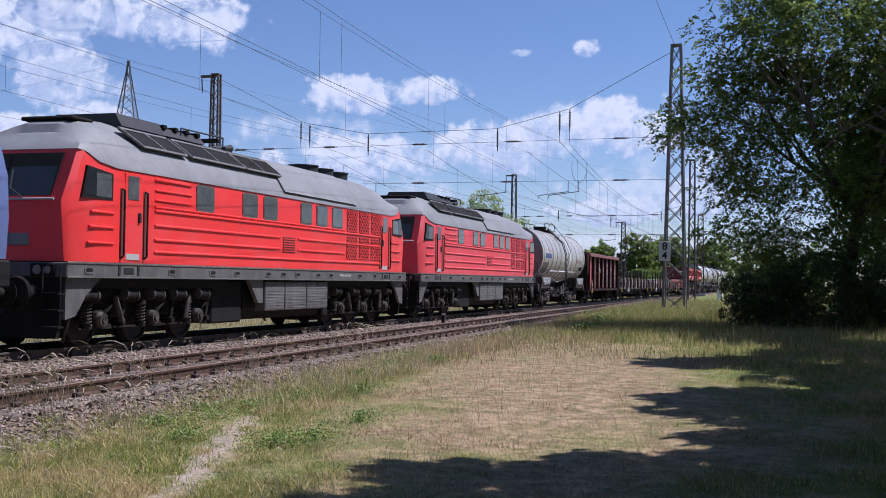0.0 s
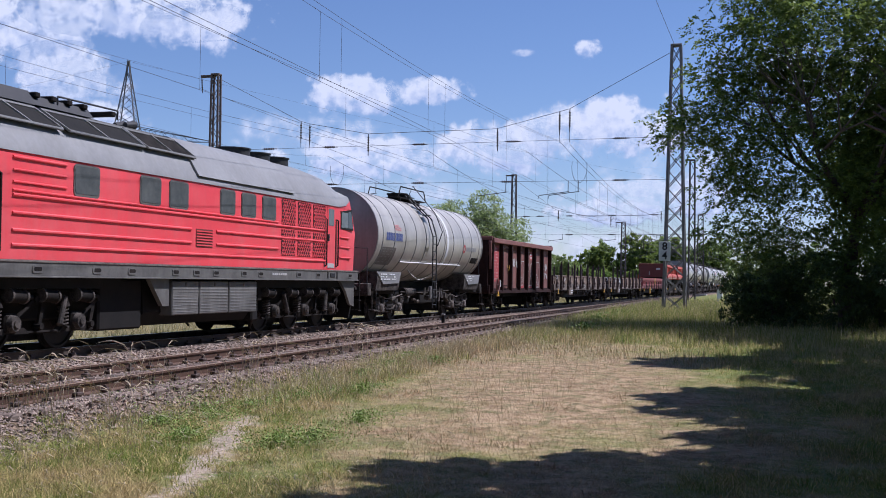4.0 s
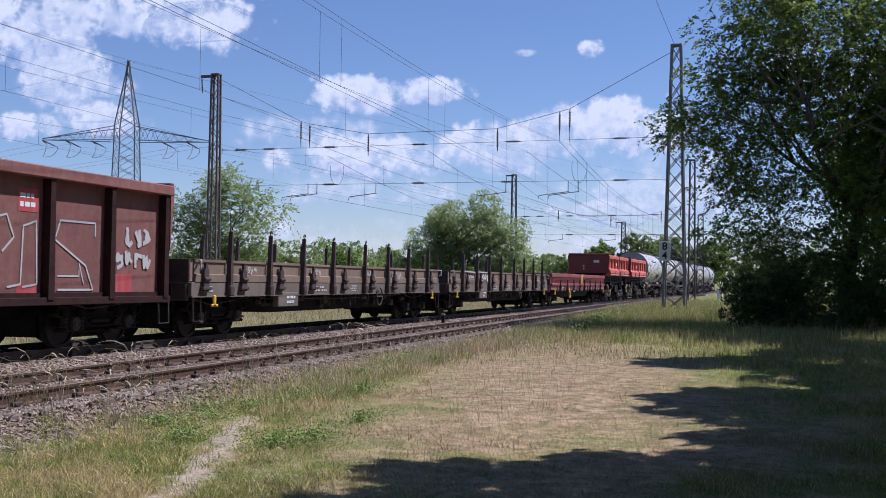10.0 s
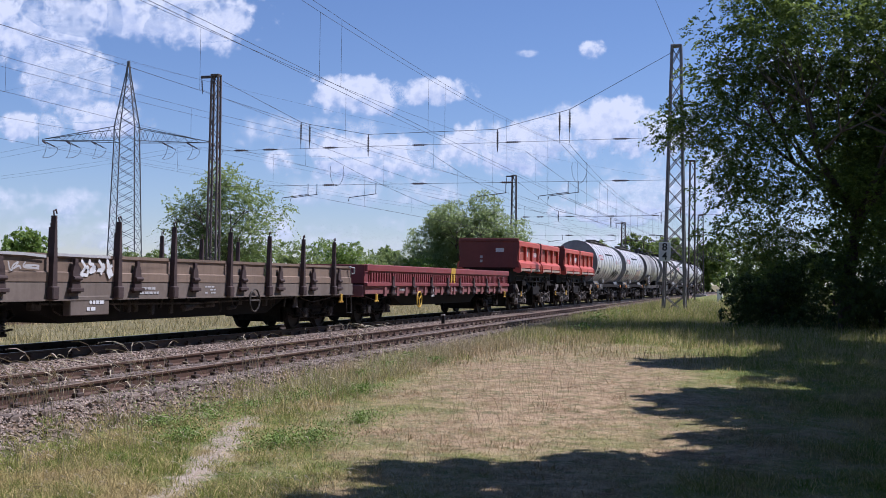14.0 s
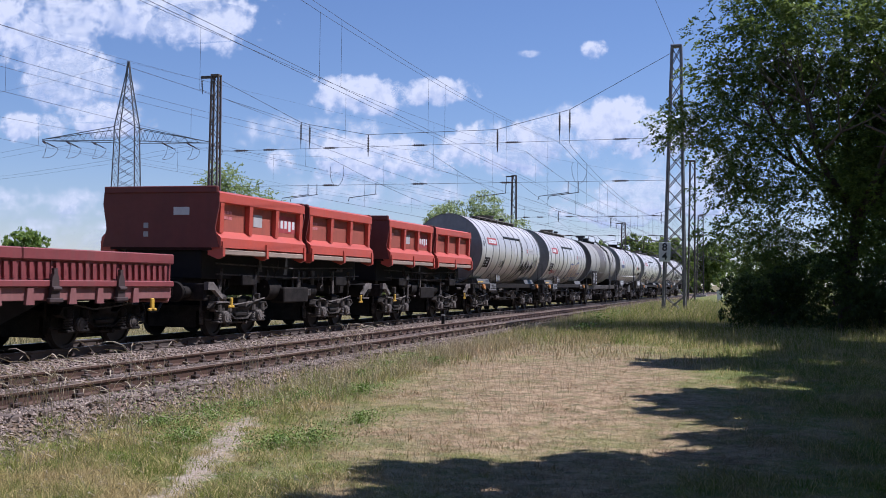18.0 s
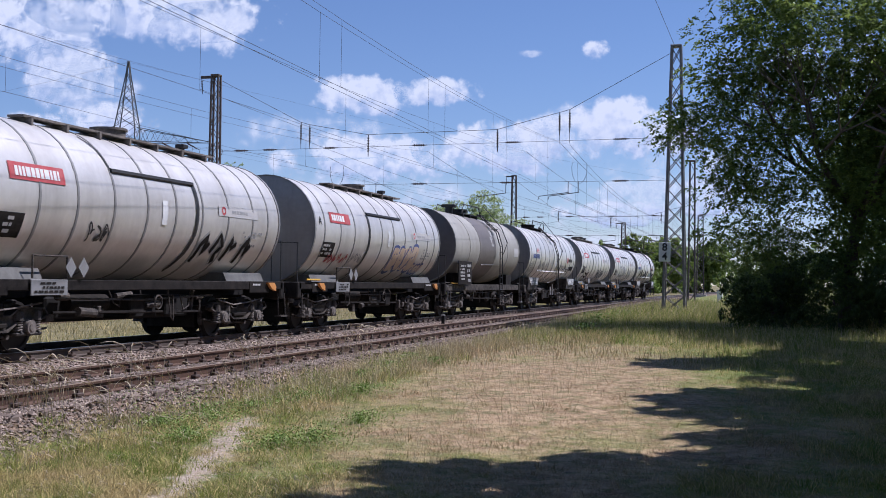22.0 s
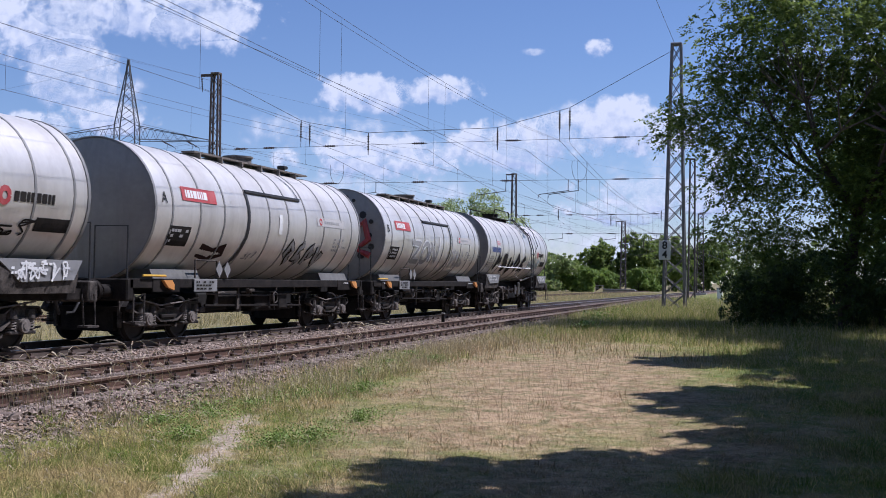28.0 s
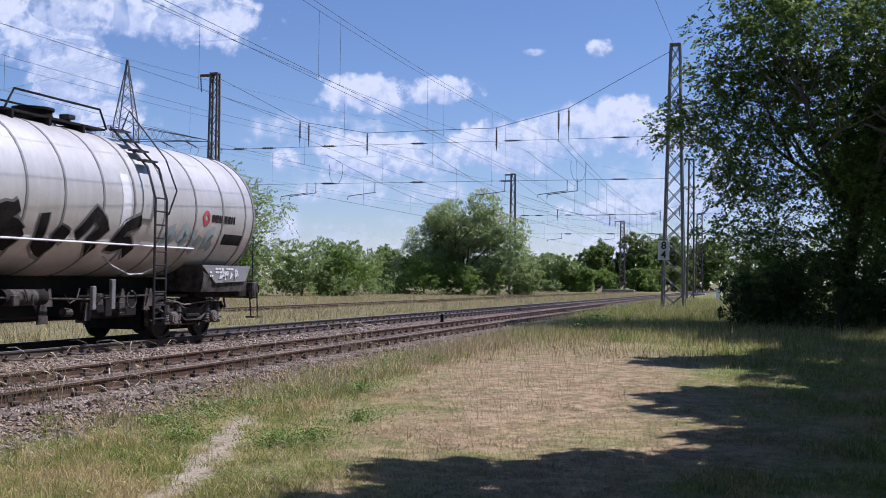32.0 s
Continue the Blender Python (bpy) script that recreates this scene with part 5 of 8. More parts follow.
    l.new(al.outputs[0], ms.inputs[0]), l.new(tr.outputs[0], ms.inputs[1]), l.new(em.outputs[0], ms.inputs[2])
    l.new(ms.outputs[0], n["Material Output"].inputs[0])
    return m


CLOUD = cloud_material("fair_weather_cloud", 1, 0.52, 1.90)
HAZE_CLOUD = cloud_material("thin_veil_cloud", 2, 1.1, 2.02)
clouds = []
cloud_mesh = MB().add([(math.cos(a) * 1.0, 0, math.sin(a) * 1.0) for a in np.linspace(0, 6.2832, 24, endpoint=False)], [tuple(range(24))]).mesh("cloud")
veil_mesh = cloud_mesh.copy()


def cloud(sx, sy, wx, wy, thin=False, dist=2600.0):
    """A cloud in the direction (sx, sy) of the level, upright picture plane; wx, wy its half extents in it."""
    f, yaw = 2064.0, radians(16.645)
    fw, rt = Vector((-math.sin(yaw), math.cos(yaw), 0)), Vector((math.cos(yaw), math.sin(yaw), 0))
    c = fw * dist + rt * (sx / f * dist) + Vector((0, 0, 1.4 + sy / f * dist))
    o = part("cloud", veil_mesh if thin else cloud_mesh, HAZE_CLOUD if thin else CLOUD)
    tagged(o, "thin veil of white cloud" if thin else "white fair weather cumulus cloud", "cloud", kind="structure")
    o.scale = (wx / f * dist, 1.0, wy / f * dist)
    clouds.append((o, c))
    return o


for row in ((-735, 450, 150, 120), (-690, 350, 120, 70), (-520, 475, 250, 62), (-440, 438, 110, 55), (-170, 326, 125, 46), (-20, 334, 90, 34), (244, 416, 34, 26), (-150, 218, 210, 62), (90, 236, 170, 62), (190, 262, 150, 58),
            (330, 275, 190, 72), (-620, 278, 120, 40), (-745, 265, 75, 36), (380, 155, 220, 52), (300, 125, 160, 30)):
    cloud(*row)
for row in ((135, 406, 34, 11), (-140, 155, 260, 42), (-640, 330, 150, 60), (-720, 120, 260, 50), (60, 100, 300, 40), (-350, 95, 260, 45), (430, 200, 240, 70), (-300, 55, 420, 45), (250, 60, 420, 45), (-650, 70, 300, 40), (-250, 260, 220, 50), (700, 380, 300, 120)):
    cloud(*row, thin=True)
# ---- rolling stock: shared running gear ----
train, wheels = [], []
shared = {}


def once(key, make):
    if key not in shared:
        shared[key] = make().mesh(key)
    return shared[key]


def wheelset(parent, y, r=0.46):
    def axle():
        return MB().cyl((-1.05, 0, 0), (1.05, 0, 0), 0.075, 10)

    def wheel():
        rings = []
        for x, rr in ((-0.068, r + 0.028), (-0.035, r + 0.028), (-0.03, r), (0.067, r - 0.004), (0.067, r - 0.06), (0.03, r - 0.075), (0.02, 0.16), (0.09, 0.14), (0.09, 0.0)):
            rings.append([(x, rr * math.cos(a), rr * math.sin(a)) for a in np.linspace(0, 6.2832, 24, endpoint=False)])
        return MB().loft(rings)

    ws = part("wheelset", once("axle", axle), UNDER, parent)
    ws.location = (0, y, r)
    for s in (-1, 1):
        w = part("wheel", once("wheel%d" % (r * 1000), wheel), WHEEL, ws)
        w.matrix_local = Matrix.Translation((s * 0.75, 0, 0)) @ (Matrix.Rotation(math.pi, 4, "Z") if s < 0 else Matrix())
    wheels.append((ws, Vector((0, y, r)), r))


def coil(x, y, z0, z1, r=0.075, turns=5):
    pts = [(x + r * math.cos(a), y + r * math.sin(a), z0 + (z1 - z0) * a / (6.2832 * turns)) for a in np.linspace(0, 6.2832 * turns, turns * 8 + 1)]
    return MB().tube(pts, 0.017, 5)


def bogie(parent, y, oily=False):
    """Two-axle freight bogie: flanged side frames, spring pots, axle boxes, brake gear."""
    key, steel, pale = ("oily_", UNDER, BOGIE) if oily else ("", BOGIE, BOGIE_PALE)
    prof = [(-1.46, .66), (-1.36, .78), (-.66, .80), (-.40, .66), (.40, .66), (.66, .80), (1.36, .78), (1.46, .66), (1.30, .60), (.66, .58), (.34, .40), (-.34, .40), (-.66, .58), (-1.30, .60)]
    # The low boxes close the view between the wheels, standing for shade.
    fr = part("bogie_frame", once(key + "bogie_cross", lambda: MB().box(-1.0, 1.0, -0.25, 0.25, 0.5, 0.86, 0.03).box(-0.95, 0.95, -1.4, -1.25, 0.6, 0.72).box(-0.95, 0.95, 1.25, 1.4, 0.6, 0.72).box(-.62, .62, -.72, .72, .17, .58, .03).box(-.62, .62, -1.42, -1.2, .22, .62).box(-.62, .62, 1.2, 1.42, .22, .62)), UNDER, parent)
    fr.location = (0, y, 0)
    for s in (-1, 1):
        def side():
            m = MB().prism(prof, "x", s * 1.0 - 0.03, s * 1.0 + 0.03)
            for k, (a, b) in enumerate(zip(prof, prof[1:] + prof[:1])):
                dy, dz = b[0] - a[0], b[1] - a[1]
                ln = math.hypot(dy, dz)
                ny, nz = -dz / ln * .016, dy / ln * .016
                m.prism([(a[0] - ny, a[1] - nz), (b[0] - ny, b[1] - nz), (b[0] + ny, b[1] + nz), (a[0] + ny, a[1] + nz)], "x", s * 1.0 - .075, s * 1.0 + .095)
            return m
        part("side_frame", once(key + "bogie_side%d" % s, side), steel, fr)
        part("side_bearer", once(key + "bearer%d" % s, lambda: MB().box(s * .98 - .12, s * .98 + .12, -.22, .22, .64, .90, .02).box(s * 1.05 - .05, s * 1.05 + .05, -.32, .32, .46, .54, .015)), UNDER, fr)
        for e in (-0.9, 0.9):
            bx = part("axle_box", once(key + "axbox%d%d" % (s, e * 10), lambda: MB().box(s * 1.0 - .12, s * 1.0 + .12, e - .15, e + .15, .32, .60, .04).box(s * 1.0 - .10, s * 1.0 + .12, e - .36, e + .36, .31, .37, .015)), steel, fr)
            part("axle_cover", once(key + "axcover%d%d" % (s, e * 10), lambda: MB().cyl((s * 1.10, e, .46), (s * 1.17, e, .46), .125, 14).cyl((s * 1.17, e, .46), (s * 1.185, e, .46), .075, 10)), pale, bx)
            for q in (-0.25, 0.25):
                sp = part("spring", once(key + "coil%d%d%d" % (s, e * 10, q * 100), lambda: coil(s * 1.05, e + q, .37, .60)), pale, fr)
                part("spring_pot", once(key + "pot%d%d%d" % (s, e * 10, q * 100), lambda: MB().cyl((s * 1.05, e + q, .58), (s * 1.05, e + q, .74), .105, 10, .09)), steel, sp)
            for q in (-1, 1):
                part("brake_block", once(key + "block%d%d%d" % (s, e * 10, q), lambda: MB().box(s * .75 - .05, s * .75 + .05, e + q * .495 - .035, e + q * .495 + .035, .28, .62, .02).box(s * .75 - .02, s * .75 + .02, e + q * .525 - .025, e + q * .525 + .025, .55, .86)), steel, fr)
            part("brake_lever", once(key + "lever%d%d" % (s, e * 10), lambda: MB().prism([(e * .50, .86), (e * .62, .86), (e * .52, .24), (e * .44, .24)], "x", s * .90 - .02, s * .90 + .02).cyl((s * .86, e * .5, .30), (s * 1.0, e * .5, .30), .05, 8)), steel, fr)
        part("brake_rod", once(key + "rod%d" % s, lambda: MB().tube([(s * .95, -1.6, .42), (s * .95, -.45, .30), (s * .95, .45, .30), (s * .95, 1.6, .42)], .022, 5)), steel, fr)
        part("air_hose", once(key + "bhose%d" % s, lambda: MB().tube([(s * 1.12, -1.2, .86), (s * 1.16, -.5, .74), (s * 1.16, .4, .80), (s * 1.10, 1.25, .88)], .018, 5)), pale, fr)
    wheelset(parent, y - 0.9)
    wheelset(parent, y + 0.9)


def buffers(parent, y_end, d, head=0.235):
    """Two buffers and the screw coupling at one end; d: -1 front, 1 rear."""
    for s in (-1, 1):
        b = part("buffer", MB().cyl((s * .875, y_end, 1.05), (s * .875, y_end + d * .32, 1.05), .13, 14).cyl((s * .875, y_end + d * .3, 1.05), (s * .875, y_end + d * .56, 1.05), .095, 12), UNDER, parent)
        part("buffer_head", MB().cyl((s * .875, y_end + d * .55, 1.05), (s * .875, y_end + d * .60, 1.05), head, 20, head * .9), UNDER, b)
    part("coupling", MB().box(-.05, .05, min(y_end, y_end + d * .42), max(y_end, y_end + d * .42), .97, 1.09, .02).tube([(0.05, y_end + d * .3, 1.0), (.06, y_end + d * .42, .80), (-.06, y_end + d * .42, .80), (-.05, y_end + d * .3, 1.0)], .028, 6), UNDER, parent)
    part("brake_hose", MB().tube([(.32, y_end, 1.0), (.34, y_end + d * .14, .85), (.3, y_end + d * .3, .62), (.22, y_end + d * .42, .60)], .03, 6), BLACK, parent)


def pipework(parent, y0, y1, seed, x=1.05, z0=.52, z1=1.0):
    """Valves, levers, hoses and brackets hung under the floor."""
    g = random.Random(seed)
    m = MB()
    n = int((y1 - y0) / .42)
    for k in range(n):
        y = y0 + (y1 - y0) * (k + g.random()) / n
        q, z = x + g.uniform(-.22, .16), g.uniform(z0, z1)
        c = g.random()
        if c < .25:
            w, h = g.uniform(.05, .16), g.uniform(.05, .14)
            m.box(q - .06, q + .06, y - w, y + w, z - h, z + h, .015)
        elif c < .5:
            w = g.uniform(.08, .3)
            m.cyl((q, y - w, z), (q, y + w, z + g.uniform(-.04, .04)), g.uniform(.035, .09), 10)
        elif c < .75:
            e = y + g.uniform(-.5, .5)
            m.tube([(q, y, z1 + .1), (q + .04, y + .3 * (e - y), z), (q + .04, y + .8 * (e - y), z - .08), (q, e, z1)], .017, 5)
        else:
            m.prism([(y - .03, z1 + .1), (y + .03, z1 + .1), (y + g.uniform(-.1, .16), z - .1), (y + g.uniform(-.2, -.08), z - .1)], "x", q - .02, q + .02)
    m.tube([(x + .1, y0, z1 - .04), (x + .12, (y0 + y1) / 2, z1 - .10), (x + .1, y1, z1 - .02)], .02, 5)
    return tagged(part("brake_pipework", m, BOGIE, parent), kind="stuff")


def vehicle(name, label, u, group="wagons of the freight train", cat="freight wagon"):
    e = tagged(empty(name, Matrix.Translation((XM, u, 0))), label, cat, group=group)
    train.append((e, u))
    return e


# flat marks on a plane side or round a tank
def on_plane(x):
    return lambda y, z: (x, y, z)


def on_tank(r, zc):
    def f(y, z):
        a = (z - zc) / r
        a = max(-1.45, min(1.45, math.asin(max(-1, min(1, a)))))
        return (r * math.cos(a), y, zc + r * math.sin(a))
    return f


def patch(mb, f, y0, y1, z0, z1, n=5, lift=0.006, slant=0.0):
    for k in range(n):
        a, b = z0 + (z1 - z0) * k / n, z0 + (z1 - z0) * (k + 1) / n
        sa, sb = slant * (a - z0), slant * (b - z0)
        vs = [f(y0 + sa, a), f(y1 + sa, a), f(y1 + sb, b), f(y0 + sb, b)]
        mb.add([(x + lift, y, z) for x, y, z in vs], [(0, 1, 2, 3)])
    return mb


def ribbon(mb, f, pts, w, lift=0.008):
    """A painted stroke along points (y, z)."""
    fine = []
    for (a, b), (c, d) in zip(pts, pts[1:]):
        m = max(1, int(math.hypot(c - a, d - b) / 0.12))
        fine += [(a + (c - a) * i / m, b + (d - b) * i / m) for i in range(m)]
    fine.append(pts[-1])
    rows = []
    for i, (y, z) in enumerate(fine):
        y0, z0 = fine[max(0, i - 1)]
        y1, z1 = fine[min(len(fine) - 1, i + 1)]
        ln = math.hypot(y1 - y0, z1 - z0) or 1
        ny, nz = -(z1 - z0) / ln * w / 2, (y1 - y0) / ln * w / 2
        rows.append([f(y + ny, z + nz), f(y - ny, z - nz)])
    lift += 0.00035 * (len(mb.v) % 37)
    vs = [(q[0] + lift + 0.00012 * k, q[1], q[2]) for k, r in enumerate(rows) for q in r]
    mb.add(vs, [(2 * i, 2 * i + 1, 2 * i + 3, 2 * i + 2) for i in range(len(rows) - 1)])
    return mb


def scrawl(mb, f, y0, y1, z0, z1, n, w, seed, lift=0.008):
    """Sprayed loops and hooks in a row."""
    g = random.Random(seed)
    cw = (y1 - y0) / n
    h = z1 - z0
    for i in range(n):
        c = y0 + cw * (i + 0.5)
        q = [(c + cw * g.uniform(-.46, .46), z0 + h * g.uniform(0, 1)) for _ in range(5)]
        q = [(c - cw * .3, z0 + h * g.choice((.05, .9)))] + q + [(c + cw * .42, z0 + h * g.uniform(.2, .8))]
        pts = []
        for a, b_, c_, d in zip([q[0]] + q, q, q[1:], q[2:] + [q[-1]]):
            for k in range(5):
                s = k / 5
                pts.append(tuple(0.5 * (2 * b_[m] + (c_[m] - a[m]) * s + (2 * a[m] - 5 * b_[m] + 4 * c_[m] - d[m]) * s * s + (3 * b_[m] - a[m] - 3 * c_[m] + d[m]) * s ** 3) for m in (0, 1)))
        ribbon(mb, f, pts, w, lift)
    return mb


def rows_of_bars(mb, f, y0, y1, z0, z1, rows, seed, fill=0.75, lift=0.008, hgt=0.55):
    """Small writing that cannot be read, as plain bars."""
    g = random.Random(seed)
    dz = (z1 - z0) / rows
    for r in range(rows):
        y = y0
        end = y0 + (y1 - y0) * g.uniform(0.6, 1.0)
        while y < end:
            ln = g.uniform(0.05, 0.16)
            if g.random() < fill:
                patch(mb, f, y, min(y + ln, y1), z0 + dz * (r + .5 - hgt / 2), z0 + dz * (r + .5 + hgt / 2), 1, lift)
            y += ln + 0.03
    return mb


# ---- the red diesel locomotives ----
def end_y(z):
    """How far the cab front stands back from its foremost knee."""
    if z < 2.72:
        return 0.13 * (2.72 - z) / 1.1
    if z < 3.75:
        return 0.52 * (z - 2.72) / 1.03
    return 0.52 + (z - 3.75) * 1.4


def rounded(a0, a1, b0, b1, r, n=4):
    """Outline of a rectangle with rounded corners."""
    out = []
    for cx, cy, s in ((a1 - r, b1 - r, 0), (a0 + r, b1 - r, 1), (a0 + r, b0 + r, 2), (a1 - r, b0 + r, 3)):
        out += [(cx + r * math.cos((s + k / n) * math.pi / 2), cy + r * math.sin((s + k / n) * math.pi / 2)) for k in range(n + 1)]
    return out


def locomotive(label, u, red, tidy):
    t = vehicle("locomotive", label, u, "diesel locomotives of the train", "locomotive")
    HL, HW = 9.58, 1.475

    def red_ring(yb, d, w, ztop):
        zs = [1.62, 2.1, 2.72, 3.2, ztop]
        right = [(w if z < 3.3 else w - 0.02, yb + d * end_y(z) if d else yb, z) for z in zs]
        return right + [(-x, y, z) for x, y, z in right[::-1]]

    def front_rings(s):
        # s: -1 front, 1 rear
        return [red_ring(s * HL, -s, 1.33, 3.70), red_ring(s * (HL - .14), -s * .9, 1.42, 3.66), red_ring(s * (HL - .9), -s * .25, 1.465, 3.5), red_ring(s * 8.06, 0, HW, 3.43)]

    body = part("body", MB().loft(front_rings(-1) + front_rings(1)[::-1]), red, t, "ribbed red body side")

    def roof_ring(yb, d, w, zedge, top):
        prof = [(w, zedge), (w - .03, zedge + .10), (w - .30 * min(1, (top - 3.7) / .5), zedge + (top - zedge) * .52), (w - .55, zedge + (top - zedge) * .80), (w - .85, zedge + (top - zedge) * .93), (w * .25, top), ]
        right = [(x, yb + d * end_y(z) if d else yb, z) for x, z in prof]
        return right + [(-x, y, z) for x, y, z in right[::-1]]

    def roof_end(s):
        return [roof_ring(s * (HL + .03), -s, 1.34, 3.70, 4.02), roof_ring(s * (HL - .2), -s * .9, 1.42, 3.66, 4.10), roof_ring(s * (HL - .9), -s * .25, 1.47, 3.5, 4.28), roof_ring(s * 8.0, 0, 1.48, 3.43, 4.42), roof_ring(s * 6.9, 0, 1.48, 3.43, 4.50)]

    part("roof", MB().loft(roof_end(-1) + roof_end(1)[::-1]), ROOF_GREY, t, "weathered grey curved roof")
    part("frame", MB().box(-1.49, 1.49, -HL, HL, 1.33, 1.60, .02), SILL_GREY, t, "dark grey main frame band")
    # Paler strip along the frame's top edge.
    part("frame_rim", MB().box(1.485, 1.505, -HL, HL, 1.575, 1.615, .006), BOGIE_PALE, t, "paler rim strip along the frame")
    part("frame_ledge", MB().box(1.47, 1.515, -HL, HL, 1.315, 1.345, .006), SILL_GREY, t)
    for y in (-8.9, -5.9, -4.1, -2.9, -1.2, -.3, .6, 2.0, 2.9, 5.2, 6.5, 8.9):
        part("jacking_plate", MB().prism(rounded(y - .15, y + .15, 1.395, 1.53, .05), "x", 1.488, 1.503), SILL_GREY, t)
        part("plate_slot", MB().prism(rounded(y - .11, y + .11, 1.43, 1.50, .03), "x", 1.500, 1.506), UNDER, t)
    part("number_marking", rows_of_bars(MB(), on_plane(1.492), 3.4, 4.7, 1.40, 1.54, 1, 17, .95, .003, .42), PALE, t)
    for y in (-7.55, 7.55):
        part("jacking_eye", MB().box(1.489, 1.505, y - .17, y + .17, 1.41, 1.53, .01), BLACK, t)
        for q in (-.34, .34):
            part("step_slot", MB().box(1.489, 1.503, y + q - .04, y + q + .04, 1.38, 1.56), BLACK, t)
    # beads pressed into the sides
    for z in (1.86, 2.11, 2.40, 2.70):
        segs = [(-6.6, 7.0)] if z in (2.40, 1.86, 2.70) else [(-6.6, -.5), (.6, 7.0)]
        if z == 2.11:
            segs = [(-6.6, -.55), (.6, 3.9)]
        if z == 2.40:
            segs = [(-6.6, -.55), (.6, 7.0)]
        for a, b in segs:
            part("side_bead", MB().prism([(1.472, z - .035), (1.505, z - .012), (1.505, z + .012), (1.472, z + .035)], "y", a, b), red, body)
    for z, a, b in ((2.78, -6.6, 3.9), (3.33, -6.6, -5.1), (3.12, -6.6, -5.1), (2.92, -6.6, -5.1), (2.56, -8.85, -8.1), (2.28, -8.9, -8.1), (1.98, -8.95, -8.1), (2.56, 8.1, 8.85), (2.28, 8.1, 8.9), (1.98, 8.1, 8.95)):
        part("side_bead", MB().prism([(1.462, z - .03), (1.50, z - .01), (1.50, z + .01), (1.462, z + .03)], "y", a, b), red, body)
    # windows
    for y0, y1 in ((-4.85, -4.1), (-2.62, -1.88), (-1.48, -.74), (.78, 1.46), (1.85, 2.56), (2.98, 3.7)):
        w = part("window", MB().prism(rounded(y0 - .035, y1 + .035, 2.80, 3.385, .09), "x", 1.474, 1.488), SILL_GREY, t)
        part("pane", MB().prism(rounded(y0, y1, 2.85, 3.35, .07), "x", 1.486, 1.494), PANE, w)
    for s in (-1, 1):
        # cab side window, two panes, raked at the front
        def yy(v):
            return s * v
        o = part("cab_window", MB().prism([(yy(9.16), 2.80), (yy(8.14), 2.80), (yy(8.14), 3.31), (yy(8.98), 3.40)] if s < 0 else [(yy(8.14), 2.80), (yy(9.16), 2.80), (yy(8.98), 3.40), (yy(8.14), 3.31)], "x", 1.42, 1.481), DARK, t)
        part("pane", MB().prism([(yy(9.10), 2.85), (yy(8.72), 2.85), (yy(8.72), 3.33), (yy(8.95), 3.35)] if s < 0 else [(yy(8.72), 2.85), (yy(9.10), 2.85), (yy(8.95), 3.35), (yy(8.72), 3.33)], "x", 1.42, 1.486), GLASS, o)
        part("pane", MB().box(1.47, 1.486, min(yy(8.70), yy(8.2)), max(yy(8.70), yy(8.2)), 2.85, 3.29), PANE, o)
        # door with grab rails
        d = part("door", MB().box(1.47, 1.482, min(yy(7.72), yy(7.12)), max(yy(7.72), yy(7.12)), 1.66, 3.38, .004), red, t, "red cab door")
        part("door_window", MB().box(1.482, 1.490, min(yy(7.62), yy(7.22)), max(yy(7.62), yy(7.22)), 2.86, 3.33, .004), PANE, d)
        part("kick_plate", MB().box(1.482, 1.489, min(yy(7.66), yy(7.18)), max(yy(7.66), yy(7.18)), 1.68, 1.80, .003), PALE, d)
        part("handle", MB().box(1.484, 1.52, yy(7.2) - .04, yy(7.2) + .04, 2.42, 2.62, .01), BLACK, d)
        for q in (7.82, 6.98):
            part("grab_rail", MB().tube([(1.48, yy(q), 1.72), (1.54, yy(q), 1.75), (1.54, yy(q), 3.02), (1.48, yy(q), 3.05)], .022, 6), DARK, t)
            # Flat dark red strip painted for the shade of a recess.
            part("rail_recess_shade", MB().box(1.472, 1.481, yy(q) - .06, yy(q) + .06, 1.70, 3.06), RED_SHADE, t)
        # windscreen in the raked front
        zl, zh = 2.80, 3.58
        yl, yh = s * (HL - end_y(zl) + .012), s * (HL - end_y(zh) + .012)
        for x0, x1 in ((-1.06, -.04), (.04, 1.06)):
            wf = part("windscreen", MB().loft([[(x0 - .03, yl - s * .02, zl - .04), (x1 + .03, yl - s * .02, zl - .04), (x1 + .03, yl + s * .006, zl - .04), (x0 - .03, yl + s * .006, zl - .04)], [(x0 - .03, yh - s * .02, zh + .04), (x1 + .03, yh - s * .02, zh + .04), (x1 + .03, yh + s * .006, zh + .04), (x0 - .03, yh + s * .006, zh + .04)]]), DARK, t)
            part("pane", MB().loft([[(x0, yl, zl), (x1, yl, zl), (x1, yl + s * .014, zl), (x0, yl + s * .014, zl)], [(x0 + .03, yh, zh), (x1 - .03, yh, zh), (x1 - .03, yh + s * .014, zh), (x0 + .03, yh + s * .014, zh)]]), GLASS, wf)
            part("wiper", MB().tube([((x0 + x1) / 2, s * (HL + .04), 2.76), (x0 + .2, s * (HL - .02), 2.95), (x0 + .12, s * (HL - .2), 3.3)], .012, 5), BLACK, wf)
        part("front_rail", MB().tube([(-1.2, s * (HL + .03), 2.74), (1.2, s * (HL + .03), 2.74)], .022, 6), PALE, t)
        part("number_panel", MB().box(-.62, .62, s * (HL + .005) - .015 - s * .09, s * (HL + .005) + .015 - s * .09, 1.90, 2.22, .01), ROOF_GREY, t)
        part("number_marking", MB().box(-.18, .18, s * (HL + .03) - .012 - s * .09, s * (HL + .03) + .012 - s * .09, 1.98, 2.14), DARK, t)
        for x in (-1.0, 1.0):
            h = part("headlight", MB().box(x - .26, x + .26, min(s * HL, s * (HL + .05)), max(s * HL, s * (HL + .05)), 1.34, 1.58, .03), DARK, t)
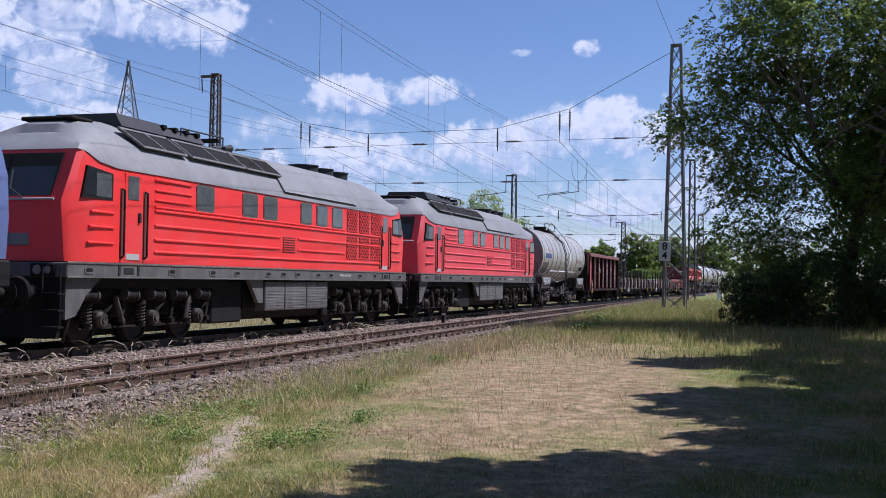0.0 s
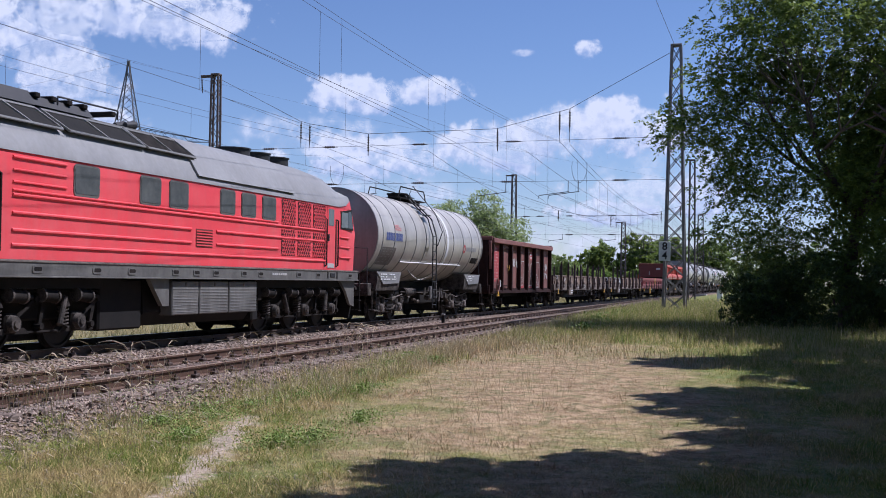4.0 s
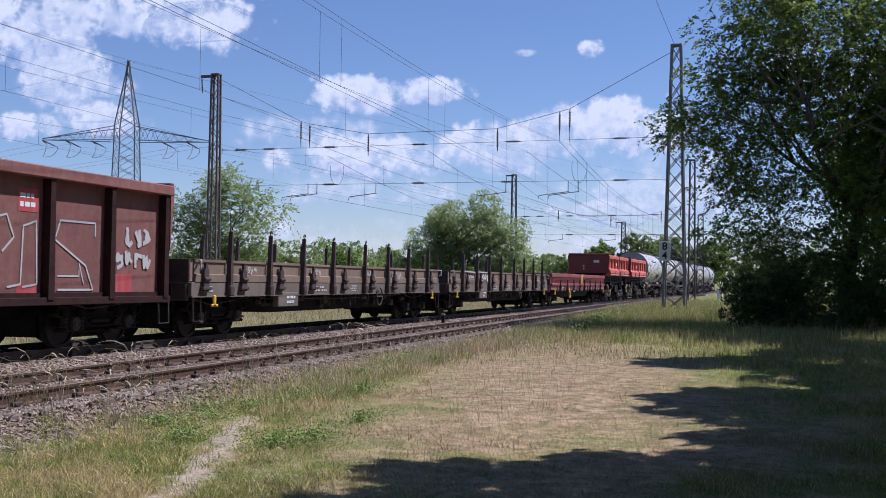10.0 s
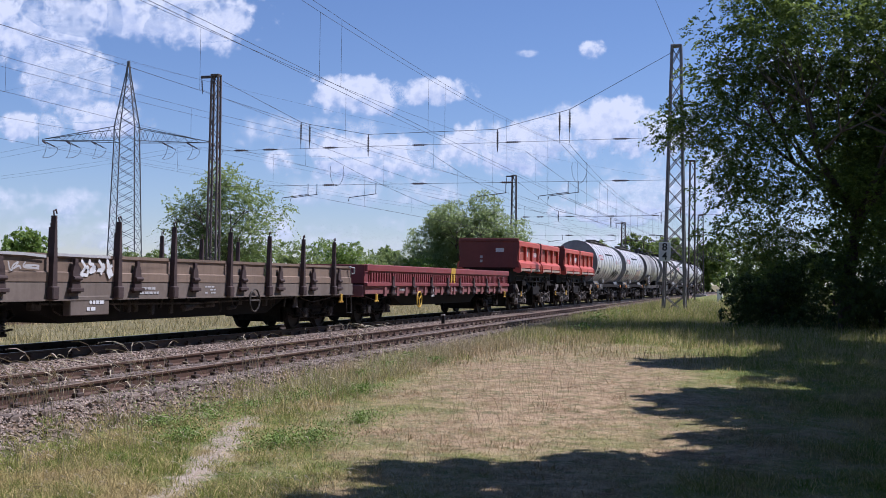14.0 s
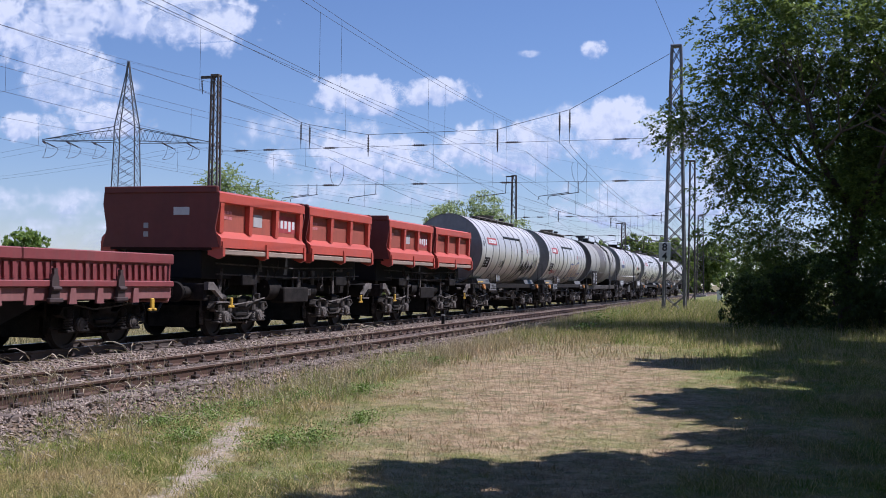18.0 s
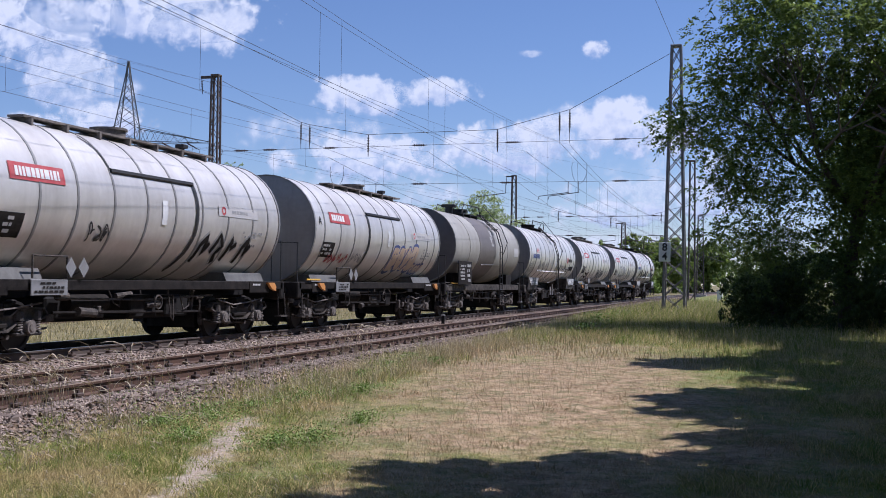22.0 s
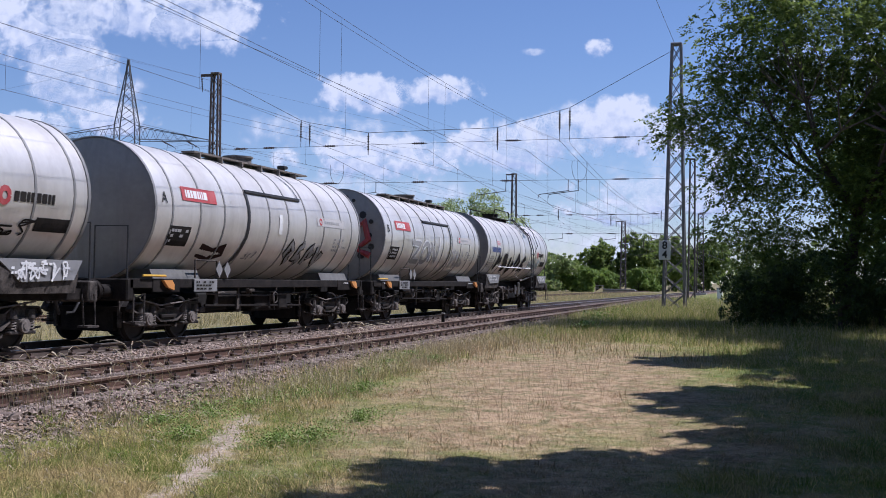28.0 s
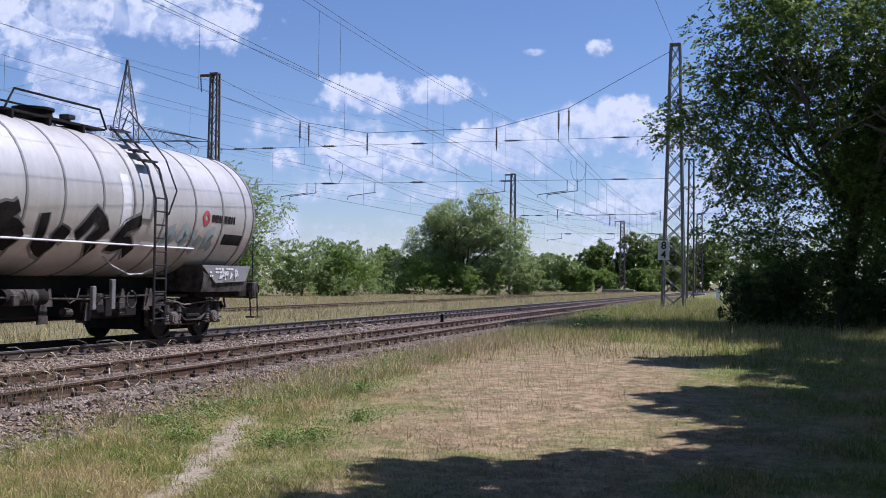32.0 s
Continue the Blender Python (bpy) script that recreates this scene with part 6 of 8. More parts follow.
            part("lens", MB().cyl((x - .1, s * (HL + .05), 1.46), (x - .1, s * (HL + .065), 1.46), .085, 14).cyl((x + .12, s * (HL + .05), 1.46), (x + .12, s * (HL + .065), 1.46), .07, 14), BRIGHT, h)
        buffers(t, s * (HL + .02), s, .30)
        # rail guard and corner steps
        part("rail_guard", MB().prism([(1.40, 1.33), (-1.40, 1.33), (-1.25, .22), (1.25, .22)], "y", min(s * (HL - .15), s * (HL - .05)), max(s * (HL - .15), s * (HL - .05))), DARK, t)
        part("corner_bracket", MB().prism([(s * (HL - .1), 1.34), (s * (HL - 1.25), 1.34), (s * (HL - .75), 1.0), (s * (HL - .42), .62), (s * (HL - .1), .56)], "x", 1.32, 1.40), SILL_GREY, t)
        lad = part("step_ladder", MB().tube([(1.47, s * (HL + .16), 1.5), (1.47, s * (HL + .16), .38)], .02, 5).tube([(1.1, s * (HL + .16), 1.5), (1.1, s * (HL + .16), .38)], .02, 5), UNDER, t)
        for z in (.42, .72, 1.02):
            part("step", MB().box(1.08, 1.5, s * (HL + .16) - .09, s * (HL + .16) + .09, z, z + .03), UNDER, lad)
    # engine-room grilles near the rear: perforated panels
    for k, (y0, y1) in enumerate(((4.1, 4.95), (5.12, 5.97), (6.14, 6.99))):
        for z0, z1 in ((2.74, 3.38), (1.95, 2.62)):
            g = part("air_grille", MB().box(1.474, 1.482, y0, y1, z0, z1), MESHBACK, t)
            bars = MB()
            n = 6
            for i in range(-n, n):
                a = y0 + (y1 - y0) * i / n
                for sg in (1, -1):
                    pts = []
                    for st in range(13):
                        f = st / 12
                        yv = a + (z1 - z0) * f * .8 if sg > 0 else a + (y1 - y0) - (z1 - z0) * f * .8
                        if y0 <= yv <= y1:
                            pts.append((yv, z0 + (z1 - z0) * f))
                    if len(pts) > 1:
                        (ya, za), (yb, zb) = pts[0], pts[-1]
                        bars.prism([(ya - .017, za), (ya + .017, za), (yb + .017, zb), (yb - .017, zb)], "x", 1.483, 1.493)
            tagged(part("mesh_panel", bars, red, g), kind="stuff")
    g = part("air_grille", MB().box(1.474, 1.482, -.34, .42, 2.02, 2.42), RED_SHADE, t)
    for i in range(6):
        part("louvre", MB().box(1.482, 1.495, -.32, .40, 2.05 + i * .062, 2.075 + i * .062), red, g)
    # sloped roof glazing and grilles on the flank of the roof
    def flank(y0, y1, slant, n, m_, name, f0=.40, f1=.86):
        o = MB()
        def at(y, f):
            x = 1.455 - .52 * f
            z = 3.62 + .78 * f ** .82
            return (x + .02, y, z + .015)
        o.add([at(y0 + slant, f0), at(y1 + slant, f0), at(y1, f1), at(y0, f1), *[(q[0] - .03, q[1], q[2] - .03) for q in (at(y0 + slant, f0), at(y1 + slant, f0), at(y1, f1), at(y0, f1))]],
              [(0, 1, 2, 3), (4, 7, 6, 5), (0, 4, 5, 1), (2, 6, 7, 3), (1, 5, 6, 2), (0, 3, 7, 4)])
        p_ = part(name, o, m_, t)
        for k in range(n + 1):
            y = y0 + (y1 - y0) * k / n
            part("glazing_bar", MB().cyl(at(y + slant, f0), at(y, f1), .03, 5), ROOF_GREY, p_)
        part("glazing_bar", MB().cyl(at(y0 + slant, f0), at(y1 + slant, f0), .03, 5), ROOF_GREY, p_)
        part("glazing_bar", MB().cyl(at(y0, f1), at(y1, f1), .03, 5), ROOF_GREY, p_)
        return p_
    flank(-7.3, -5.5, .55, 2, DARK, "roof_grille")
    flank(-5.3, -2.7, .55, 2, DARK, "roof_grille")
    flank(-2.6, -.6, .55, 2, UNDER, "roof_grille")
    # roof gear
    part("fan_housing", MB().prism([(-.85, 4.42), (.85, 4.42), (.7, 4.68), (-.7, 4.68)], "y", -6.9, -5.2), BLACK, t)
    part("roof_silencer", MB().prism([(-.75, 4.45), (.75, 4.45), (.6, 4.64), (-.6, 4.64)], "y", -5.1, -3.2), BLACK, t)
    for y in (-4.9, -4.4, -3.9, -3.4, -2.4):
        part("roof_lamella", MB().box(-.7, .7, y - .08, y + .08, 4.60, 4.70, .02), UNDER, t)
    part("roof_walkway", MB().box(-.3, .3, -3.1, 5.2, 4.50, 4.54, .01), SILL_GREY, t)
    part("horn", MB().cyl((.2, -1.2, 4.60), (.2, -.85, 4.64), .06, 10, .10).cyl((-.05, -1.2, 4.60), (-.05, -.85, 4.64), .06, 10, .10), BLACK, t)
    for y in (4.2, 5.4, 6.6):
        part("roof_fan", MB().cyl((0, y, 4.40), (0, y, 4.68), .46, 24).cyl((0, y, 4.68), (0, y, 4.71), .49, 24), BLACK, t, "round black roof fan")
    part("roof_hood", MB().loft([[(x_ * 1.012 + .012, y_, z_ + .018) for x_, z_ in ((1.455, 3.56), (1.19, 3.99), (.95, 4.29), (.66, 4.44), (.3, 4.50))] + [(.3, y_, 4.40), (1.1, y_, 3.7)] for y_ in (-.25, 2.0, 4.9)]), ROOF_GREY, t)
    part("roof_hatch", MB().box(-.6, .6, -8.2, -7.5, 4.38, 4.46, .03), UNDER, t)
    part("roof_rail", MB().tube([(.9, -4.6, 4.50), (.9, -4.6, 4.66), (.9, -2.6, 4.68), (.9, -2.6, 4.50)], .02, 5), BLACK, t)
    # fuel tank and battery boxes
    part("fuel_tank", MB().prism([(-1.1, 1.30), (1.1, 1.30), (1.15, .62), (.95, .34), (-.95, .34), (-1.15, .62)], "y", -1.9, 3.1), DARK, t)
    for k, (y0, y1) in enumerate(((-1.2, -.05), (.0, 1.35), (1.40, 2.85))):
        b = part("battery_box", MB().box(1.05, 1.42, y0, y1, .55, 1.28, .02), SILL_GREY, t, "grey ribbed equipment box")
        for z in (.60, .67, .74, .81, .88, .95, 1.02, 1.09):
            part("box_rib", MB().prism([(1.418, z), (1.426, z + .012), (1.418, z + .03)], "y", y0 + .04, y1 - .04), SILL_GREY, b)
        part("box_latch", MB().box(1.42, 1.44, (y0 + y1) / 2 - .03, (y0 + y1) / 2 + .03, 1.17, 1.25, .006), BOGIE_PALE, b)
    for a, b in ((-3.5, -1.95), (3.15, 3.5)):
        part("equipment_case", MB().box(-1.15, 1.15, a, b, .30, 1.3, .04), DARK, t)
    part("frame_gusset", MB().prism([(-2.1, 1.33), (-1.3, 1.33), (-1.3, .75), (-1.55, .75)], "x", 1.30, 1.40), SILL_GREY, t)
    for s in (-1, 1):
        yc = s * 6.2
        # Solid dark boxes added inside the bogie where only shade would show.
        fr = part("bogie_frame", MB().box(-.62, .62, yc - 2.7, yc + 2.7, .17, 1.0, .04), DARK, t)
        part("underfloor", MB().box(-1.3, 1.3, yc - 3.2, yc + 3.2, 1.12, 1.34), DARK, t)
        part("inner_shade_box", MB().box(-1.0, 1.0, yc - 2.6, yc + 2.6, .55, 1.2, .04), DARK, fr)
        for e in (-1, 1):
            part("side_frame", MB().prism([(yc - 2.75, .90), (yc - 2.5, 1.08), (yc + 2.5, 1.08), (yc + 2.75, .90), (yc + 2.3, .82), (yc - 2.3, .82)], "x", e * 1.08 - .06, e * 1.08 + .06).box(e * 1.1 - .09, e * 1.1 + .09, yc - 2.6, yc + 2.6, 1.06, 1.10, .01), UNDER, fr)
            for a in (-1.9, 0, 1.9):
                ab = part("axle_box", MB().box(e * 1.08 - .13, e * 1.08 + .15, yc + a - .17, yc + a + .17, .36, .70, .04).prism([(yc + a - .52, .34), (yc + a + .52, .34), (yc + a + .40, .44), (yc + a - .40, .44)], "x", e * 1.12 - .07, e * 1.12 + .07), UNDER, fr)
                part("axle_cover", MB().cyl((e * 1.22, yc + a, .525), (e * 1.32, yc + a, .525), .155, 14, .13).cyl((e * 1.32, yc + a, .525), (e * 1.345, yc + a, .525), .07, 10), BOGIE, ab)
                for q in (-.38,):
                    sp = part("spring", coil(e * 1.17, yc + a + q, .42, .80, .095, 6), BOGIE, fr)
                    part("spring_cap", MB().cyl((e * 1.17, yc + a + q, .80), (e * 1.17, yc + a + q, .90), .13, 10, .10), UNDER, sp)
                part("guide_link", MB().prism([(yc + a + .16, .62), (yc + a + .22, .70), (yc + a + .62, .98), (yc + a + .66, .90)], "x", e * 1.20 - .03, e * 1.20 + .03).cyl((e * 1.16, yc + a + .63, .94), (e * 1.27, yc + a + .63, .94), .06, 10), UNDER, fr)
            for a in (-2.35, -.95, .05, .95, 2.0):
                bc = part("brake_cylinder", MB().cyl((e * 1.26, yc + a - .20, 1.01), (e * 1.26, yc + a + .20, .98), .115, 14).cyl((e * 1.26, yc + a + .20, .98), (e * 1.26, yc + a + .44, .97), .04, 8), UNDER, fr)
                for q in (-.215, .19):
                    part("cylinder_cap", MB().cyl((e * 1.26, yc + a + q - .025, .996 - .07 * q), (e * 1.26, yc + a + q + .025, .994 - .07 * q), .13, 14), BOGIE, bc)
            for a in (-1.0, .9, 2.45):
                part("brake_lever", MB().prism([(yc + a - .06, 1.0), (yc + a + .06, 1.0), (yc + a - .12, .38), (yc + a - .20, .38)], "x", e * 1.2 - .025, e * 1.2 + .025).cyl((e * 1.12, yc + a - .14, .46), (e * 1.28, yc + a - .14, .46), .06, 10), UNDER, fr)
                part("brake_shoe", MB().box(e * .76 - .05, e * .76 + .05, yc + a - .50, yc + a - .42, .30, .72, .02), BOGIE, fr)
            for q in (-1, 1):
                part("damper", MB().cyl((e * 1.30, yc + q * 1.25, .48), (e * 1.26, yc + q * 1.45, .98), .055, 10), BOGIE, fr)
            part("air_pipe", MB().tube([(e * 1.18, yc - 2.6, 1.14), (e * 1.24, yc - 1.2, 1.16), (e * 1.22, yc + .4, 1.13), (e * 1.24, yc + 2.6, 1.16)], .02, 5), BOGIE_PALE, fr)
            part("sand_box", MB().box(e * 1.12 - .14, e * 1.12 + .14, yc - 2.98, yc - 2.72, .80, 1.22, .03), UNDER, fr)
            part("sand_pipe", MB().tube([(e * 1.15, yc - 2.7, .95), (e * 1.1, yc - 2.75, .5), (e * .85, yc - 2.55, .12)], .03, 6), BOGIE, fr)
            part("brake_rod", MB().tube([(e * 1.14, yc - 2.5, .36), (e * 1.14, yc + 2.5, .36)], .025, 5), UNDER, fr)
        for a in (-1.9, 0, 1.9):
            wheelset(t, yc + a, .525)
    return t


locomotive("bright red diesel locomotive with grey roof and ribbed sides", 27.64, RED, True)
locomotive("sun-faded red diesel locomotive coupled behind the first", 48.46, RED_PINK, False)

# tail of the blue locomotive that leads
lead = vehicle("locomotive", "blue grey locomotive at the head of the train", 8.25, "diesel locomotives of the train", "locomotive")
part("body", MB().prism([(-1.42, 1.62), (1.42, 1.62), (1.46, 2.3), (1.42, 3.0), (1.2, 3.75), (.6, 4.1), (-.6, 4.1), (-1.2, 3.75), (-1.42, 3.0), (-1.46, 2.3)], "y", -7.9, 8.2), BLUELOCO, lead)
part("frame", MB().box(-1.45, 1.45, -8.1, 8.3, 1.15, 1.6, .03), DARK, lead)
buffers(lead, 8.3, 1, .28)
buffers(lead, -8.12, -1, .28)
for y in (-5.2, 5.2):
    bogie(lead, y)
# ---- tank wagons ----
def tank_shell(t, half, r, zc, paint, endpaint, seams, seam_mat):
    n = 40
    ring = lambda y, rr: [(rr * math.sin(a), y, zc + rr * math.cos(a)) for a in np.linspace(0, 6.2832, n, endpoint=False)]
    sh = part("tank_shell", MB().loft([ring(-half, r), ring(-half * .5, r), ring(0, r), ring(half * .5, r), ring(half, r)], True, False), paint, t)
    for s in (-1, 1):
        # End colour holds the shade of the end face besides its streaks.
        part("tank_end", MB().loft([ring(s * half, r), ring(s * (half + .02), r * .985), ring(s * (half + .05), r * .86), ring(s * (half + .085), r * .6), ring(s * (half + .10), r * .25)]), endpaint, t, "dished soiled tank end, darkened for shade")
        part("rim", MB().ring((0, zc), s * half - .04, s * half + .04, r - .01, r + .018, n), seam_mat, t)
    for y in seams:
        part("seam_band", MB().ring((0, zc), y - .03, y + .03, r - .01, r + .012, n), seam_mat, t)
    return sh


def top_gear(t, y0, y1, ztop, full, steel):
    w = part("walkway", MB().box(-.55, -.2, y0, y1, ztop + .02, ztop + .06).box(.2, .55, y0, y1, ztop + .02, ztop + .06), steel, t)
    for y in np.arange(y0 + .2, y1, 1.1):
        part("walkway_bracket", MB().box(-.6, .6, y - .03, y + .03, ztop - .12, ztop + .03), steel, w)
    if full:
        part("handrail", MB().tube([(.58, y0, ztop + .05), (.58, y0 + .25, ztop + .42), (.58, y1 - .25, ztop + .42), (.58, y1, ztop + .05)], .022, 6), steel, w)
        part("handrail", MB().tube([(-.58, y0, ztop + .05), (-.58, y0 + .25, ztop + .42), (-.58, y1 - .25, ztop + .42), (-.58, y1, ztop + .05)], .022, 6), steel, w)
    part("dome", MB().cyl((0, (y0 + y1) / 2, ztop - .1), (0, (y0 + y1) / 2, ztop + .22), .36, 20).cyl((0, (y0 + y1) / 2, ztop + .22), (0, (y0 + y1) / 2, ztop + .27), .40, 20), steel, t)
    part("vent_valve", MB().cyl((0, y1 - .5, ztop), (0, y1 - .5, ztop + .25), .07, 10).box(-.12, .12, y1 - .62, y1 - .38, ztop + .2, ztop + .3, .02), BLACK, t)


def side_ladder(t, y, ztop, r, zc, steel):
    path = [(r + .22, .38), (r + .22, 2.9), (r + .02, 3.55), (.62, ztop + .12)]
    lad = part("ladder", MB().tube([(x, y - .22, z) for x, z in path], .026, 6).tube([(x, y + .22, z) for x, z in path], .026, 6), steel, t)
    z = .5
    while z < 3.0:
        part("rung", MB().cyl((r + .22, y - .22, z), (r + .22, y + .22, z), .018, 6), steel, lad)
        z += .27
    for f in (.15, .4, .65, .9):
        a = Vector((r + .02, 0, 3.55)).lerp(Vector((.62, 0, ztop + .12)), f)
        part("tread", MB().box(a.x - .1, a.x + .1, y - .24, y + .24, a.z, a.z + .03), steel, lad)
    part("hoop_rail", MB().tube([(r + .25, y + .24, 2.6), (r + .42, y + .26, 3.1), (r + .15, y + .26, 3.75), (.75, y + .26, ztop + .5), (.58, y + .26, ztop + .1)], .018, 6), steel, lad)


def long_tank(label, u, half, paint, endpaint, marks, ladder_y, stripe=None, bogies=4.1):
    """Frameless tank wagon on saddles, with ladder, top walkway and side pipe."""
    t = vehicle("tank_wagon", label, u, "tank wagons", "tank wagon")
    r, zc = 1.475, 2.79
    seams = [half * q for q in (-.92, -.74, -.565, -.385, -.21, -.015, .155, .34, .55, .75, .93)]
    tank_shell(t, half, r, zc, paint, endpaint, seams, SEAM)
    top_gear(t, -1.9, 1.3, zc + r, True, UNDER)
    side_ladder(t, ladder_y, zc + r, r, zc, BLACK)
    part("side_pipe", MB().tube([(r * .82 + .07, -3.7, 1.97), (r * .82 + .07, 3.7, 1.97)], .022, 6), WHITE, t, "white pipe along the tank side")
    part("hose", MB().tube([(r * .6 + .1, ladder_y - 1.1, 1.80), (r * .6 + .2, ladder_y - .8, 1.55), (r * .62 + .25, ladder_y - .3, 1.38), (r * .62 + .3, ladder_y + .15, 1.40), (r + .2, ladder_y + .2, 1.6)], .022, 6), PALE, t)
    if stripe is not None:
        part("pale_band", MB().ring((0, zc), stripe - .13, stripe + .13, r - .005, r + .014, 40), WHITE, t, "white painted band")
    for s in (-1, 1):
        sd = part("saddle", MB().prism([(-1.35, 1.02), (1.35, 1.02), (1.42, 1.36), (1.38, 1.62), (-1.38, 1.62), (-1.42, 1.36)], "y", s * 5.1 - 1.15, s * 5.1 + 1.05), BOGIE, t)
        part("saddle_plate", MB().prism([(s * 5.1 - 1.25, 1.62), (s * 5.1 + 1.15, 1.62), (s * 5.1 + .9, 1.26), (s * 5.1 - .6, 1.22)], "x", 1.39, 1.43), ROOF_GREY, sd, "pale grey saddle plate")
        part("plate_marking", rows_of_bars(MB(), on_plane(1.435), s * 5.1 - .9, s * 5.1 + .6, 1.34, 1.58, 3, 3 + s), WHITE, sd)
        part("headstock", MB().box(-1.35, 1.35, min(s * 6.6, s * 6.9), max(s * 6.6, s * 6.9), .85, 1.25, .03), BOGIE, t)
        part("end_sill", MB().box(-1.2, -1.0, min(s * 4, s * 6.7), max(s * 4, s * 6.7), .9, 1.1).box(1.0, 1.2, min(s * 4, s * 6.7), max(s * 4, s * 6.7), .9, 1.1), UNDER, t)
        buffers(t, s * 6.88, s)
        part("end_handrail", MB().tube([(1.25, s * 6.75, 1.2), (1.25, s * 6.75, 2.35), (.3, s * 6.75, 2.35), (.3, s * 6.75, 1.2)], .02, 6), BLACK, t)
        part("end_step", MB().tube([(1.4, s * 6.7, 1.0), (1.42, s * 6.72, .40), (1.42, s * 6.35, .40), (1.4, s * 6.3, 1.0)], .018, 5).box(1.28, 1.5, min(s * 6.35, s * 6.72), max(s * 6.35, s * 6.72), .38, .42), BOGIE, t)
        bogie(t, s * bogies)
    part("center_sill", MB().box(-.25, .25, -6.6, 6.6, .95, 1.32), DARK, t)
    # Both boxes fill the shaded space under the tank; the tube is a rod.
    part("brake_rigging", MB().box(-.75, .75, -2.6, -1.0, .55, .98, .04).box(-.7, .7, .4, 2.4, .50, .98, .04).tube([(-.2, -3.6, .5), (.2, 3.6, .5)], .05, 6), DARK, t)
    part("outlet_valve", MB().cyl((0, 0, 1.35), (0, 0, .85), .16, 12).cyl((-1.2, .2, .9), (1.2, .2, .9), .07, 10), UNDER, t)
    part("air_cylinder", MB().cyl((.95, -2.4, .95), (.95, -1.2, .95), .14, 14), UNDER, t)
    part("air_cylinder_band", MB().cyl((.95, -2.2, .95), (.95, -1.5, .95), .142, 14), BOGIE, t)
    part("hand_wheel", MB().tube([(1.3, 1.2 + .17 * math.cos(a), .88 + .17 * math.sin(a)) for a in np.linspace(0, 6.2832, 15)], .018, 6), BOGIE, t)
    part("equipment_post", MB().box(1.2, 1.27, .55, .68, .7, 1.28, .01).box(1.2, 1.27, -.1, .02, .7, 1.15, .01), BRIGHT, t)
    f = on_tank(r, zc)
    pipework(t, -2.9, 2.9, int(u), .95)
    marks(t, f)
    return t


def bubbles(t, f, y0, y1, z0, z1, n, fill, line, seed):
    """Sprayed rounded blocks, each with its outline."""
    g = random.Random(seed)
    cw = (y1 - y0) / n
    for i in range(n):
        c, hh = y0 + cw * (i + .5), (z1 - z0) * g.uniform(.82, 1.0)
        tilt = g.uniform(-.12, .12)
        zb = z0 + g.uniform(0, .06)
        ex = g.choice((1.3, 2.2, 4.0, 6.0))
        edge = []
        for a in np.linspace(0, 6.2832, 15):
            s_, k = math.sin(a), math.cos(a)
            rr = 1 / max(abs(s_) ** ex + abs(k) ** ex, 1e-3) ** (1 / ex)
            edge.append((c + cw * .5 * rr * k + tilt * s_ * rr, zb + hh * (.5 + .5 * rr * s_)))
        b = MB()
        for q in np.linspace(-.42, .42, 5):
            ribbon(b, f, [(c + cw * q - tilt * .8, zb + hh * (.06 + .25 * q * q)), (c + cw * q, zb + hh * .5), (c + cw * q + tilt * .8, zb + hh * (.94 - .25 * q * q))], cw * .24, .009)
        o = part("spray_block", b, fill, t)
        part("spray_outline", ribbon(MB(), f, edge, .085, .013), line, o)
        part("spray_stroke", ribbon(MB(), f, [(c + cw * g.uniform(-.3, .3), zb + hh * g.uniform(.2, .8)) for _ in range(4)], .04, .014), line, o)


def spray_signs(t, f, y0, z0, w, h, shapes, fill, line, broad=.2):
    """Broad angular sprayed strokes, each sign with a thin paler outline below it."""
    forms = ([(.05, .1), (.30, .95), (.42, .55), (.75, .75)], [(.0, .8), (.35, .95), (.2, .4), (.6, .1), (.8, .45)], [(.55, 1), (.1, .62), (.7, .5), (.25, .05)], [(.1, .9), (.16, .2), (.5, .0), (.66, .5), (.9, .35)], [(.0, .35), (.4, 1), (.8, .6), (.45, .3), (.7, .0)],
             [(.75, .95), (.3, .75), (.05, .2), (.5, .35), (.8, .05)], [(.1, .0), (.2, .6), (.6, .95), (.55, .3), (.85, .7)])
    for k, ids in enumerate(shapes):
        o = None
        for i in ids:
            pts = [(y0 + w * (k + .86 * a), z0 + h * (b + .05 * math.sin(3 * k))) for a, b in forms[i]]
            o2 = part("spray_outline", ribbon(MB(), f, pts, broad + .11, .008), line, o or t)
            part("spray_fill", ribbon(MB(), f, pts, broad, .022), fill, o2)


def marks_a(t, f):
    part("faded_lettering", rows_of_bars(MB(), f, -5.6, -3.7, 2.62, 2.92, 1, 5, .95, hgt=.85), LOGO_BLUE, t)
    part("faded_logo", rows_of_bars(MB(), f, -4.75, -4.1, 2.98, 3.18, 3, 6, .95), LOGO_PINK, t)
    part("data_panel", patch(MB(), f, -5.9, -4.5, 1.85, 2.42, 5), DARKTANK2, t)
    part("data_marking", rows_of_bars(MB(), f, -5.8, -4.6, 1.9, 2.4, 6, 9, .6, .011, .4), SEAM, t)
    part("round_logo", ribbon(MB(), f, [(3.7 + .13 * math.cos(a), 2.62 + .13 * math.sin(a)) for a in np.linspace(0, 6.28, 12)], .09), LOGO_RED, t)
    part("faded_lettering", rows_of_bars(MB(), f, 4.0, 5.8, 2.52, 2.72, 1, 12, .95, hgt=.8), GREYSPRAY, t)
    part("dark_panel", patch(MB(), f, 5.0, 6.1, 2.08, 2.30, 3), UNDER, t)


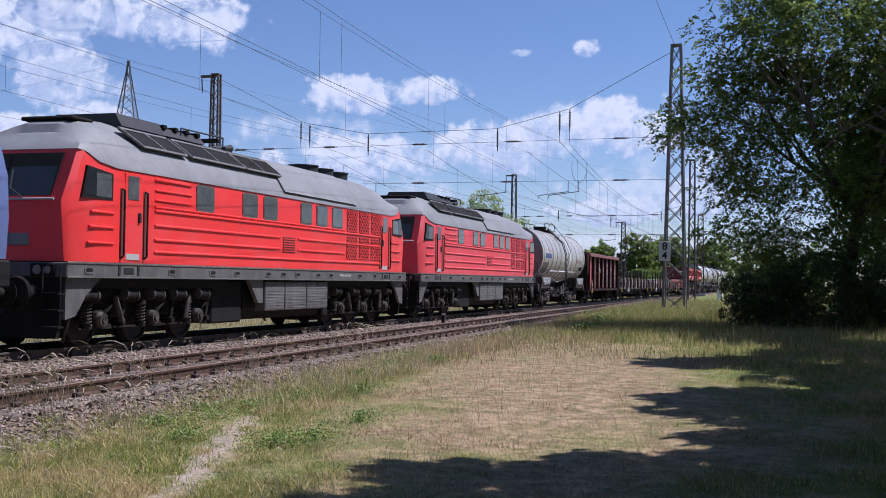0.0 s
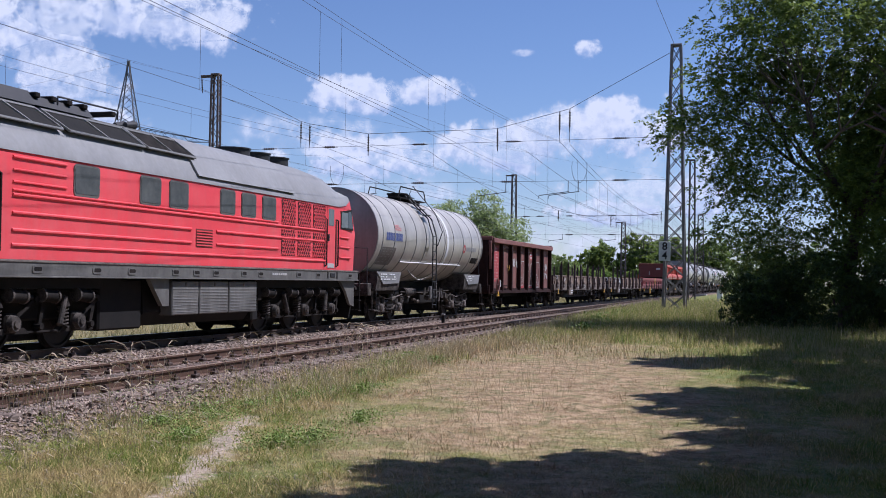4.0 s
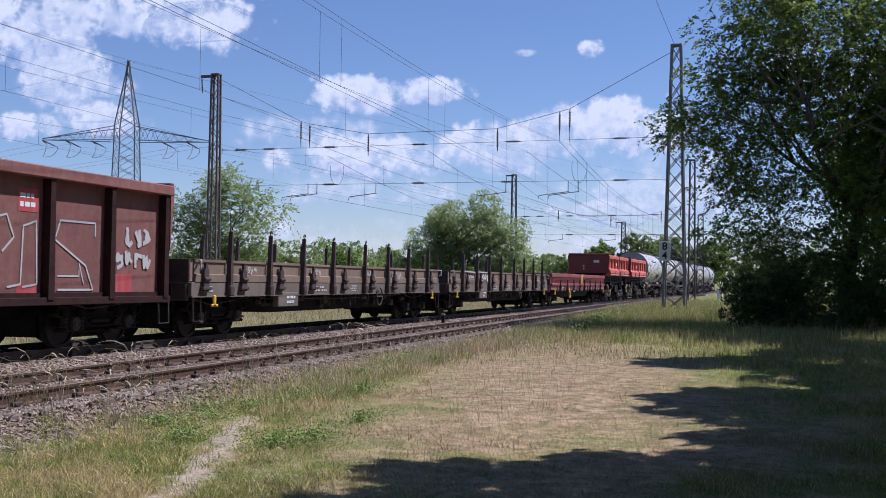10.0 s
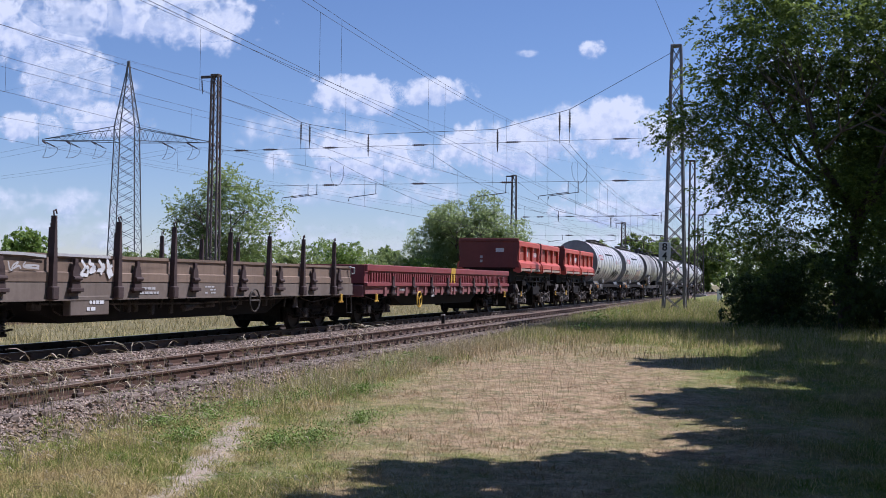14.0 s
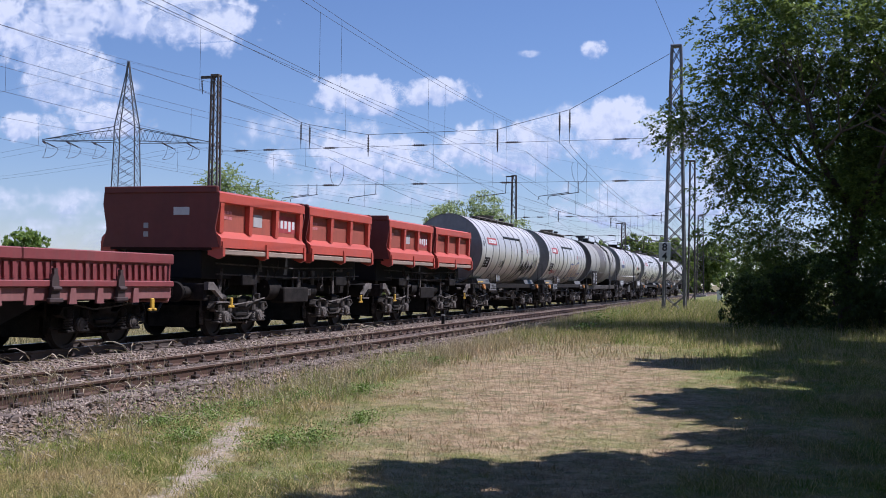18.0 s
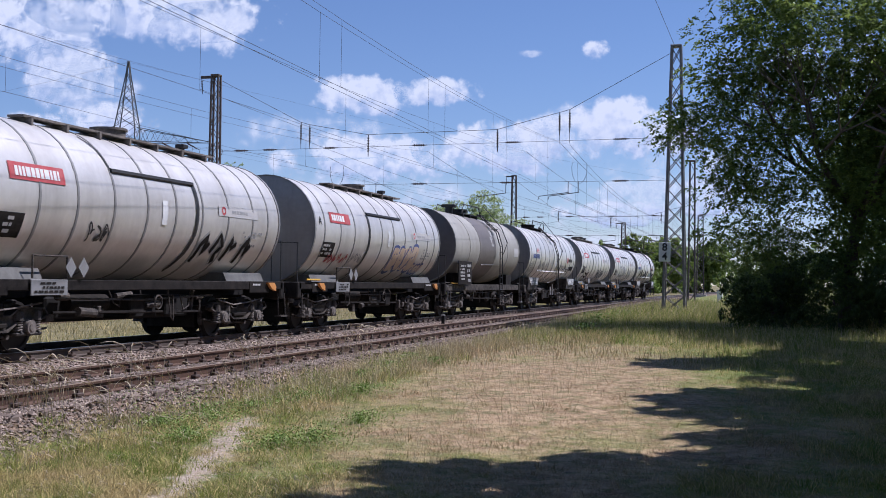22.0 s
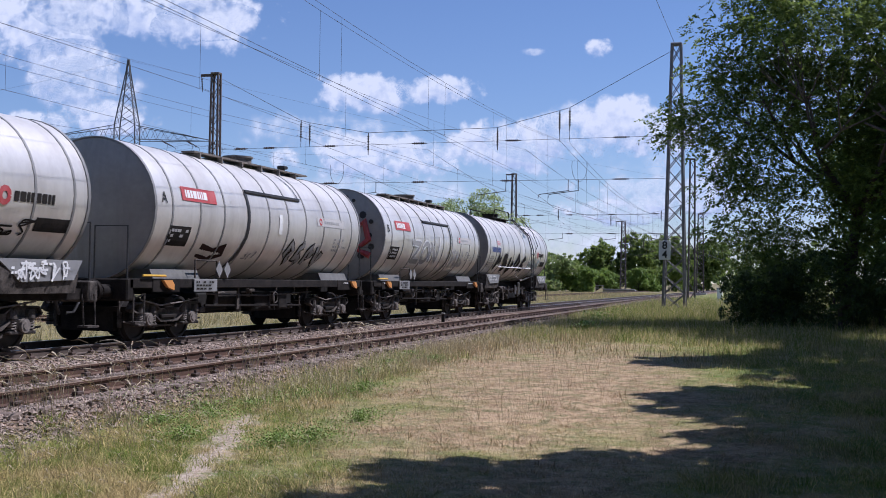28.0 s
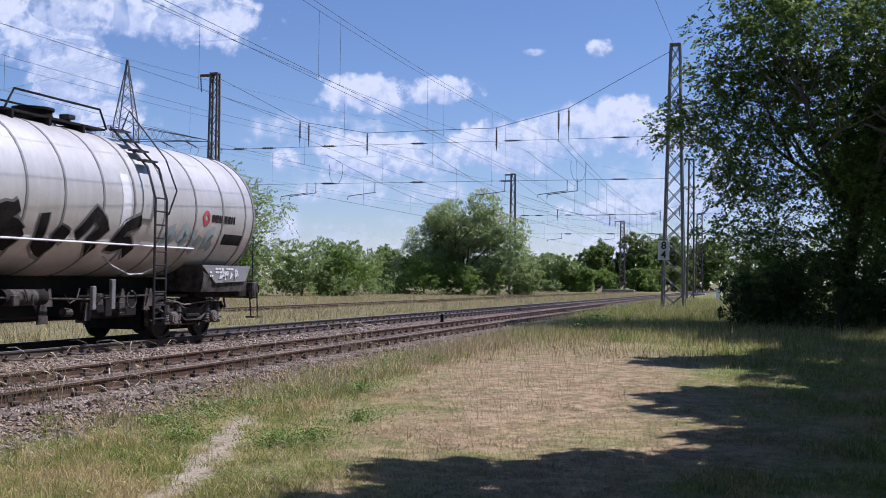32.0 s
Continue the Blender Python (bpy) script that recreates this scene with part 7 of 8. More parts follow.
def marks_l(t, f):
    marks_base(t, f)
    part("spray_scrawl", scrawl(MB(), f, -3.6, -1.2, 2.05, 2.45, 5, .05, 21), GREYSPRAY, t)
    part("spray_scrawl", scrawl(MB(), f, 1.1, 5.0, 2.0, 2.40, 7, .035, 22), UNDER, t)
    part("saddle_tag", scrawl(MB(), on_plane(1.44), 4.3, 5.9, 1.25, 1.6, 5, .04, 23), WHITE, t)


def marks_base(t, f):
    part("faded_lettering", rows_of_bars(MB(), f, -5.6, -3.9, 2.58, 2.84, 1, 15, .95, hgt=.85), LOGO_BLUE, t)
    part("faded_logo", rows_of_bars(MB(), f, -4.6, -4.0, 2.9, 3.12, 3, 6, .95), LOGO_PINK, t)
    part("data_marking", rows_of_bars(MB(), f, -5.7, -4.7, 1.9, 2.45, 6, 9, .7, .011), GREYSPRAY, t)
    part("arrow_band", patch(MB(), f, .55, .85, 2.25, 3.35, 8), WHITE, t)
    part("round_logo", ribbon(MB(), f, [(3.95 + .12 * math.cos(a), 2.66 + .12 * math.sin(a)) for a in np.linspace(0, 6.28, 12)], .10), LOGO_RED, t)
    part("lettering_marking", rows_of_bars(MB(), f, 4.2, 5.9, 2.57, 2.76, 1, 14, 1.0, hgt=.9), UNDER, t)
    part("dark_panel", patch(MB(), f, 4.9, 5.9, 2.10, 2.34, 3), UNDER, t)


def marks_z(t, f):
    marks_base(t, f)
    spray_signs(t, f, -4.4, 1.78, 1.22, .74, ((0,), (1, 2), (3,), (4,), (5,)), UNDER, SEAM, .24)
    spray_signs(t, f, 2.3, 1.95, .58, .46, ((6,), (4,), (3,), (5,)), TEAL, PALE, .13)
    part("saddle_tag", scrawl(MB(), on_plane(1.44), 4.6, 5.6, 1.30, 1.56, 4, .03, 34), WHITE, t)


def framed_tank(label, u, seed, pipe_side, letter, endpaint, extra):
    """Silver insulated tank on a full frame with zigzag pipe cover."""
    t = vehicle("tank_wagon", label, u, "tank wagons", "tank wagon")
    half, r, zc = 5.85, 1.48, 2.75
    seams = [-5.15, -3.94, -2.81, -1.61, -.41, .72, 1.87, 3.1, 4.37, 5.2]
    tank_shell(t, half, r, zc, SILVER, endpaint, seams, SEAM)
    top_gear(t, -3.2 if pipe_side > 0 else -2.6, 4.0, zc + r, False, BOGIE_PALE)
    f = on_tank(r, zc)
    y0, y1 = -1.6, 1.6
    part("pipe_cover", MB().tube([(r * .86 + .06, y0, 3.40), (r * .86 + .06, y1, 3.40)], .055, 6), BLACK, t)
    a, b = (y1, y0) if pipe_side > 0 else (y0, y1)
    part("pipe_cover", ribbon(MB(), f, [(a, 3.40), (a + .02, 2.9), (a, 2.3), (a - .10, 1.9), (a - .30, 1.5)], .12, .02), BLACK, t, "dark strap round the tank")
    part("pipe_cover", ribbon(MB(), f, [(b, 3.40), (b - .05, 3.8), (b - .2, 4.05)], .05, .02), BLACK, t)
    part("sign_panel", patch(MB(), f, -4.75, -3.2, 2.98, 3.28, 4, .012), LOGO_RED, t, "red sign panel with pale shapes")
    part("sign_marking", rows_of_bars(MB(), f, -4.6, -3.3, 3.03, 3.23, 1, seed, 1.0, .018, .85), WHITE, t)
    part("data_panel", patch(MB(), f, -5.2, -4.3, 2.0, 2.42, 4, .010), UNDER, t)
    part("data_marking", rows_of_bars(MB(), f, -5.1, -4.4, 2.05, 2.38, 3, seed + 1, .7, .014), PALE, t)
    part("notice_panel", patch(MB(), f, 2.6, 4.6, 2.78, 3.02, 3, .010), PALE, t)
    part("round_logo", ribbon(MB(), f, [(2.85 + .08 * math.cos(q), 2.9 + .08 * math.sin(q)) for q in np.linspace(0, 6.28, 10)], .05, .014), LOGO_RED, t)
    part("lettering_marking", rows_of_bars(MB(), f, 3.1, 4.5, 2.84, 2.96, 1, seed + 2, .9, .014), GREYSPRAY, t)
    part("white_mark", patch(MB(), f, .15, .35, 2.45, 2.95, 5, .010), WHITE, t)
    part("small_writing", rows_of_bars(MB(), f, 3.9, 4.9, 2.1, 2.5, 4, seed + 3, .6, .010), GREYSPRAY, t)
    lettering(letter, .34, Matrix.Translation((r * math.cos(math.asin((2.98 - zc) / r)) + .012, -5.5, 2.98)) @ Matrix.Rotation(radians(90), 4, "Z") @ Matrix.Rotation(radians(81), 4, "X"), BLACK, t, "end_letter")
    for e in (-1, 1):
        part("side_beam", MB().box(e * 1.25 - .07, e * 1.25 + .07, -6.5, 6.5, 1.10, 1.30, .015), UNDER, t)
        part("saddle_beam", MB().prism([(-1.25, 1.28), (1.25, 1.28), (1.15, 1.50), (-1.15, 1.50)], "y", e * 4.5 - 1.0, e * 4.5 + 1.0), SILL_GREY, t)
        part("headstock", MB().box(-1.32, 1.32, min(e * 6.35, e * 6.6), max(e * 6.35, e * 6.6), .85, 1.3, .03), UNDER, t)
        buffers(t, e * 6.58, e)
        b_ = part("end_plate", MB().box(1.30, 1.335, e * 5.1 - .55, e * 5.1 + .55, 1.02, 1.30, .01), UNDER, t)
        part("plate_marking", rows_of_bars(MB(), on_plane(1.336), e * 5.1 - .4, e * 5.1 + .3, 1.18, 1.26, 1, seed + 5, .8), PALE, b_)
        part("corner_bracket", MB().prism([(e * 5.4 + .05, 1.27), (e * 5.4 + .4, 1.27), (e * 5.4 + .5, 1.18), (e * 5.4 + .5, 1.06), (e * 5.4 + .25, 1.12)], "x", 1.34, 1.41), ORANGE, t, "orange painted corner bracket")
        part("end_handrail", MB().tube([(1.25, e * 6.5, 1.3), (1.25, e * 6.5, 2.35), (.5, e * 6.5, 2.35), (.5, e * 6.5, 1.3)], .02, 6), BLACK, t)
        part("end_step", MB().tube([(1.38, e * 6.45, 1.0), (1.40, e * 6.5, .42), (1.40, e * 6.1, .42), (1.38, e * 6.05, 1.0)], .018, 5).box(1.28, 1.46, min(e * 6.1, e * 6.5), max(e * 6.1, e * 6.5), .40, .44), BOGIE, t)
        bogie(t, e * 4.55)
    part("yellow_rail", MB().tube([(1.36, -6.1, 1.36), (1.36, -5.2, 1.36)], .025, 6), YELLOW, t)
    part("document_frame", MB().tube([(1.36, -3.95, 1.32), (1.36, -3.95, 1.72), (1.36, -2.95, 1.72), (1.36, -2.95, 1.32)], .02, 5), BOGIE, t)
    part("document_plate", MB().box(1.35, 1.37, -3.98, -2.92, 1.02, 1.30, .006), ROOF_GREY, t)
    part("plate_marking", rows_of_bars(MB(), on_plane(1.372), -3.9, -3.0, 1.05, 1.27, 3, seed + 7, .8), UNDER, t)
    for y in (-2.85, -2.45):
        part("hazard_diamond", MB().prism([(y - .16, 1.52), (y, 1.33), (y + .16, 1.52), (y, 1.71)], "x", 1.37, 1.385), ROOF_GREY, t)
    part("center_sill", MB().box(-.3, .3, -6.4, 6.4, .95, 1.3), DARK, t)
    # Dark boxes stand for shade beneath the tank, beside the brake rod.
    part("brake_rigging", MB().box(-.75, .75, -2.7, -1.2, .55, .98, .04).box(-.7, .7, .2, 2.7, .50, .98, .04).tube([(-.2, -3.6, .5), (.2, 3.6, .5)], .05, 6), DARK, t)
    part("underframe_gear", MB().cyl((.8, -2.2, .85), (.8, -.9, .85), .17, 12).box(.3, 1.1, -.4, .5, .62, 1.0, .03).tube([(1.1, -3.0, .70), (1.1, 2.4, .62)], .03, 5).box(.9, 1.15, .9, 1.4, .55, 1.0, .03), UNDER, t)
    part("valve_wheel", MB().tube([(1.28, .4 + .14 * math.cos(q), .85 + .14 * math.sin(q)) for q in np.linspace(0, 6.2832, 13)], .018, 5), BOGIE, t)
    pipework(t, -3.0, 3.0, seed + 9)
    pipework(t, -6.3, -5.7, seed + 11)
    extra(t, f)
    return t


def extra_1(t, f):
    part("spray_scrawl", scrawl(MB(), f, -2.4, -1.6, 2.0, 2.4, 3, .035, 41), BLACK, t)
    spray_signs(t, f, 1.9, 1.72, .68, .62, ((6,), (4,), (0,), (6,)), UNDER, PALE, .13)


def extra_2(t, f):
    bubbles(t, f, .8, 3.4, 1.62, 2.62, 4, CREAM, LOGO_BLUE, 45)
    bubbles(t, f, 3.4, 4.5, 1.60, 1.95, 4, CREAM, LOGO_BLUE, 48)
    part("spray_scrawl", scrawl(MB(), f, -4.6, -3.0, 1.85, 2.12, 6, .045, 46), LOGO_RED, t)
    part("spray_scrawl", scrawl(MB(), f, -2.7, -1.9, 1.85, 2.2, 3, .03, 47), GREYSPRAY, t)


def extra_3(t, f):
    part("overpainted_patch", ribbon(MB(), f, [(-3.6, 1.95), (-3.0, 1.85), (-2.4, 1.98)], .30), RIBDARK, t)
    spray_signs(t, f, .9, 1.74, .66, .52, ((4,), (5,), (6,), (3,)), GREYSPRAY, UNDER, .14)
    part("spray_scrawl", scrawl(MB(), f, -1.4, -.7, 1.8, 2.0, 3, .03, 52), GREYSPRAY, t)


def extra_4(t, f):
    for pts in ([(-3.0, 2.62), (-2.05, 2.62), (-2.15, 2.5), (-2.75, 1.98), (-1.9, 1.98)], [(-1.35 + .42 * math.cos(q), 2.3 + .34 * math.sin(q)) for q in np.linspace(0, 6.4, 16)], [(-.75, 1.98), (-.75, 2.62), (.1, 2.0), (.1, 2.62)]):
        o = part("spray_outline", ribbon(MB(), f, pts, .26, .011), WHITE, t)
        part("spray_fill", ribbon(MB(), f, pts, .15, .016), GREYSPRAY, o)
    part("spray_scrawl", scrawl(MB(), f, 1.9, 3.9, 1.8, 2.5, 3, .12, 56), PALE, t)
    for pts in ([(-.9, 3.5), (-1.0, 2.9), (-.6, 2.8)], [(-.35, 3.3), (-.35, 2.7)], [(.3, 3.3), (-.1, 3.15), (.3, 2.8), (0, 2.5)], [(.5, 2.9), (.8, 3.2), (.95, 2.6), (.55, 2.3), (1.0, 2.1)]):
        part("red_spray", MB().tube([(x, -5.94, z) for x, z in pts], .115, 8), LOGO_RED, t, "red sprayed stroke on the tank end")
    rr = random.Random(8)
    for _ in range(16):
        a, q = rr.uniform(0, 6.28), rr.uniform(.9, 1.25)
        part("dark_spray", MB().cyl((q * math.cos(a), -5.945, 2.75 + q * math.sin(a)), (q * math.cos(a), -5.90, 2.75 + q * math.sin(a)), rr.uniform(.05, .12), 8), BLACK, t)


def dark_tank(u):
    t = vehicle("tank_wagon", "dirty grey brown tank wagon with black spill band", u, "tank wagons", "tank wagon")
    half, r, zc = 5.45, 1.45, 2.77
    tank_shell(t, half, r, zc, DARKTANK, DARKTANK2, [-3.3, 3.2], DARKTANK)
    part("spill_band", MB().ring((0, zc), -1.75, .95, r - .01, r + .008, 40), DARKTANK2, t, "dark spill round the filling dome")
    top_gear(t, -1.6, 1.4, zc + r, True, BLACK)
    part("valve_block", MB().cyl((.1, -1.9, zc + r), (.1, -1.9, zc + r + .35), .16, 12).box(-.2, .4, -2.05, -1.75, zc + r + .25, zc + r + .38, .03), BLACK, t)
    side_ladder(t, 1.05, zc + r, r, zc, BLACK)
    f = on_tank(r, zc)
    part("side_pipe", MB().tube([(r * .85 + .06, -1.1, 2.08), (r * .85 + .06, 1.1, 2.12)], .022, 6), BRIGHT, t)
    p_ = part("data_board", MB().box(1.46, 1.49, -5.15, -3.2, 1.25, 2.18, .01), UNDER, t, "black data board with white bars")
    part("board_marking", rows_of_bars(MB(), on_plane(1.491), -4.9, -4.1, 1.4, 2.05, 5, 61, .8).add([], []), PALE, p_)
    part("board_marking", rows_of_bars(MB(), on_plane(1.491), -3.9, -3.3, 1.32, 2.1, 4, 62, .8), PALE, p_)
    part("spill_streak", rows_of_bars(MB(), f, .1, .9, 2.9, 3.6, 5, 63, .6, .014, .9), PALE, t)
    part("pale_panel", patch(MB(), f, 4.4, 5.3, 2.55, 2.95, 3, .01), PALE, t)
    for e in (-1, 1):
        part("side_beam", MB().box(e * 1.2 - .07, e * 1.2 + .07, -6.3, 6.3, 1.0, 1.25, .015), BOGIE, t)
        part("saddle", MB().prism([(-1.2, 1.25), (1.2, 1.25), (1.2, 1.7), (-1.2, 1.7)], "y", e * 4.4 - .5, e * 4.4 + .5), UNDER, t)
        part("headstock", MB().box(-1.3, 1.3, min(e * 6.15, e * 6.4), max(e * 6.15, e * 6.4), .85, 1.3, .03), UNDER, t)
        buffers(t, e * 6.38, e)
        part("end_platform", MB().box(-1.3, 1.3, min(e * 5.7, e * 6.35), max(e * 5.7, e * 6.35), 1.30, 1.34), BOGIE, t)
        part("end_handrail", MB().tube([(1.28, e * 6.3, 1.3), (1.28, e * 6.3, 2.35), (-1.28, e * 6.3, 2.35), (-1.28, e * 6.3, 1.3)], .022, 6), BLACK, t)
        part("end_step", MB().tube([(1.38, e * 6.25, 1.0), (1.40, e * 6.3, .42), (1.40, e * 5.9, .42), (1.38, e * 5.85, 1.0)], .018, 5).box(1.28, 1.46, min(e * 5.9, e * 6.3), max(e * 5.9, e * 6.3), .40, .44), BRIGHT, t)
        bogie(t, e * 4.4)
    part("yellow_rail", MB().tube([(1.32, -5.6, 1.30), (1.32, -2.8, 1.30)], .02, 6), YELLOW, t)
    part("center_sill", MB().box(-.3, .3, -6.3, 6.3, .9, 1.25), DARK, t)
    part("underframe_gear", MB().cyl((.8, -1.6, .85), (.8, -.4, .85), .17, 12).box(.3, 1.1, .4, 1.3, .62, 1.0, .03).tube([(1.1, -3.0, .70), (1.1, 2.4, .62)], .03, 5), UNDER, t)
    pipework(t, -2.8, 2.8, 205)
    return t


long_tank("pale grey tank wagon with white band and ladder", 66.2, 6.42, SILVER2, END_SHADED, marks_a, -1.05, 1.35)
framed_tank("silver tank wagon with red sign and dark strap", 178.05, 70, 1, "B", END_SHADED, extra_1)
framed_tank("silver tank wagon with cream and blue spray paint", 192.1, 80, -1, "A", END_SHADED, extra_2)
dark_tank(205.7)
long_tank("grey tank wagon with ladder and sprayed scrawls", 219.8, 6.35, SILVER, END_SHADED, marks_l, -.2)
framed_tank("silver tank wagon with overpainted brown patch", 234.35, 90, -1, "A", END_SHADED, extra_3)
framed_tank("silver tank wagon with red sprayed end wall", 248.35, 100, 1, "B", END_SHADED, extra_4)
long_tank("last grey tank wagon with dark spray lettering shapes", 262.0, 6.3, SILVER, END_SHADED, marks_z, 1.6)


# ---- high-sided open wagon ----
def gondola(u):
    t = vehicle("open_wagon", "brown high-sided open wagon with chalk-white graffiti", u)
    hl = 6.48
    z0, z1 = .93, 3.30
    ribs = [-6.38, -4.62, -2.85, -1.12, .58, 2.36, 4.28, 6.28]
    for e in (-1, 1):
        for a, b in zip(ribs, ribs[1:]):
            part("side_panel", MB().box(e * 1.29 - .02, e * 1.29 + .02, a + .02, b - .02, z0 + .02, 3.06), RUSTRED, t)
        # Ribs take the dark brown for the shade on their near faces.
        for y in ribs:
            part("side_rib", MB().prism([(y - .07, 3.05), (y + .07, 3.05), (y + .09, z0), (y - .09, z0)], "x", min(e * 1.28, e * 1.48), max(e * 1.28, e * 1.48)), RIBDARK, t)
        part("top_rail", MB().box(e * 1.42 - .10, e * 1.42 + .10, -hl, hl, 3.05, 3.26, .02), RUSTRED, t)
        part("bottom_rail", MB().box(e * 1.40 - .06, e * 1.40 + .06, -hl, hl, z0 - .10, z0 + .04, .01), RIBDARK, t)
        d = part("side_door", MB().box(min(e * 1.305, e * 1.35), max(e * 1.305, e * 1.35), -4.45, -3.6, 1.12, 2.95, .01), RUSTRED, t)
        part("door_bar", MB().tube([(e * 1.45, -3.55, 1.0), (e * 1.45, -3.55, 3.0)], .03, 6), RIBDARK, d)
        for z in (1.14, 2.88):
            part("door_hinge", MB().box(e * 1.42 - .03, e * 1.42 + .03, -4.5, -3.5, z, z + .05), RIBDARK, d)
    for s in (-1, 1):
        part("end_wall", MB().box(-1.38, 1.38, min(s * (hl - .06), s * hl), max(s * (hl - .06), s * hl), z0, 3.26), RIBDARK, t)
        for x in (-1.2, -.4, .4, 1.2):
            part("end_post", MB().prism([(s * hl, 3.26), (s * (hl + .07), 3.26), (s * (hl + .20), z0), (s * hl, z0)], "x", x - .07, x + .07), RIBDARK, t)
        part("end_top_rail", MB().box(-1.45, 1.45, min(s * (hl - .05), s * (hl + .10)), max(s * (hl - .05), s * (hl + .10)), 3.16, 3.33, .02), RUSTRED, t)
        part("end_flap", MB().prism([(s * (hl + .02), 3.25), (s * (hl + .16), 3.05), (s * (hl + .02), 1.9)], "x", 1.30, 1.42), RUSTRED, t)
        part("headstock", MB().box(-1.35, 1.35, min(s * (hl - .1), s * (hl + .14)), max(s * (hl - .1), s * (hl + .14)), .82, 1.2, .03), RIBDARK, t)
        buffers(t, s * (hl + .12), s)
        part("end_step", MB().tube([(1.40, s * 6.5, .9), (1.42, s * 6.5, .40), (1.42, s * 6.1, .40), (1.40, s * 6.1, .9)], .018, 5), BOGIE, t)
        bogie(t, s * 4.5, True)
    part("floor", MB().box(-1.36, 1.36, -hl, hl, z0 + .03, z0 + .12), RIBDARK, t)
    g = MB()
    rr = random.Random(4)
    for k in range(260):
        y, x = rr.uniform(-6.2, 6.2), rr.uniform(-1.1, 1.1)
        q = rr.uniform(.07, .2)
        z = 3.14 + .08 * math.sin(y * 1.3) + rr.uniform(-.06, .10)
        g.box(x - q, x + q, y - q * 1.4, y + q * 1.4, z - .05, z + rr.uniform(.01, .09))
    g.box(-1.24, 1.24, -6.35, 6.35, 2.6, 3.05)
    tagged(part("scrap_load", g, GALV, t, "pale scrap filling the wagon to the rim"), kind="stuff")
    f = on_plane(1.313)
    part("data_panel", patch(MB(), f, -6.15, -4.85, 1.35, 2.95, 1, .003), LOGO_RED, t, "faded red data panel with white bars")
    part("data_marking", rows_of_bars(MB(), f, -6.05, -4.95, 1.4, 2.9, 11, 71, .5, .006, .42), LOGO_PALE, t)
    part("white_plate", patch(MB(), f, -5.0, -4.68, 1.12, 1.42, 1, .09), PALE, t)
    part("spray_scrawl", scrawl(MB(), f, -3.4, -2.95, 1.85, 2.15, 2, .04, 72, .05), YELLOW, t)
    part("spray_scrawl", scrawl(MB(), f, -2.65, -1.25, 2.05, 2.5, 4, .10, 73), PALE, t)
    part("chalk_stroke", ribbon(MB(), f, [(-.75, 2.35), (-.15, 2.35), (-.4, 2.15), (-.55, 2.35)], .035), PALE, t)
    part("chalk_stroke", ribbon(MB(), f, [(-.15, 2.35), (.25, 2.35), (.3, 1.7), (.1, 1.2), (-.6, 1.18), (-.7, 1.5)], .04), PALE, t)
    part("chalk_stroke", ribbon(MB(), f, [(-.6, 1.55), (0, 1.55), (0, 1.35), (-.6, 1.35), (-.6, 1.55)], .03), PALE, t)
    part("chalk_stroke", ribbon(MB(), f, [(.85, 1.1), (.95, 2.3), (1.3, 2.38), (1.5, 2.0), (1.2, 1.75)], .04), PALE, t)
    part("chalk_stroke", ribbon(MB(), f, [(1.35, 1.15), (1.7, 1.2), (1.75, 2.2), (2.1, 2.3), (2.15, 1.2), (1.75, 1.15)], .04), PALE, t)
    part("chalk_stroke", ribbon(MB(), f, [(3.9, 2.1), (3.9, 2.35), (2.8, 2.35), (2.65, 2.0), (3.6, 1.55), (3.85, 1.1), (2.75, 1.1)], .04), PALE, t)
    part("chalk_stroke", ribbon(MB(), f, [(2.75, 1.35), (3.4, 1.35), (3.4, 1.6), (3.55, 1.2)], .03), PALE, t)
    part("data_patch", patch(MB(), f, 1.6, 2.15, 2.45, 2.85, 1, .003), LOGO_RED, t)
    part("data_marking", rows_of_bars(MB(), f, 1.65, 2.1, 2.5, 2.8, 2, 75, .9, .006), WHITE, t)
    part("spray_scrawl", scrawl(MB(), f, 4.9, 5.9, 1.95, 2.3, 3, .09, 76), PALE, t)
    part("spray_scrawl", scrawl(MB(), f, 4.6, 5.9, 1.5, 1.85, 4, .08, 77), PALE, t)
    for y0, y1, z in ((-.85, .3, 1.18), (1.6, 2.15, 1.18), (4.5, 5.2, 1.4)):
        part("data_patch", patch(MB(), f, y0, y1, .98, z, 1, .003), LOGO_RED, t)
    part("hand_wheel", MB().tube([(1.52, -5.75 + .30 * math.cos(q), 1.22 + .30 * math.sin(q)) for q in np.linspace(0, 6.2832, 17)], .022, 6).tube([(1.5, -6.0, 1.22), (1.5, -5.5, 1.22)], .02, 5).tube([(1.5, -5.75, .95), (1.5, -5.75, 1.5)], .02, 5), RUSTRED, t)
    part("tow_hook", MB().box(1.44, 1.50, -5.6, -5.45, .72, .92, .015).box(1.44, 1.50, -5.68, -5.38, .70, .76, .015), YELLOW, t)
    part("center_sill", MB().box(-.35, .35, -6.3, 6.3, .62, .95), DARK, t)
    return t


gondola(81.05)


# ---- flat wagons with stanchions and drop sides ----
def hinge_mesh():
    return MB().prism([(-.14, 1.05), (-.10, 1.5), (-.05, 1.58), (-.05, 1.68), (.05, 1.68), (.05, 1.58), (.10, 1.5), (.14, 1.05)], "x", 1.46, 1.52).box(1.47, 1.55, -.2, .2, 1.08, 1.15, .01).cyl((1.53, -.12, 1.32), (1.53, .12, 1.32), .04, 8)


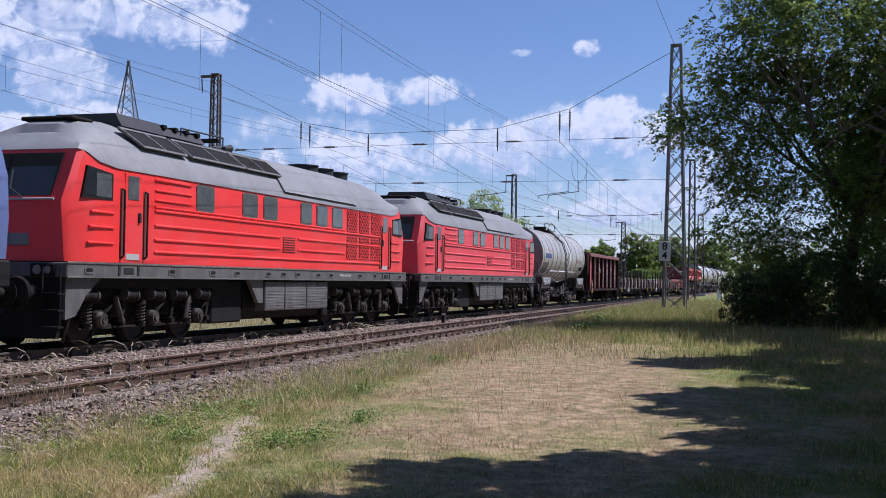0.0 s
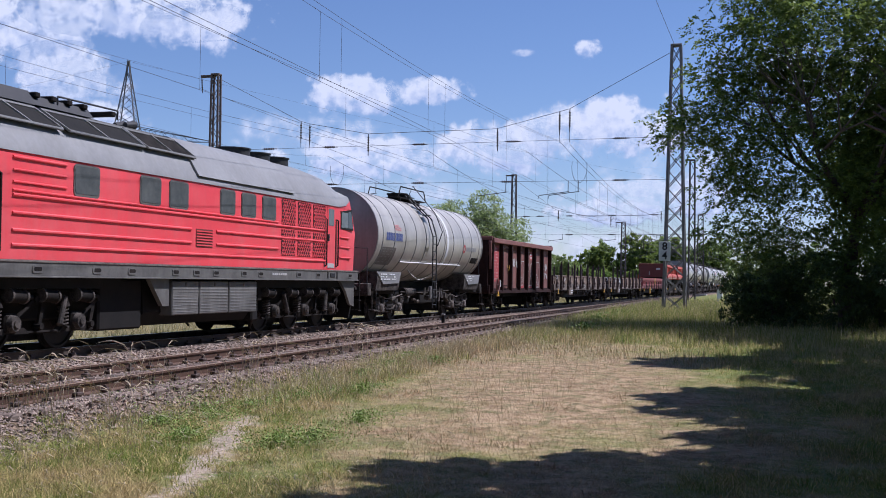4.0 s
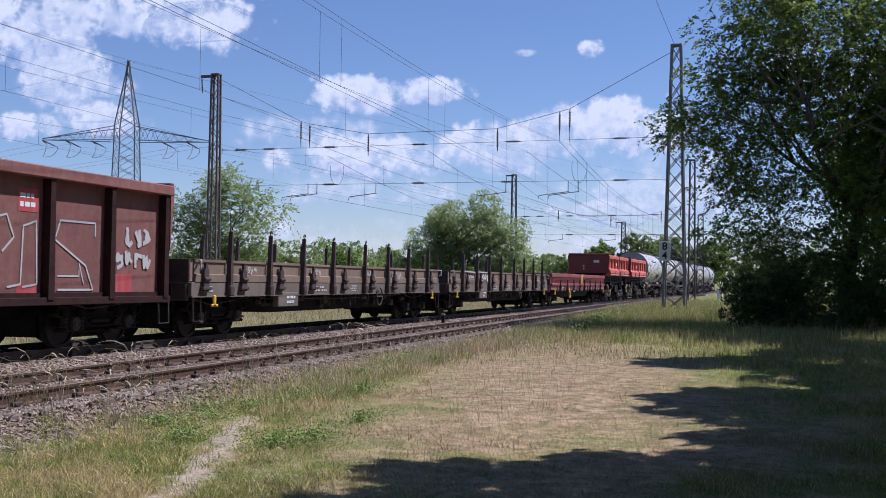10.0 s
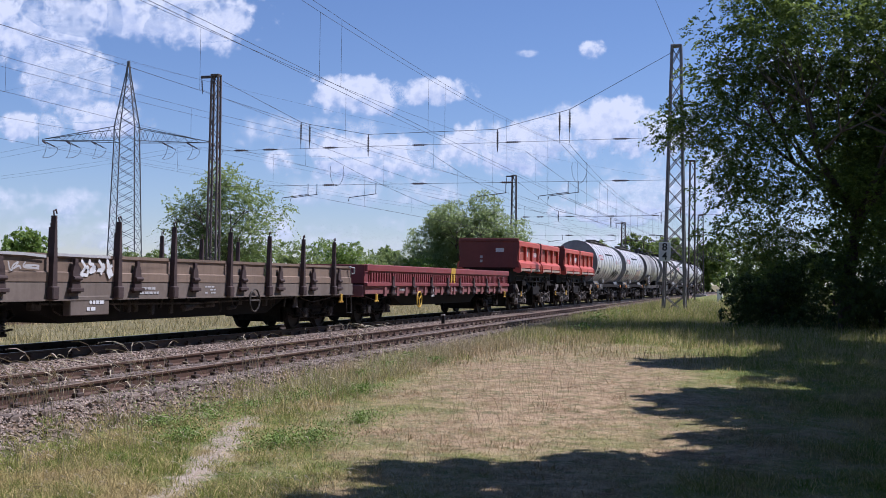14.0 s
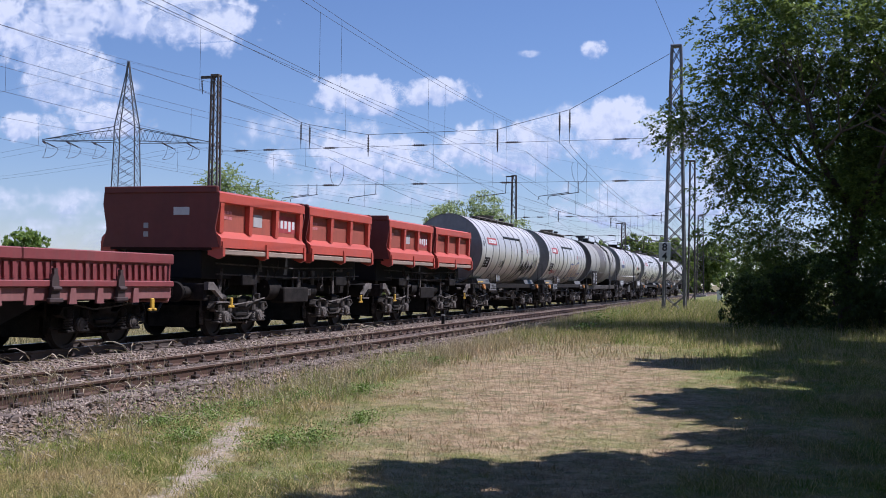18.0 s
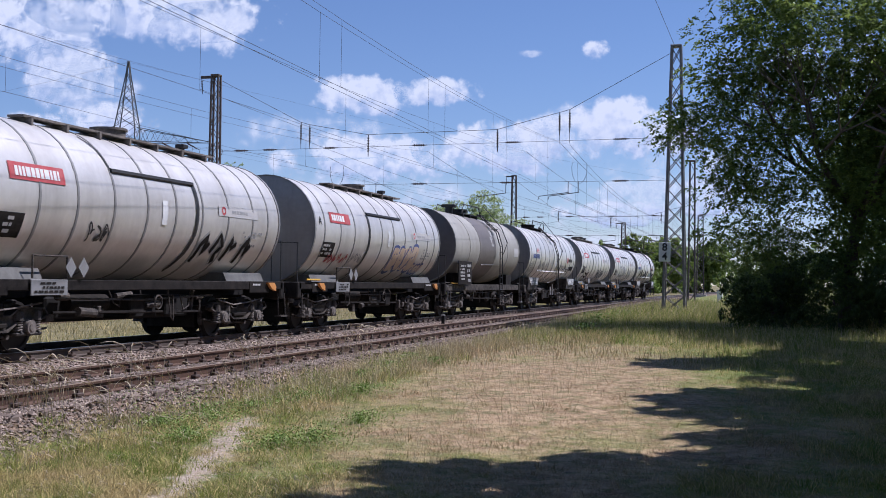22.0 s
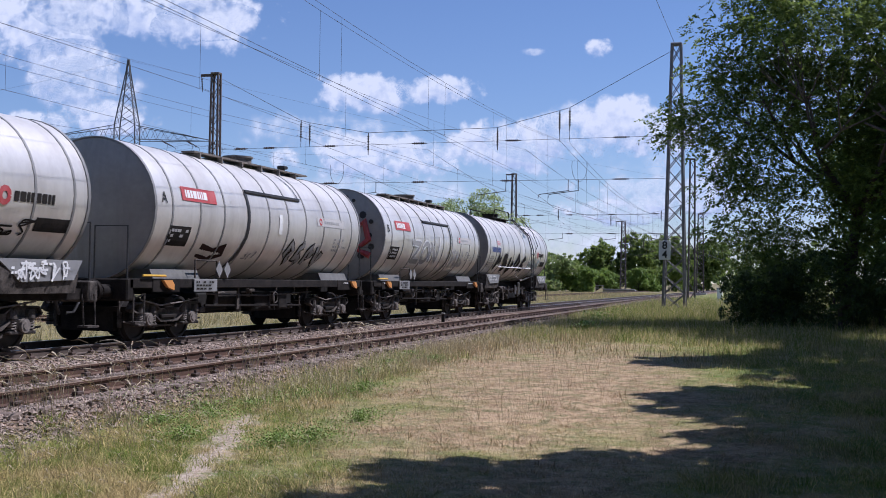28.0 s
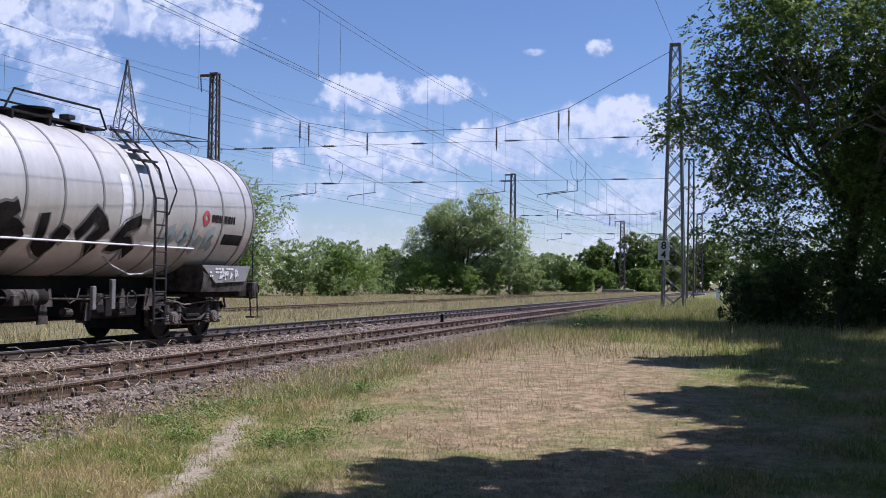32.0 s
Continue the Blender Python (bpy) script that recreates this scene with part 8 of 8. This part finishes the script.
def stake_wagon(label, u, seed, upper, lower, marks):
    t = vehicle("stake_wagon", label, u)
    hl = 9.3
    stakes = [-7.6, -5.45, -3.38, -1.28, 1.28, 3.38, 5.48, 7.65]
    edges = [-hl + .1] + stakes + [hl - .1]
    g = random.Random(seed)
    for e in (-1, 1):
        for a, b in zip(edges, edges[1:]):
            part("drop_side", MB().prism([(e * 1.41, 1.26), (e * 1.45, 1.26), (e * 1.45, 1.42), (e * 1.41, 1.44), (e * 1.41, 1.68), (e * 1.44, 1.70), (e * 1.44, 1.76), (e * 1.37, 1.76), (e * 1.37, 1.26)], "y", a + .06, b - .06), upper, t)
        part("solebar", MB().box(e * 1.40 - .04, e * 1.40 + .04, -hl, hl, .93, 1.25, .01), lower, t, "dusty grey side sill")
        part("sill_lip", MB().box(e * 1.40 - .07, e * 1.40 + .07, -hl, hl, .92, .95), lower, t)
        for y in stakes:
            s_ = part("stanchion", MB().prism([(y - .075, .98), (y + .075, .98), (y + .052, 1.75), (y + .018, 2.42), (y - .018, 2.42), (y - .052, 1.75)], "x", min(e * 1.45, e * 1.55), max(e * 1.45, e * 1.55)), STAKE_DARK, t, "dark upright steel stanchion")
            part("stanchion_hook", MB().tube([(e * 1.5, y, 2.40), (e * 1.5, y - .02, 2.50), (e * 1.5, y + .05, 2.53), (e * 1.5, y + .08, 2.46)], .016, 5), STAKE_DARK, s_)
            part("stanchion_pocket", MB().box(e * 1.51 - .07, e * 1.51 + .07, y - .10, y + .10, .94, 1.18, .02), STAKE_DARK, s_)
        for a, b in zip(edges, edges[1:]):
            h_ = part("hinge", once("hinge", hinge_mesh), STAKE_DARK, t)
            h_.matrix_local = Matrix.Translation((0, (a + b) / 2 - .35, 0)) @ (Matrix() if e > 0 else Matrix.Rotation(math.pi, 4, "Z"))
    part("deck", MB().box(-1.37, 1.37, -hl, hl, 1.20, 1.28), STAKE_BROWN, t)
    for s in (-1, 1):
        part("end_board", MB().box(-1.38, 1.38, min(s * (hl - .05), s * (hl + .02)), max(s * (hl - .05), s * (hl + .02)), 1.26, 1.76, .01), STAKE_DARK, t)
        part("headstock", MB().box(-1.35, 1.35, min(s * (hl - .1), s * (hl + .06)), max(s * (hl - .1), s * (hl + .06)), .84, 1.22, .03), STAKE_DARK, t)
        buffers(t, s * (hl + .05), s)
        part("corner_handle", MB().tube([(1.5, s * 9.05, 1.55), (1.56, s * 9.1, 1.55), (1.56, s * 9.1, 1.72), (1.46, s * 8.95, 1.74)], .025, 6), PALE, t)
        part("end_step", MB().tube([(1.42, s * 9.2, .95), (1.44, s * 9.2, .40), (1.44, s * 8.85, .40), (1.42, s * 8.85, .95)], .018, 5), BOGIE, t)
        part("tow_hook", MB().box(1.45, 1.50, s * 8.3 - .06, s * 8.3 + .06, .70, .96, .015).box(1.45, 1.50, s * 8.3 - .15, s * 8.3 + .15, .70, .76, .015), YELLOW, t, "yellow painted hook")
        bogie(t, s * 7.4, True)
    part("center_sill", MB().prism([(-9.0, 1.15), (9.0, 1.15), (9.0, .92), (5.6, .88), (4.4, .48), (-4.4, .48), (-5.6, .88), (-9.0, .92)], "x", -.95, .95), DARK, t)
    bx = part("tool_box", MB().box(1.30, 1.46, -4.85, -3.6, .64, 1.0, .015), STAKE_GREY, t)
    part("box_marking", rows_of_bars(MB(), on_plane(1.462), -4.35, -3.75, .70, .94, 2, seed + 2, .9), WHITE, bx)
    part("sill_marking", rows_of_bars(MB(), on_plane(1.442), -8.9, -8.0, 1.02, 1.18, 2, seed + 3, .7), PALE, t)
    part("sill_marking", rows_of_bars(MB(), on_plane(1.442), -2.6, -1.6, 1.0, 1.18, 2, seed + 4, .8), PALE, t)
    part("sill_marking", rows_of_bars(MB(), on_plane(1.442), .2, .7, 1.0, 1.2, 3, seed + 5, .8), PALE, t)
    part("brake_wheel", MB().tube([(1.5, 2.6 + .27 * math.cos(q), .84 + .27 * math.sin(q)) for q in np.linspace(0, 6.2832, 17)], .022, 6).tube([(1.5, 2.35, .84), (1.5, 2.85, .84)], .02, 5), BOGIE, t)
    pipework(t, -5.5, 5.5, seed + 8, 1.15, .62, .9)
    marks(t, on_plane(1.455))
    return t


def marks_s1(t, f):
    for y in (-6.5, -2.5, 1.9):
        part("chalk_name", scrawl(MB(), f, y - .35, y + .35, 1.45, 1.62, 4, .028, int(y * 10) + 90), PALE, t)
    part("chalk_scrawl", scrawl(MB(), f, 3.8, 4.8, 1.35, 1.62, 5, .028, 92), PALE, t)


def marks_s2(t, f):
    part("white_spray", scrawl(MB(), f, -4.6, -3.5, 1.34, 1.70, 4, .06, 95), WHITE, t)
    part("white_smear", ribbon(MB(), f, [(-7.3, 1.74), (-6.2, 1.73), (-5.6, 1.70)], .05), PALE, t)
    part("white_smear", ribbon(MB(), f, [(-5.3, 1.74), (-3.6, 1.73)], .05), PALE, t)
    part("chalk_scrawl", scrawl(MB(), f, -7.2, -5.8, 1.42, 1.62, 3, .03, 96), PALE, t)


stake_wagon("brown flat wagon with drop sides and upright stanchions", 97.75, 120, STAKE_BROWN, STAKE_GREY, marks_s1)
stake_wagon("weathered grey brown flat wagon with stanchions and white spray", 117.65, 130, STAKE_BROWN, STAKE_GREY, marks_s2)


def low_wagon(u):
    t = vehicle("low_sided_wagon", "wine red low-sided wagon with ribbed sides", u)
    hl = 9.35
    hinges = [-9.0, -6.98, -4.86, -2.74, -.68, 1.0, 3.07, 5.18, 7.29, 9.2]
    for e in (-1, 1):
        for a, b in zip(hinges, hinges[1:]):
            pn = part("side_panel", MB().box(e * 1.38 - .02, e * 1.38 + .02, a + .02, b - .02, 1.28, 1.66), LOWRED, t)
            n = int((b - a - .2) / .21)
            for k in range(n):
                y = a + .16 + (b - a - .3) * k / max(1, n - 1)
                part("panel_rib", MB().prism([(y - .055, 1.60), (y + .055, 1.60), (y + .04, 1.32), (y - .04, 1.32)], "x", min(e * 1.40, e * 1.445), max(e * 1.40, e * 1.445)), LOWRED, pn)
        for a, b in ((-hl, -4.2), (-4.18, -.1), (-.08, 4.3), (4.32, hl)):
            part("top_rail", MB().box(e * 1.40 - .07, e * 1.40 + .07, a, b, 1.64, 1.85, .02), LOWRED, t)
        part("lower_rail", MB().box(e * 1.41 - .07, e * 1.41 + .07, -hl, hl, 1.17, 1.29, .015), LOWRED, t)
        part("solebar", MB().box(e * 1.38 - .03, e * 1.38 + .03, -hl, hl, .93, 1.17, .01), LOWRED2, t, "dusty pale red side sill")
        for y in hinges[1:-1]:
            h_ = part("hinge", once("hinge", hinge_mesh), LOWRED2, t)
            h_.matrix_local = Matrix.Translation((0, y, -.18)) @ (Matrix() if e > 0 else Matrix.Rotation(math.pi, 4, "Z"))
            for q in (-.62, .62):
                part("side_bracket", MB().prism([(y + q - .08, 1.15), (y + q + .08, 1.15), (y + q + .12, .86), (y + q - .12, .86)], "x", min(e * 1.41, e * 1.46), max(e * 1.41, e * 1.46)), LOWRED2, t)
    part("deck", MB().box(-1.36, 1.36, -hl, hl, 1.2, 1.27), RIBDARK, t)
    for s in (-1, 1):
        part("end_board", MB().box(-1.38, 1.38, min(s * (hl - .05), s * (hl + .02)), max(s * (hl - .05), s * (hl + .02)), 1.26, 1.84, .01), LOWRED, t)
        part("headstock", MB().box(-1.35, 1.35, min(s * (hl - .1), s * (hl + .06)), max(s * (hl - .1), s * (hl + .06)), .84, 1.22, .03), LOWRED2, t)
        buffers(t, s * (hl + .05), s)
        part("tow_hook", MB().box(1.45, 1.50, s * 8.5 - .06, s * 8.5 + .06, .68, .94, .015).box(1.45, 1.50, s * 8.5 - .15, s * 8.5 + .15, .68, .74, .015), YELLOW, t, "yellow painted hook")
        bogie(t, s * 7.4, True)
    part("center_sill", MB().prism([(-9.0, 1.15), (9.0, 1.15), (9.0, .92), (5.6, .88), (4.4, .50), (-4.4, .50), (-5.6, .88), (-9.0, .92)], "x", -.95, .95), DARK, t)
    part("yellow_patch", MB().box(1.46, 1.475, -.15, .42, 1.64, 1.86).box(1.45, 1.465, -.15, -.02, 1.30, 1.64).box(1.45, 1.465, .26, .42, 1.30, 1.64).box(1.45, 1.465, .08, .16, 1.38, 1.64), YELLOW, t, "yellow primer patch")
    part("document_plate", MB().box(1.40, 1.42, -2.5, -2.1, .80, 1.08), PALE, t)
    part("sill_marking", rows_of_bars(MB(), on_plane(1.413), -6.3, -5.4, 1.0, 1.12, 1, 141, .9), PALE, t)
    part("sill_marking", rows_of_bars(MB(), on_plane(1.413), .1, .8, .98, 1.12, 2, 142, .9), PALE, t)
    part("brake_wheel", MB().tube([(1.5, -4.2 + .27 * math.cos(q), .72 + .27 * math.sin(q)) for q in np.linspace(0, 6.2832, 17)], .026, 6).tube([(1.5, -4.2, .72), (1.5, -4.2, .46)], .02, 5).tube([(1.5, -4.2, .72), (1.5, -3.97, .86)], .02, 5).tube([(1.5, -4.2, .72), (1.5, -4.43, .86)], .02, 5), YELLOW, t, "yellow brake hand wheel")
    return t


low_wagon(137.45)


# ---- side-tipping wagons with two tubs ----
def dump_wagon(label, u, seed):
    t = vehicle("tipping_wagon", label, u, "tipping wagons")
    for k, (a, b) in enumerate(((-5.02, -.22), (.12, 4.97))):
        wall = [(1.30, 2.02), (1.52, 2.02), (1.52, 2.34), (1.36, 2.46), (1.40, 3.10), (1.50, 3.12), (1.50, 3.34), (1.36, 3.34), (1.26, 2.42)]
        for e in (-1, 1):
            sd = part("tub_side", MB().prism([(e * 1.26, 2.1), (e * 1.36, 2.1), (e * 1.36, 3.2), (e * 1.30, 3.2)], "y", a + .03, b - .03), TUBRUST, t, "scoured rusty side panel")
            part("top_rail", MB().prism([(e * 1.28, 3.06), (e * 1.50, 3.10), (e * 1.50, 3.30), (e * 1.36, 3.36), (e * 1.28, 3.34)], "y", a, b), TUBRED, t)
            part("bottom_lip", MB().prism([(e * 1.30, 2.44), (e * 1.38, 2.44), (e * 1.54, 2.28), (e * 1.55, 2.06), (e * 1.30, 2.04)], "y", a, b), TUBRED, t, "bright red flared bottom lip")
            w = (b - a)
            for q in (.035, .345, .655, .965):
                y = a + w * q
                part("side_rib", MB().prism([(e * 1.35, 2.40), (e * 1.47, 2.40), (e * 1.49, 3.12), (e * 1.35, 3.12)], "y", y - .09, y + .09), TUBRED, t)
            for q0, q1 in ((.05, .33), (.36, .64), (.67, .95)):
                part("timber_beam", MB().box(min(e * 1.44, e * 1.55), max(e * 1.44, e * 1.55), a + w * q0 - .2, a + w * q1 + .2, 1.90, 2.02, .015), TIMBER, t)
            for q in (.02, .5, .98):
                y = a + w * q
                part("tipping_bracket", MB().prism([(e * 1.2, 2.2), (e * 1.58, 2.2), (e * 1.58, 1.86), (e * 1.45, 1.80), (e * 1.2, 1.9)], "y", y - .06, y + .06), TUBRED, t)
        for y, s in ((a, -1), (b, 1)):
            # End walls carry their shade in the colour, unlike the sides.
            part("tub_end", MB().prism([(-1.48, 3.32), (1.48, 3.32), (1.50, 3.05), (1.40, 2.5), (1.50, 2.06), (-1.50, 2.06), (-1.40, 2.5), (-1.50, 3.05)], "y", y - .02, y + .02), RED_SHADE, t, "tub end wall in red darkened for shade")
            part("end_rim", MB().box(-1.46, 1.46, y - .06, y + .06, 3.30, 3.46 if (k == 0 and s < 0) else 3.38, .02), RED_SHADE, t)
        part("tub_floor", MB().box(-1.3, 1.3, a, b, 2.0, 2.08), RIBDARK, t)
        f = on_plane(1.362)
        w = b - a
        if k == 0:
            part("logo_box", patch(MB(), f, a + w * .42, a + w * .52, 2.62, 2.92, 1, .004), PALE, t)
            for q in range(5):
                part("logo_marking", patch(MB(), f, a + w * (.695 + .05 * q), a + w * (.727 + .05 * q), 2.66 - (.06 if q == 3 else 0), 2.86 + (.05 if q == 0 else 0), 1, .006), WHITE, t)
            part("logo_panel", patch(MB(), f, a + w * .68, a + w * .94, 2.55, 2.98, 1, .003), LOGO_RED, t)
        part("side_marking", rows_of_bars(MB(), f, a + w * .06, a + w * .2, 2.7, 2.95, 2, seed + 4, .7, .005), LOGO_PINK, t)
        part("chute_gear", MB().prism([(-.9, 2.0), (.9, 2.0), (.5, 1.35), (-.5, 1.35)], "y", (a + b) / 2 - 1.5, (a + b) / 2 + 1.5), DARK, t)
    part("end_sign", MB().box(.35, .75, -5.055, -5.045, 2.80, 2.98), WHITE, t)
    part("end_marking", MB().box(-.42, -.30, -5.055, -5.045, 2.5, 2.62).box(-.42, -.30, -5.055, -5.045, 2.3, 2.42), PALE, t)
    part("frame", MB().box(-.55, .55, -5.4, 5.4, .95, 1.35, .02), UNDER, t)
    # Dark box added to stand for the shade below the tubs.
    part("under_tub_shade_box", MB().box(-1.0, 1.0, -4.9, 4.9, 1.34, 2.02, .03), DARK, t)
    part("cross_beam", MB().box(-1.3, 1.3, -3.4, -2.6, 1.2, 1.45, .02).box(-1.3, 1.3, 2.6, 3.4, 1.2, 1.45, .02), UNDER, t)
    part("tipping_cylinder", MB().cyl((.9, -1.6, 1.1), (.9, -.9, 1.1), .28, 16).cyl((.9, .5, 1.05), (.9, 1.6, 1.05), .22, 16), UNDER, t)
    part("equipment_box", MB().box(.9, 1.3, -1.0, .6, .75, 1.15, .03), UNDER, t)
    for s in (-1, 1):
        part("headstock", MB().box(-1.3, 1.3, min(s * 5.1, s * 5.3), max(s * 5.1, s * 5.3), .85, 1.25, .03), UNDER, t)
        buffers(t, s * 5.28, s)
        part("corner_step", MB().prism([(s * 5.3, 1.28), (s * 5.05, 1.28), (s * 4.55, .95), (s * 4.6, .88), (s * 5.0, 1.1), (s * 5.3, 1.1)], "x", 1.30, 1.40), BOGIE_PALE, t, "pale worn corner plate")
        part("end_step", MB().box(1.25, 1.45, s * 4.7 - .25, s * 4.7 + .25, .80, .84).tube([(1.35, s * 4.7, .82), (1.35, s * 4.7, 1.2)], .02, 5), BOGIE_PALE, t)
        part("tow_hook", MB().box(1.42, 1.47, s * 4.25 - .05, s * 4.25 + .05, .68, .92, .015).box(1.42, 1.47, s * 4.25 - .13, s * 4.25 + .13, .68, .74, .015), YELLOW, t)
        bogie(t, s * 3.0)
    pipework(t, -4.6, 4.6, seed + 6, 1.12, .75, 1.5)
    pipework(t, -4.4, 4.4, seed + 7, 1.0, .9, 1.75)
    return t


dump_wagon("bright red tipping wagon with two ribbed tubs", 153.75, 150)
dump_wagon("bright red tipping wagon coupled to its twin", 165.4, 160)
# ---- what moves ----
SPEED = (-5.46559892e-05, 2.51813507e-03, 6.03315563e-02, 6.20552384)


def travel(t):
    """Metres run by the train since the start."""
    return sum(c * t ** (4 - k) / (4 - k) for k, c in enumerate(SPEED))


def motions():
    for thing, u in train:
        walk(thing, [(t, Matrix.Translation((XM, u - travel(t), 0))) for t in [k * 0.5 for k in range(65)]])
    steps = [k / 15 for k in range(481)]
    for wheel, base, r in wheels:
        walk(wheel, [(t, Matrix.Translation(base) @ Matrix.Rotation(travel(t) / r, 4, "X")) for t in steps])
    for o, c in clouds:
        drift = Vector((math.cos(radians(16.645)), math.sin(radians(16.645)), 0))
        side = Matrix.Rotation(radians(16.645), 4, "Z")
        walk(o, [(0.0, Matrix.Translation(c) @ side), (32.0, Matrix.Translation(c + drift * 31.0) @ side)])


# lines of small writing stay one piece each
for ob in scene.objects:
    if ob.name.split(".")[0] in ("small_writing", "data_marking", "plate_marking", "sill_marking", "lettering_marking", "faded_lettering", "faded_logo", "sign_marking", "box_marking", "number_marking", "board_marking", "side_marking"):
        tagged(ob, kind="stuff")

motions()
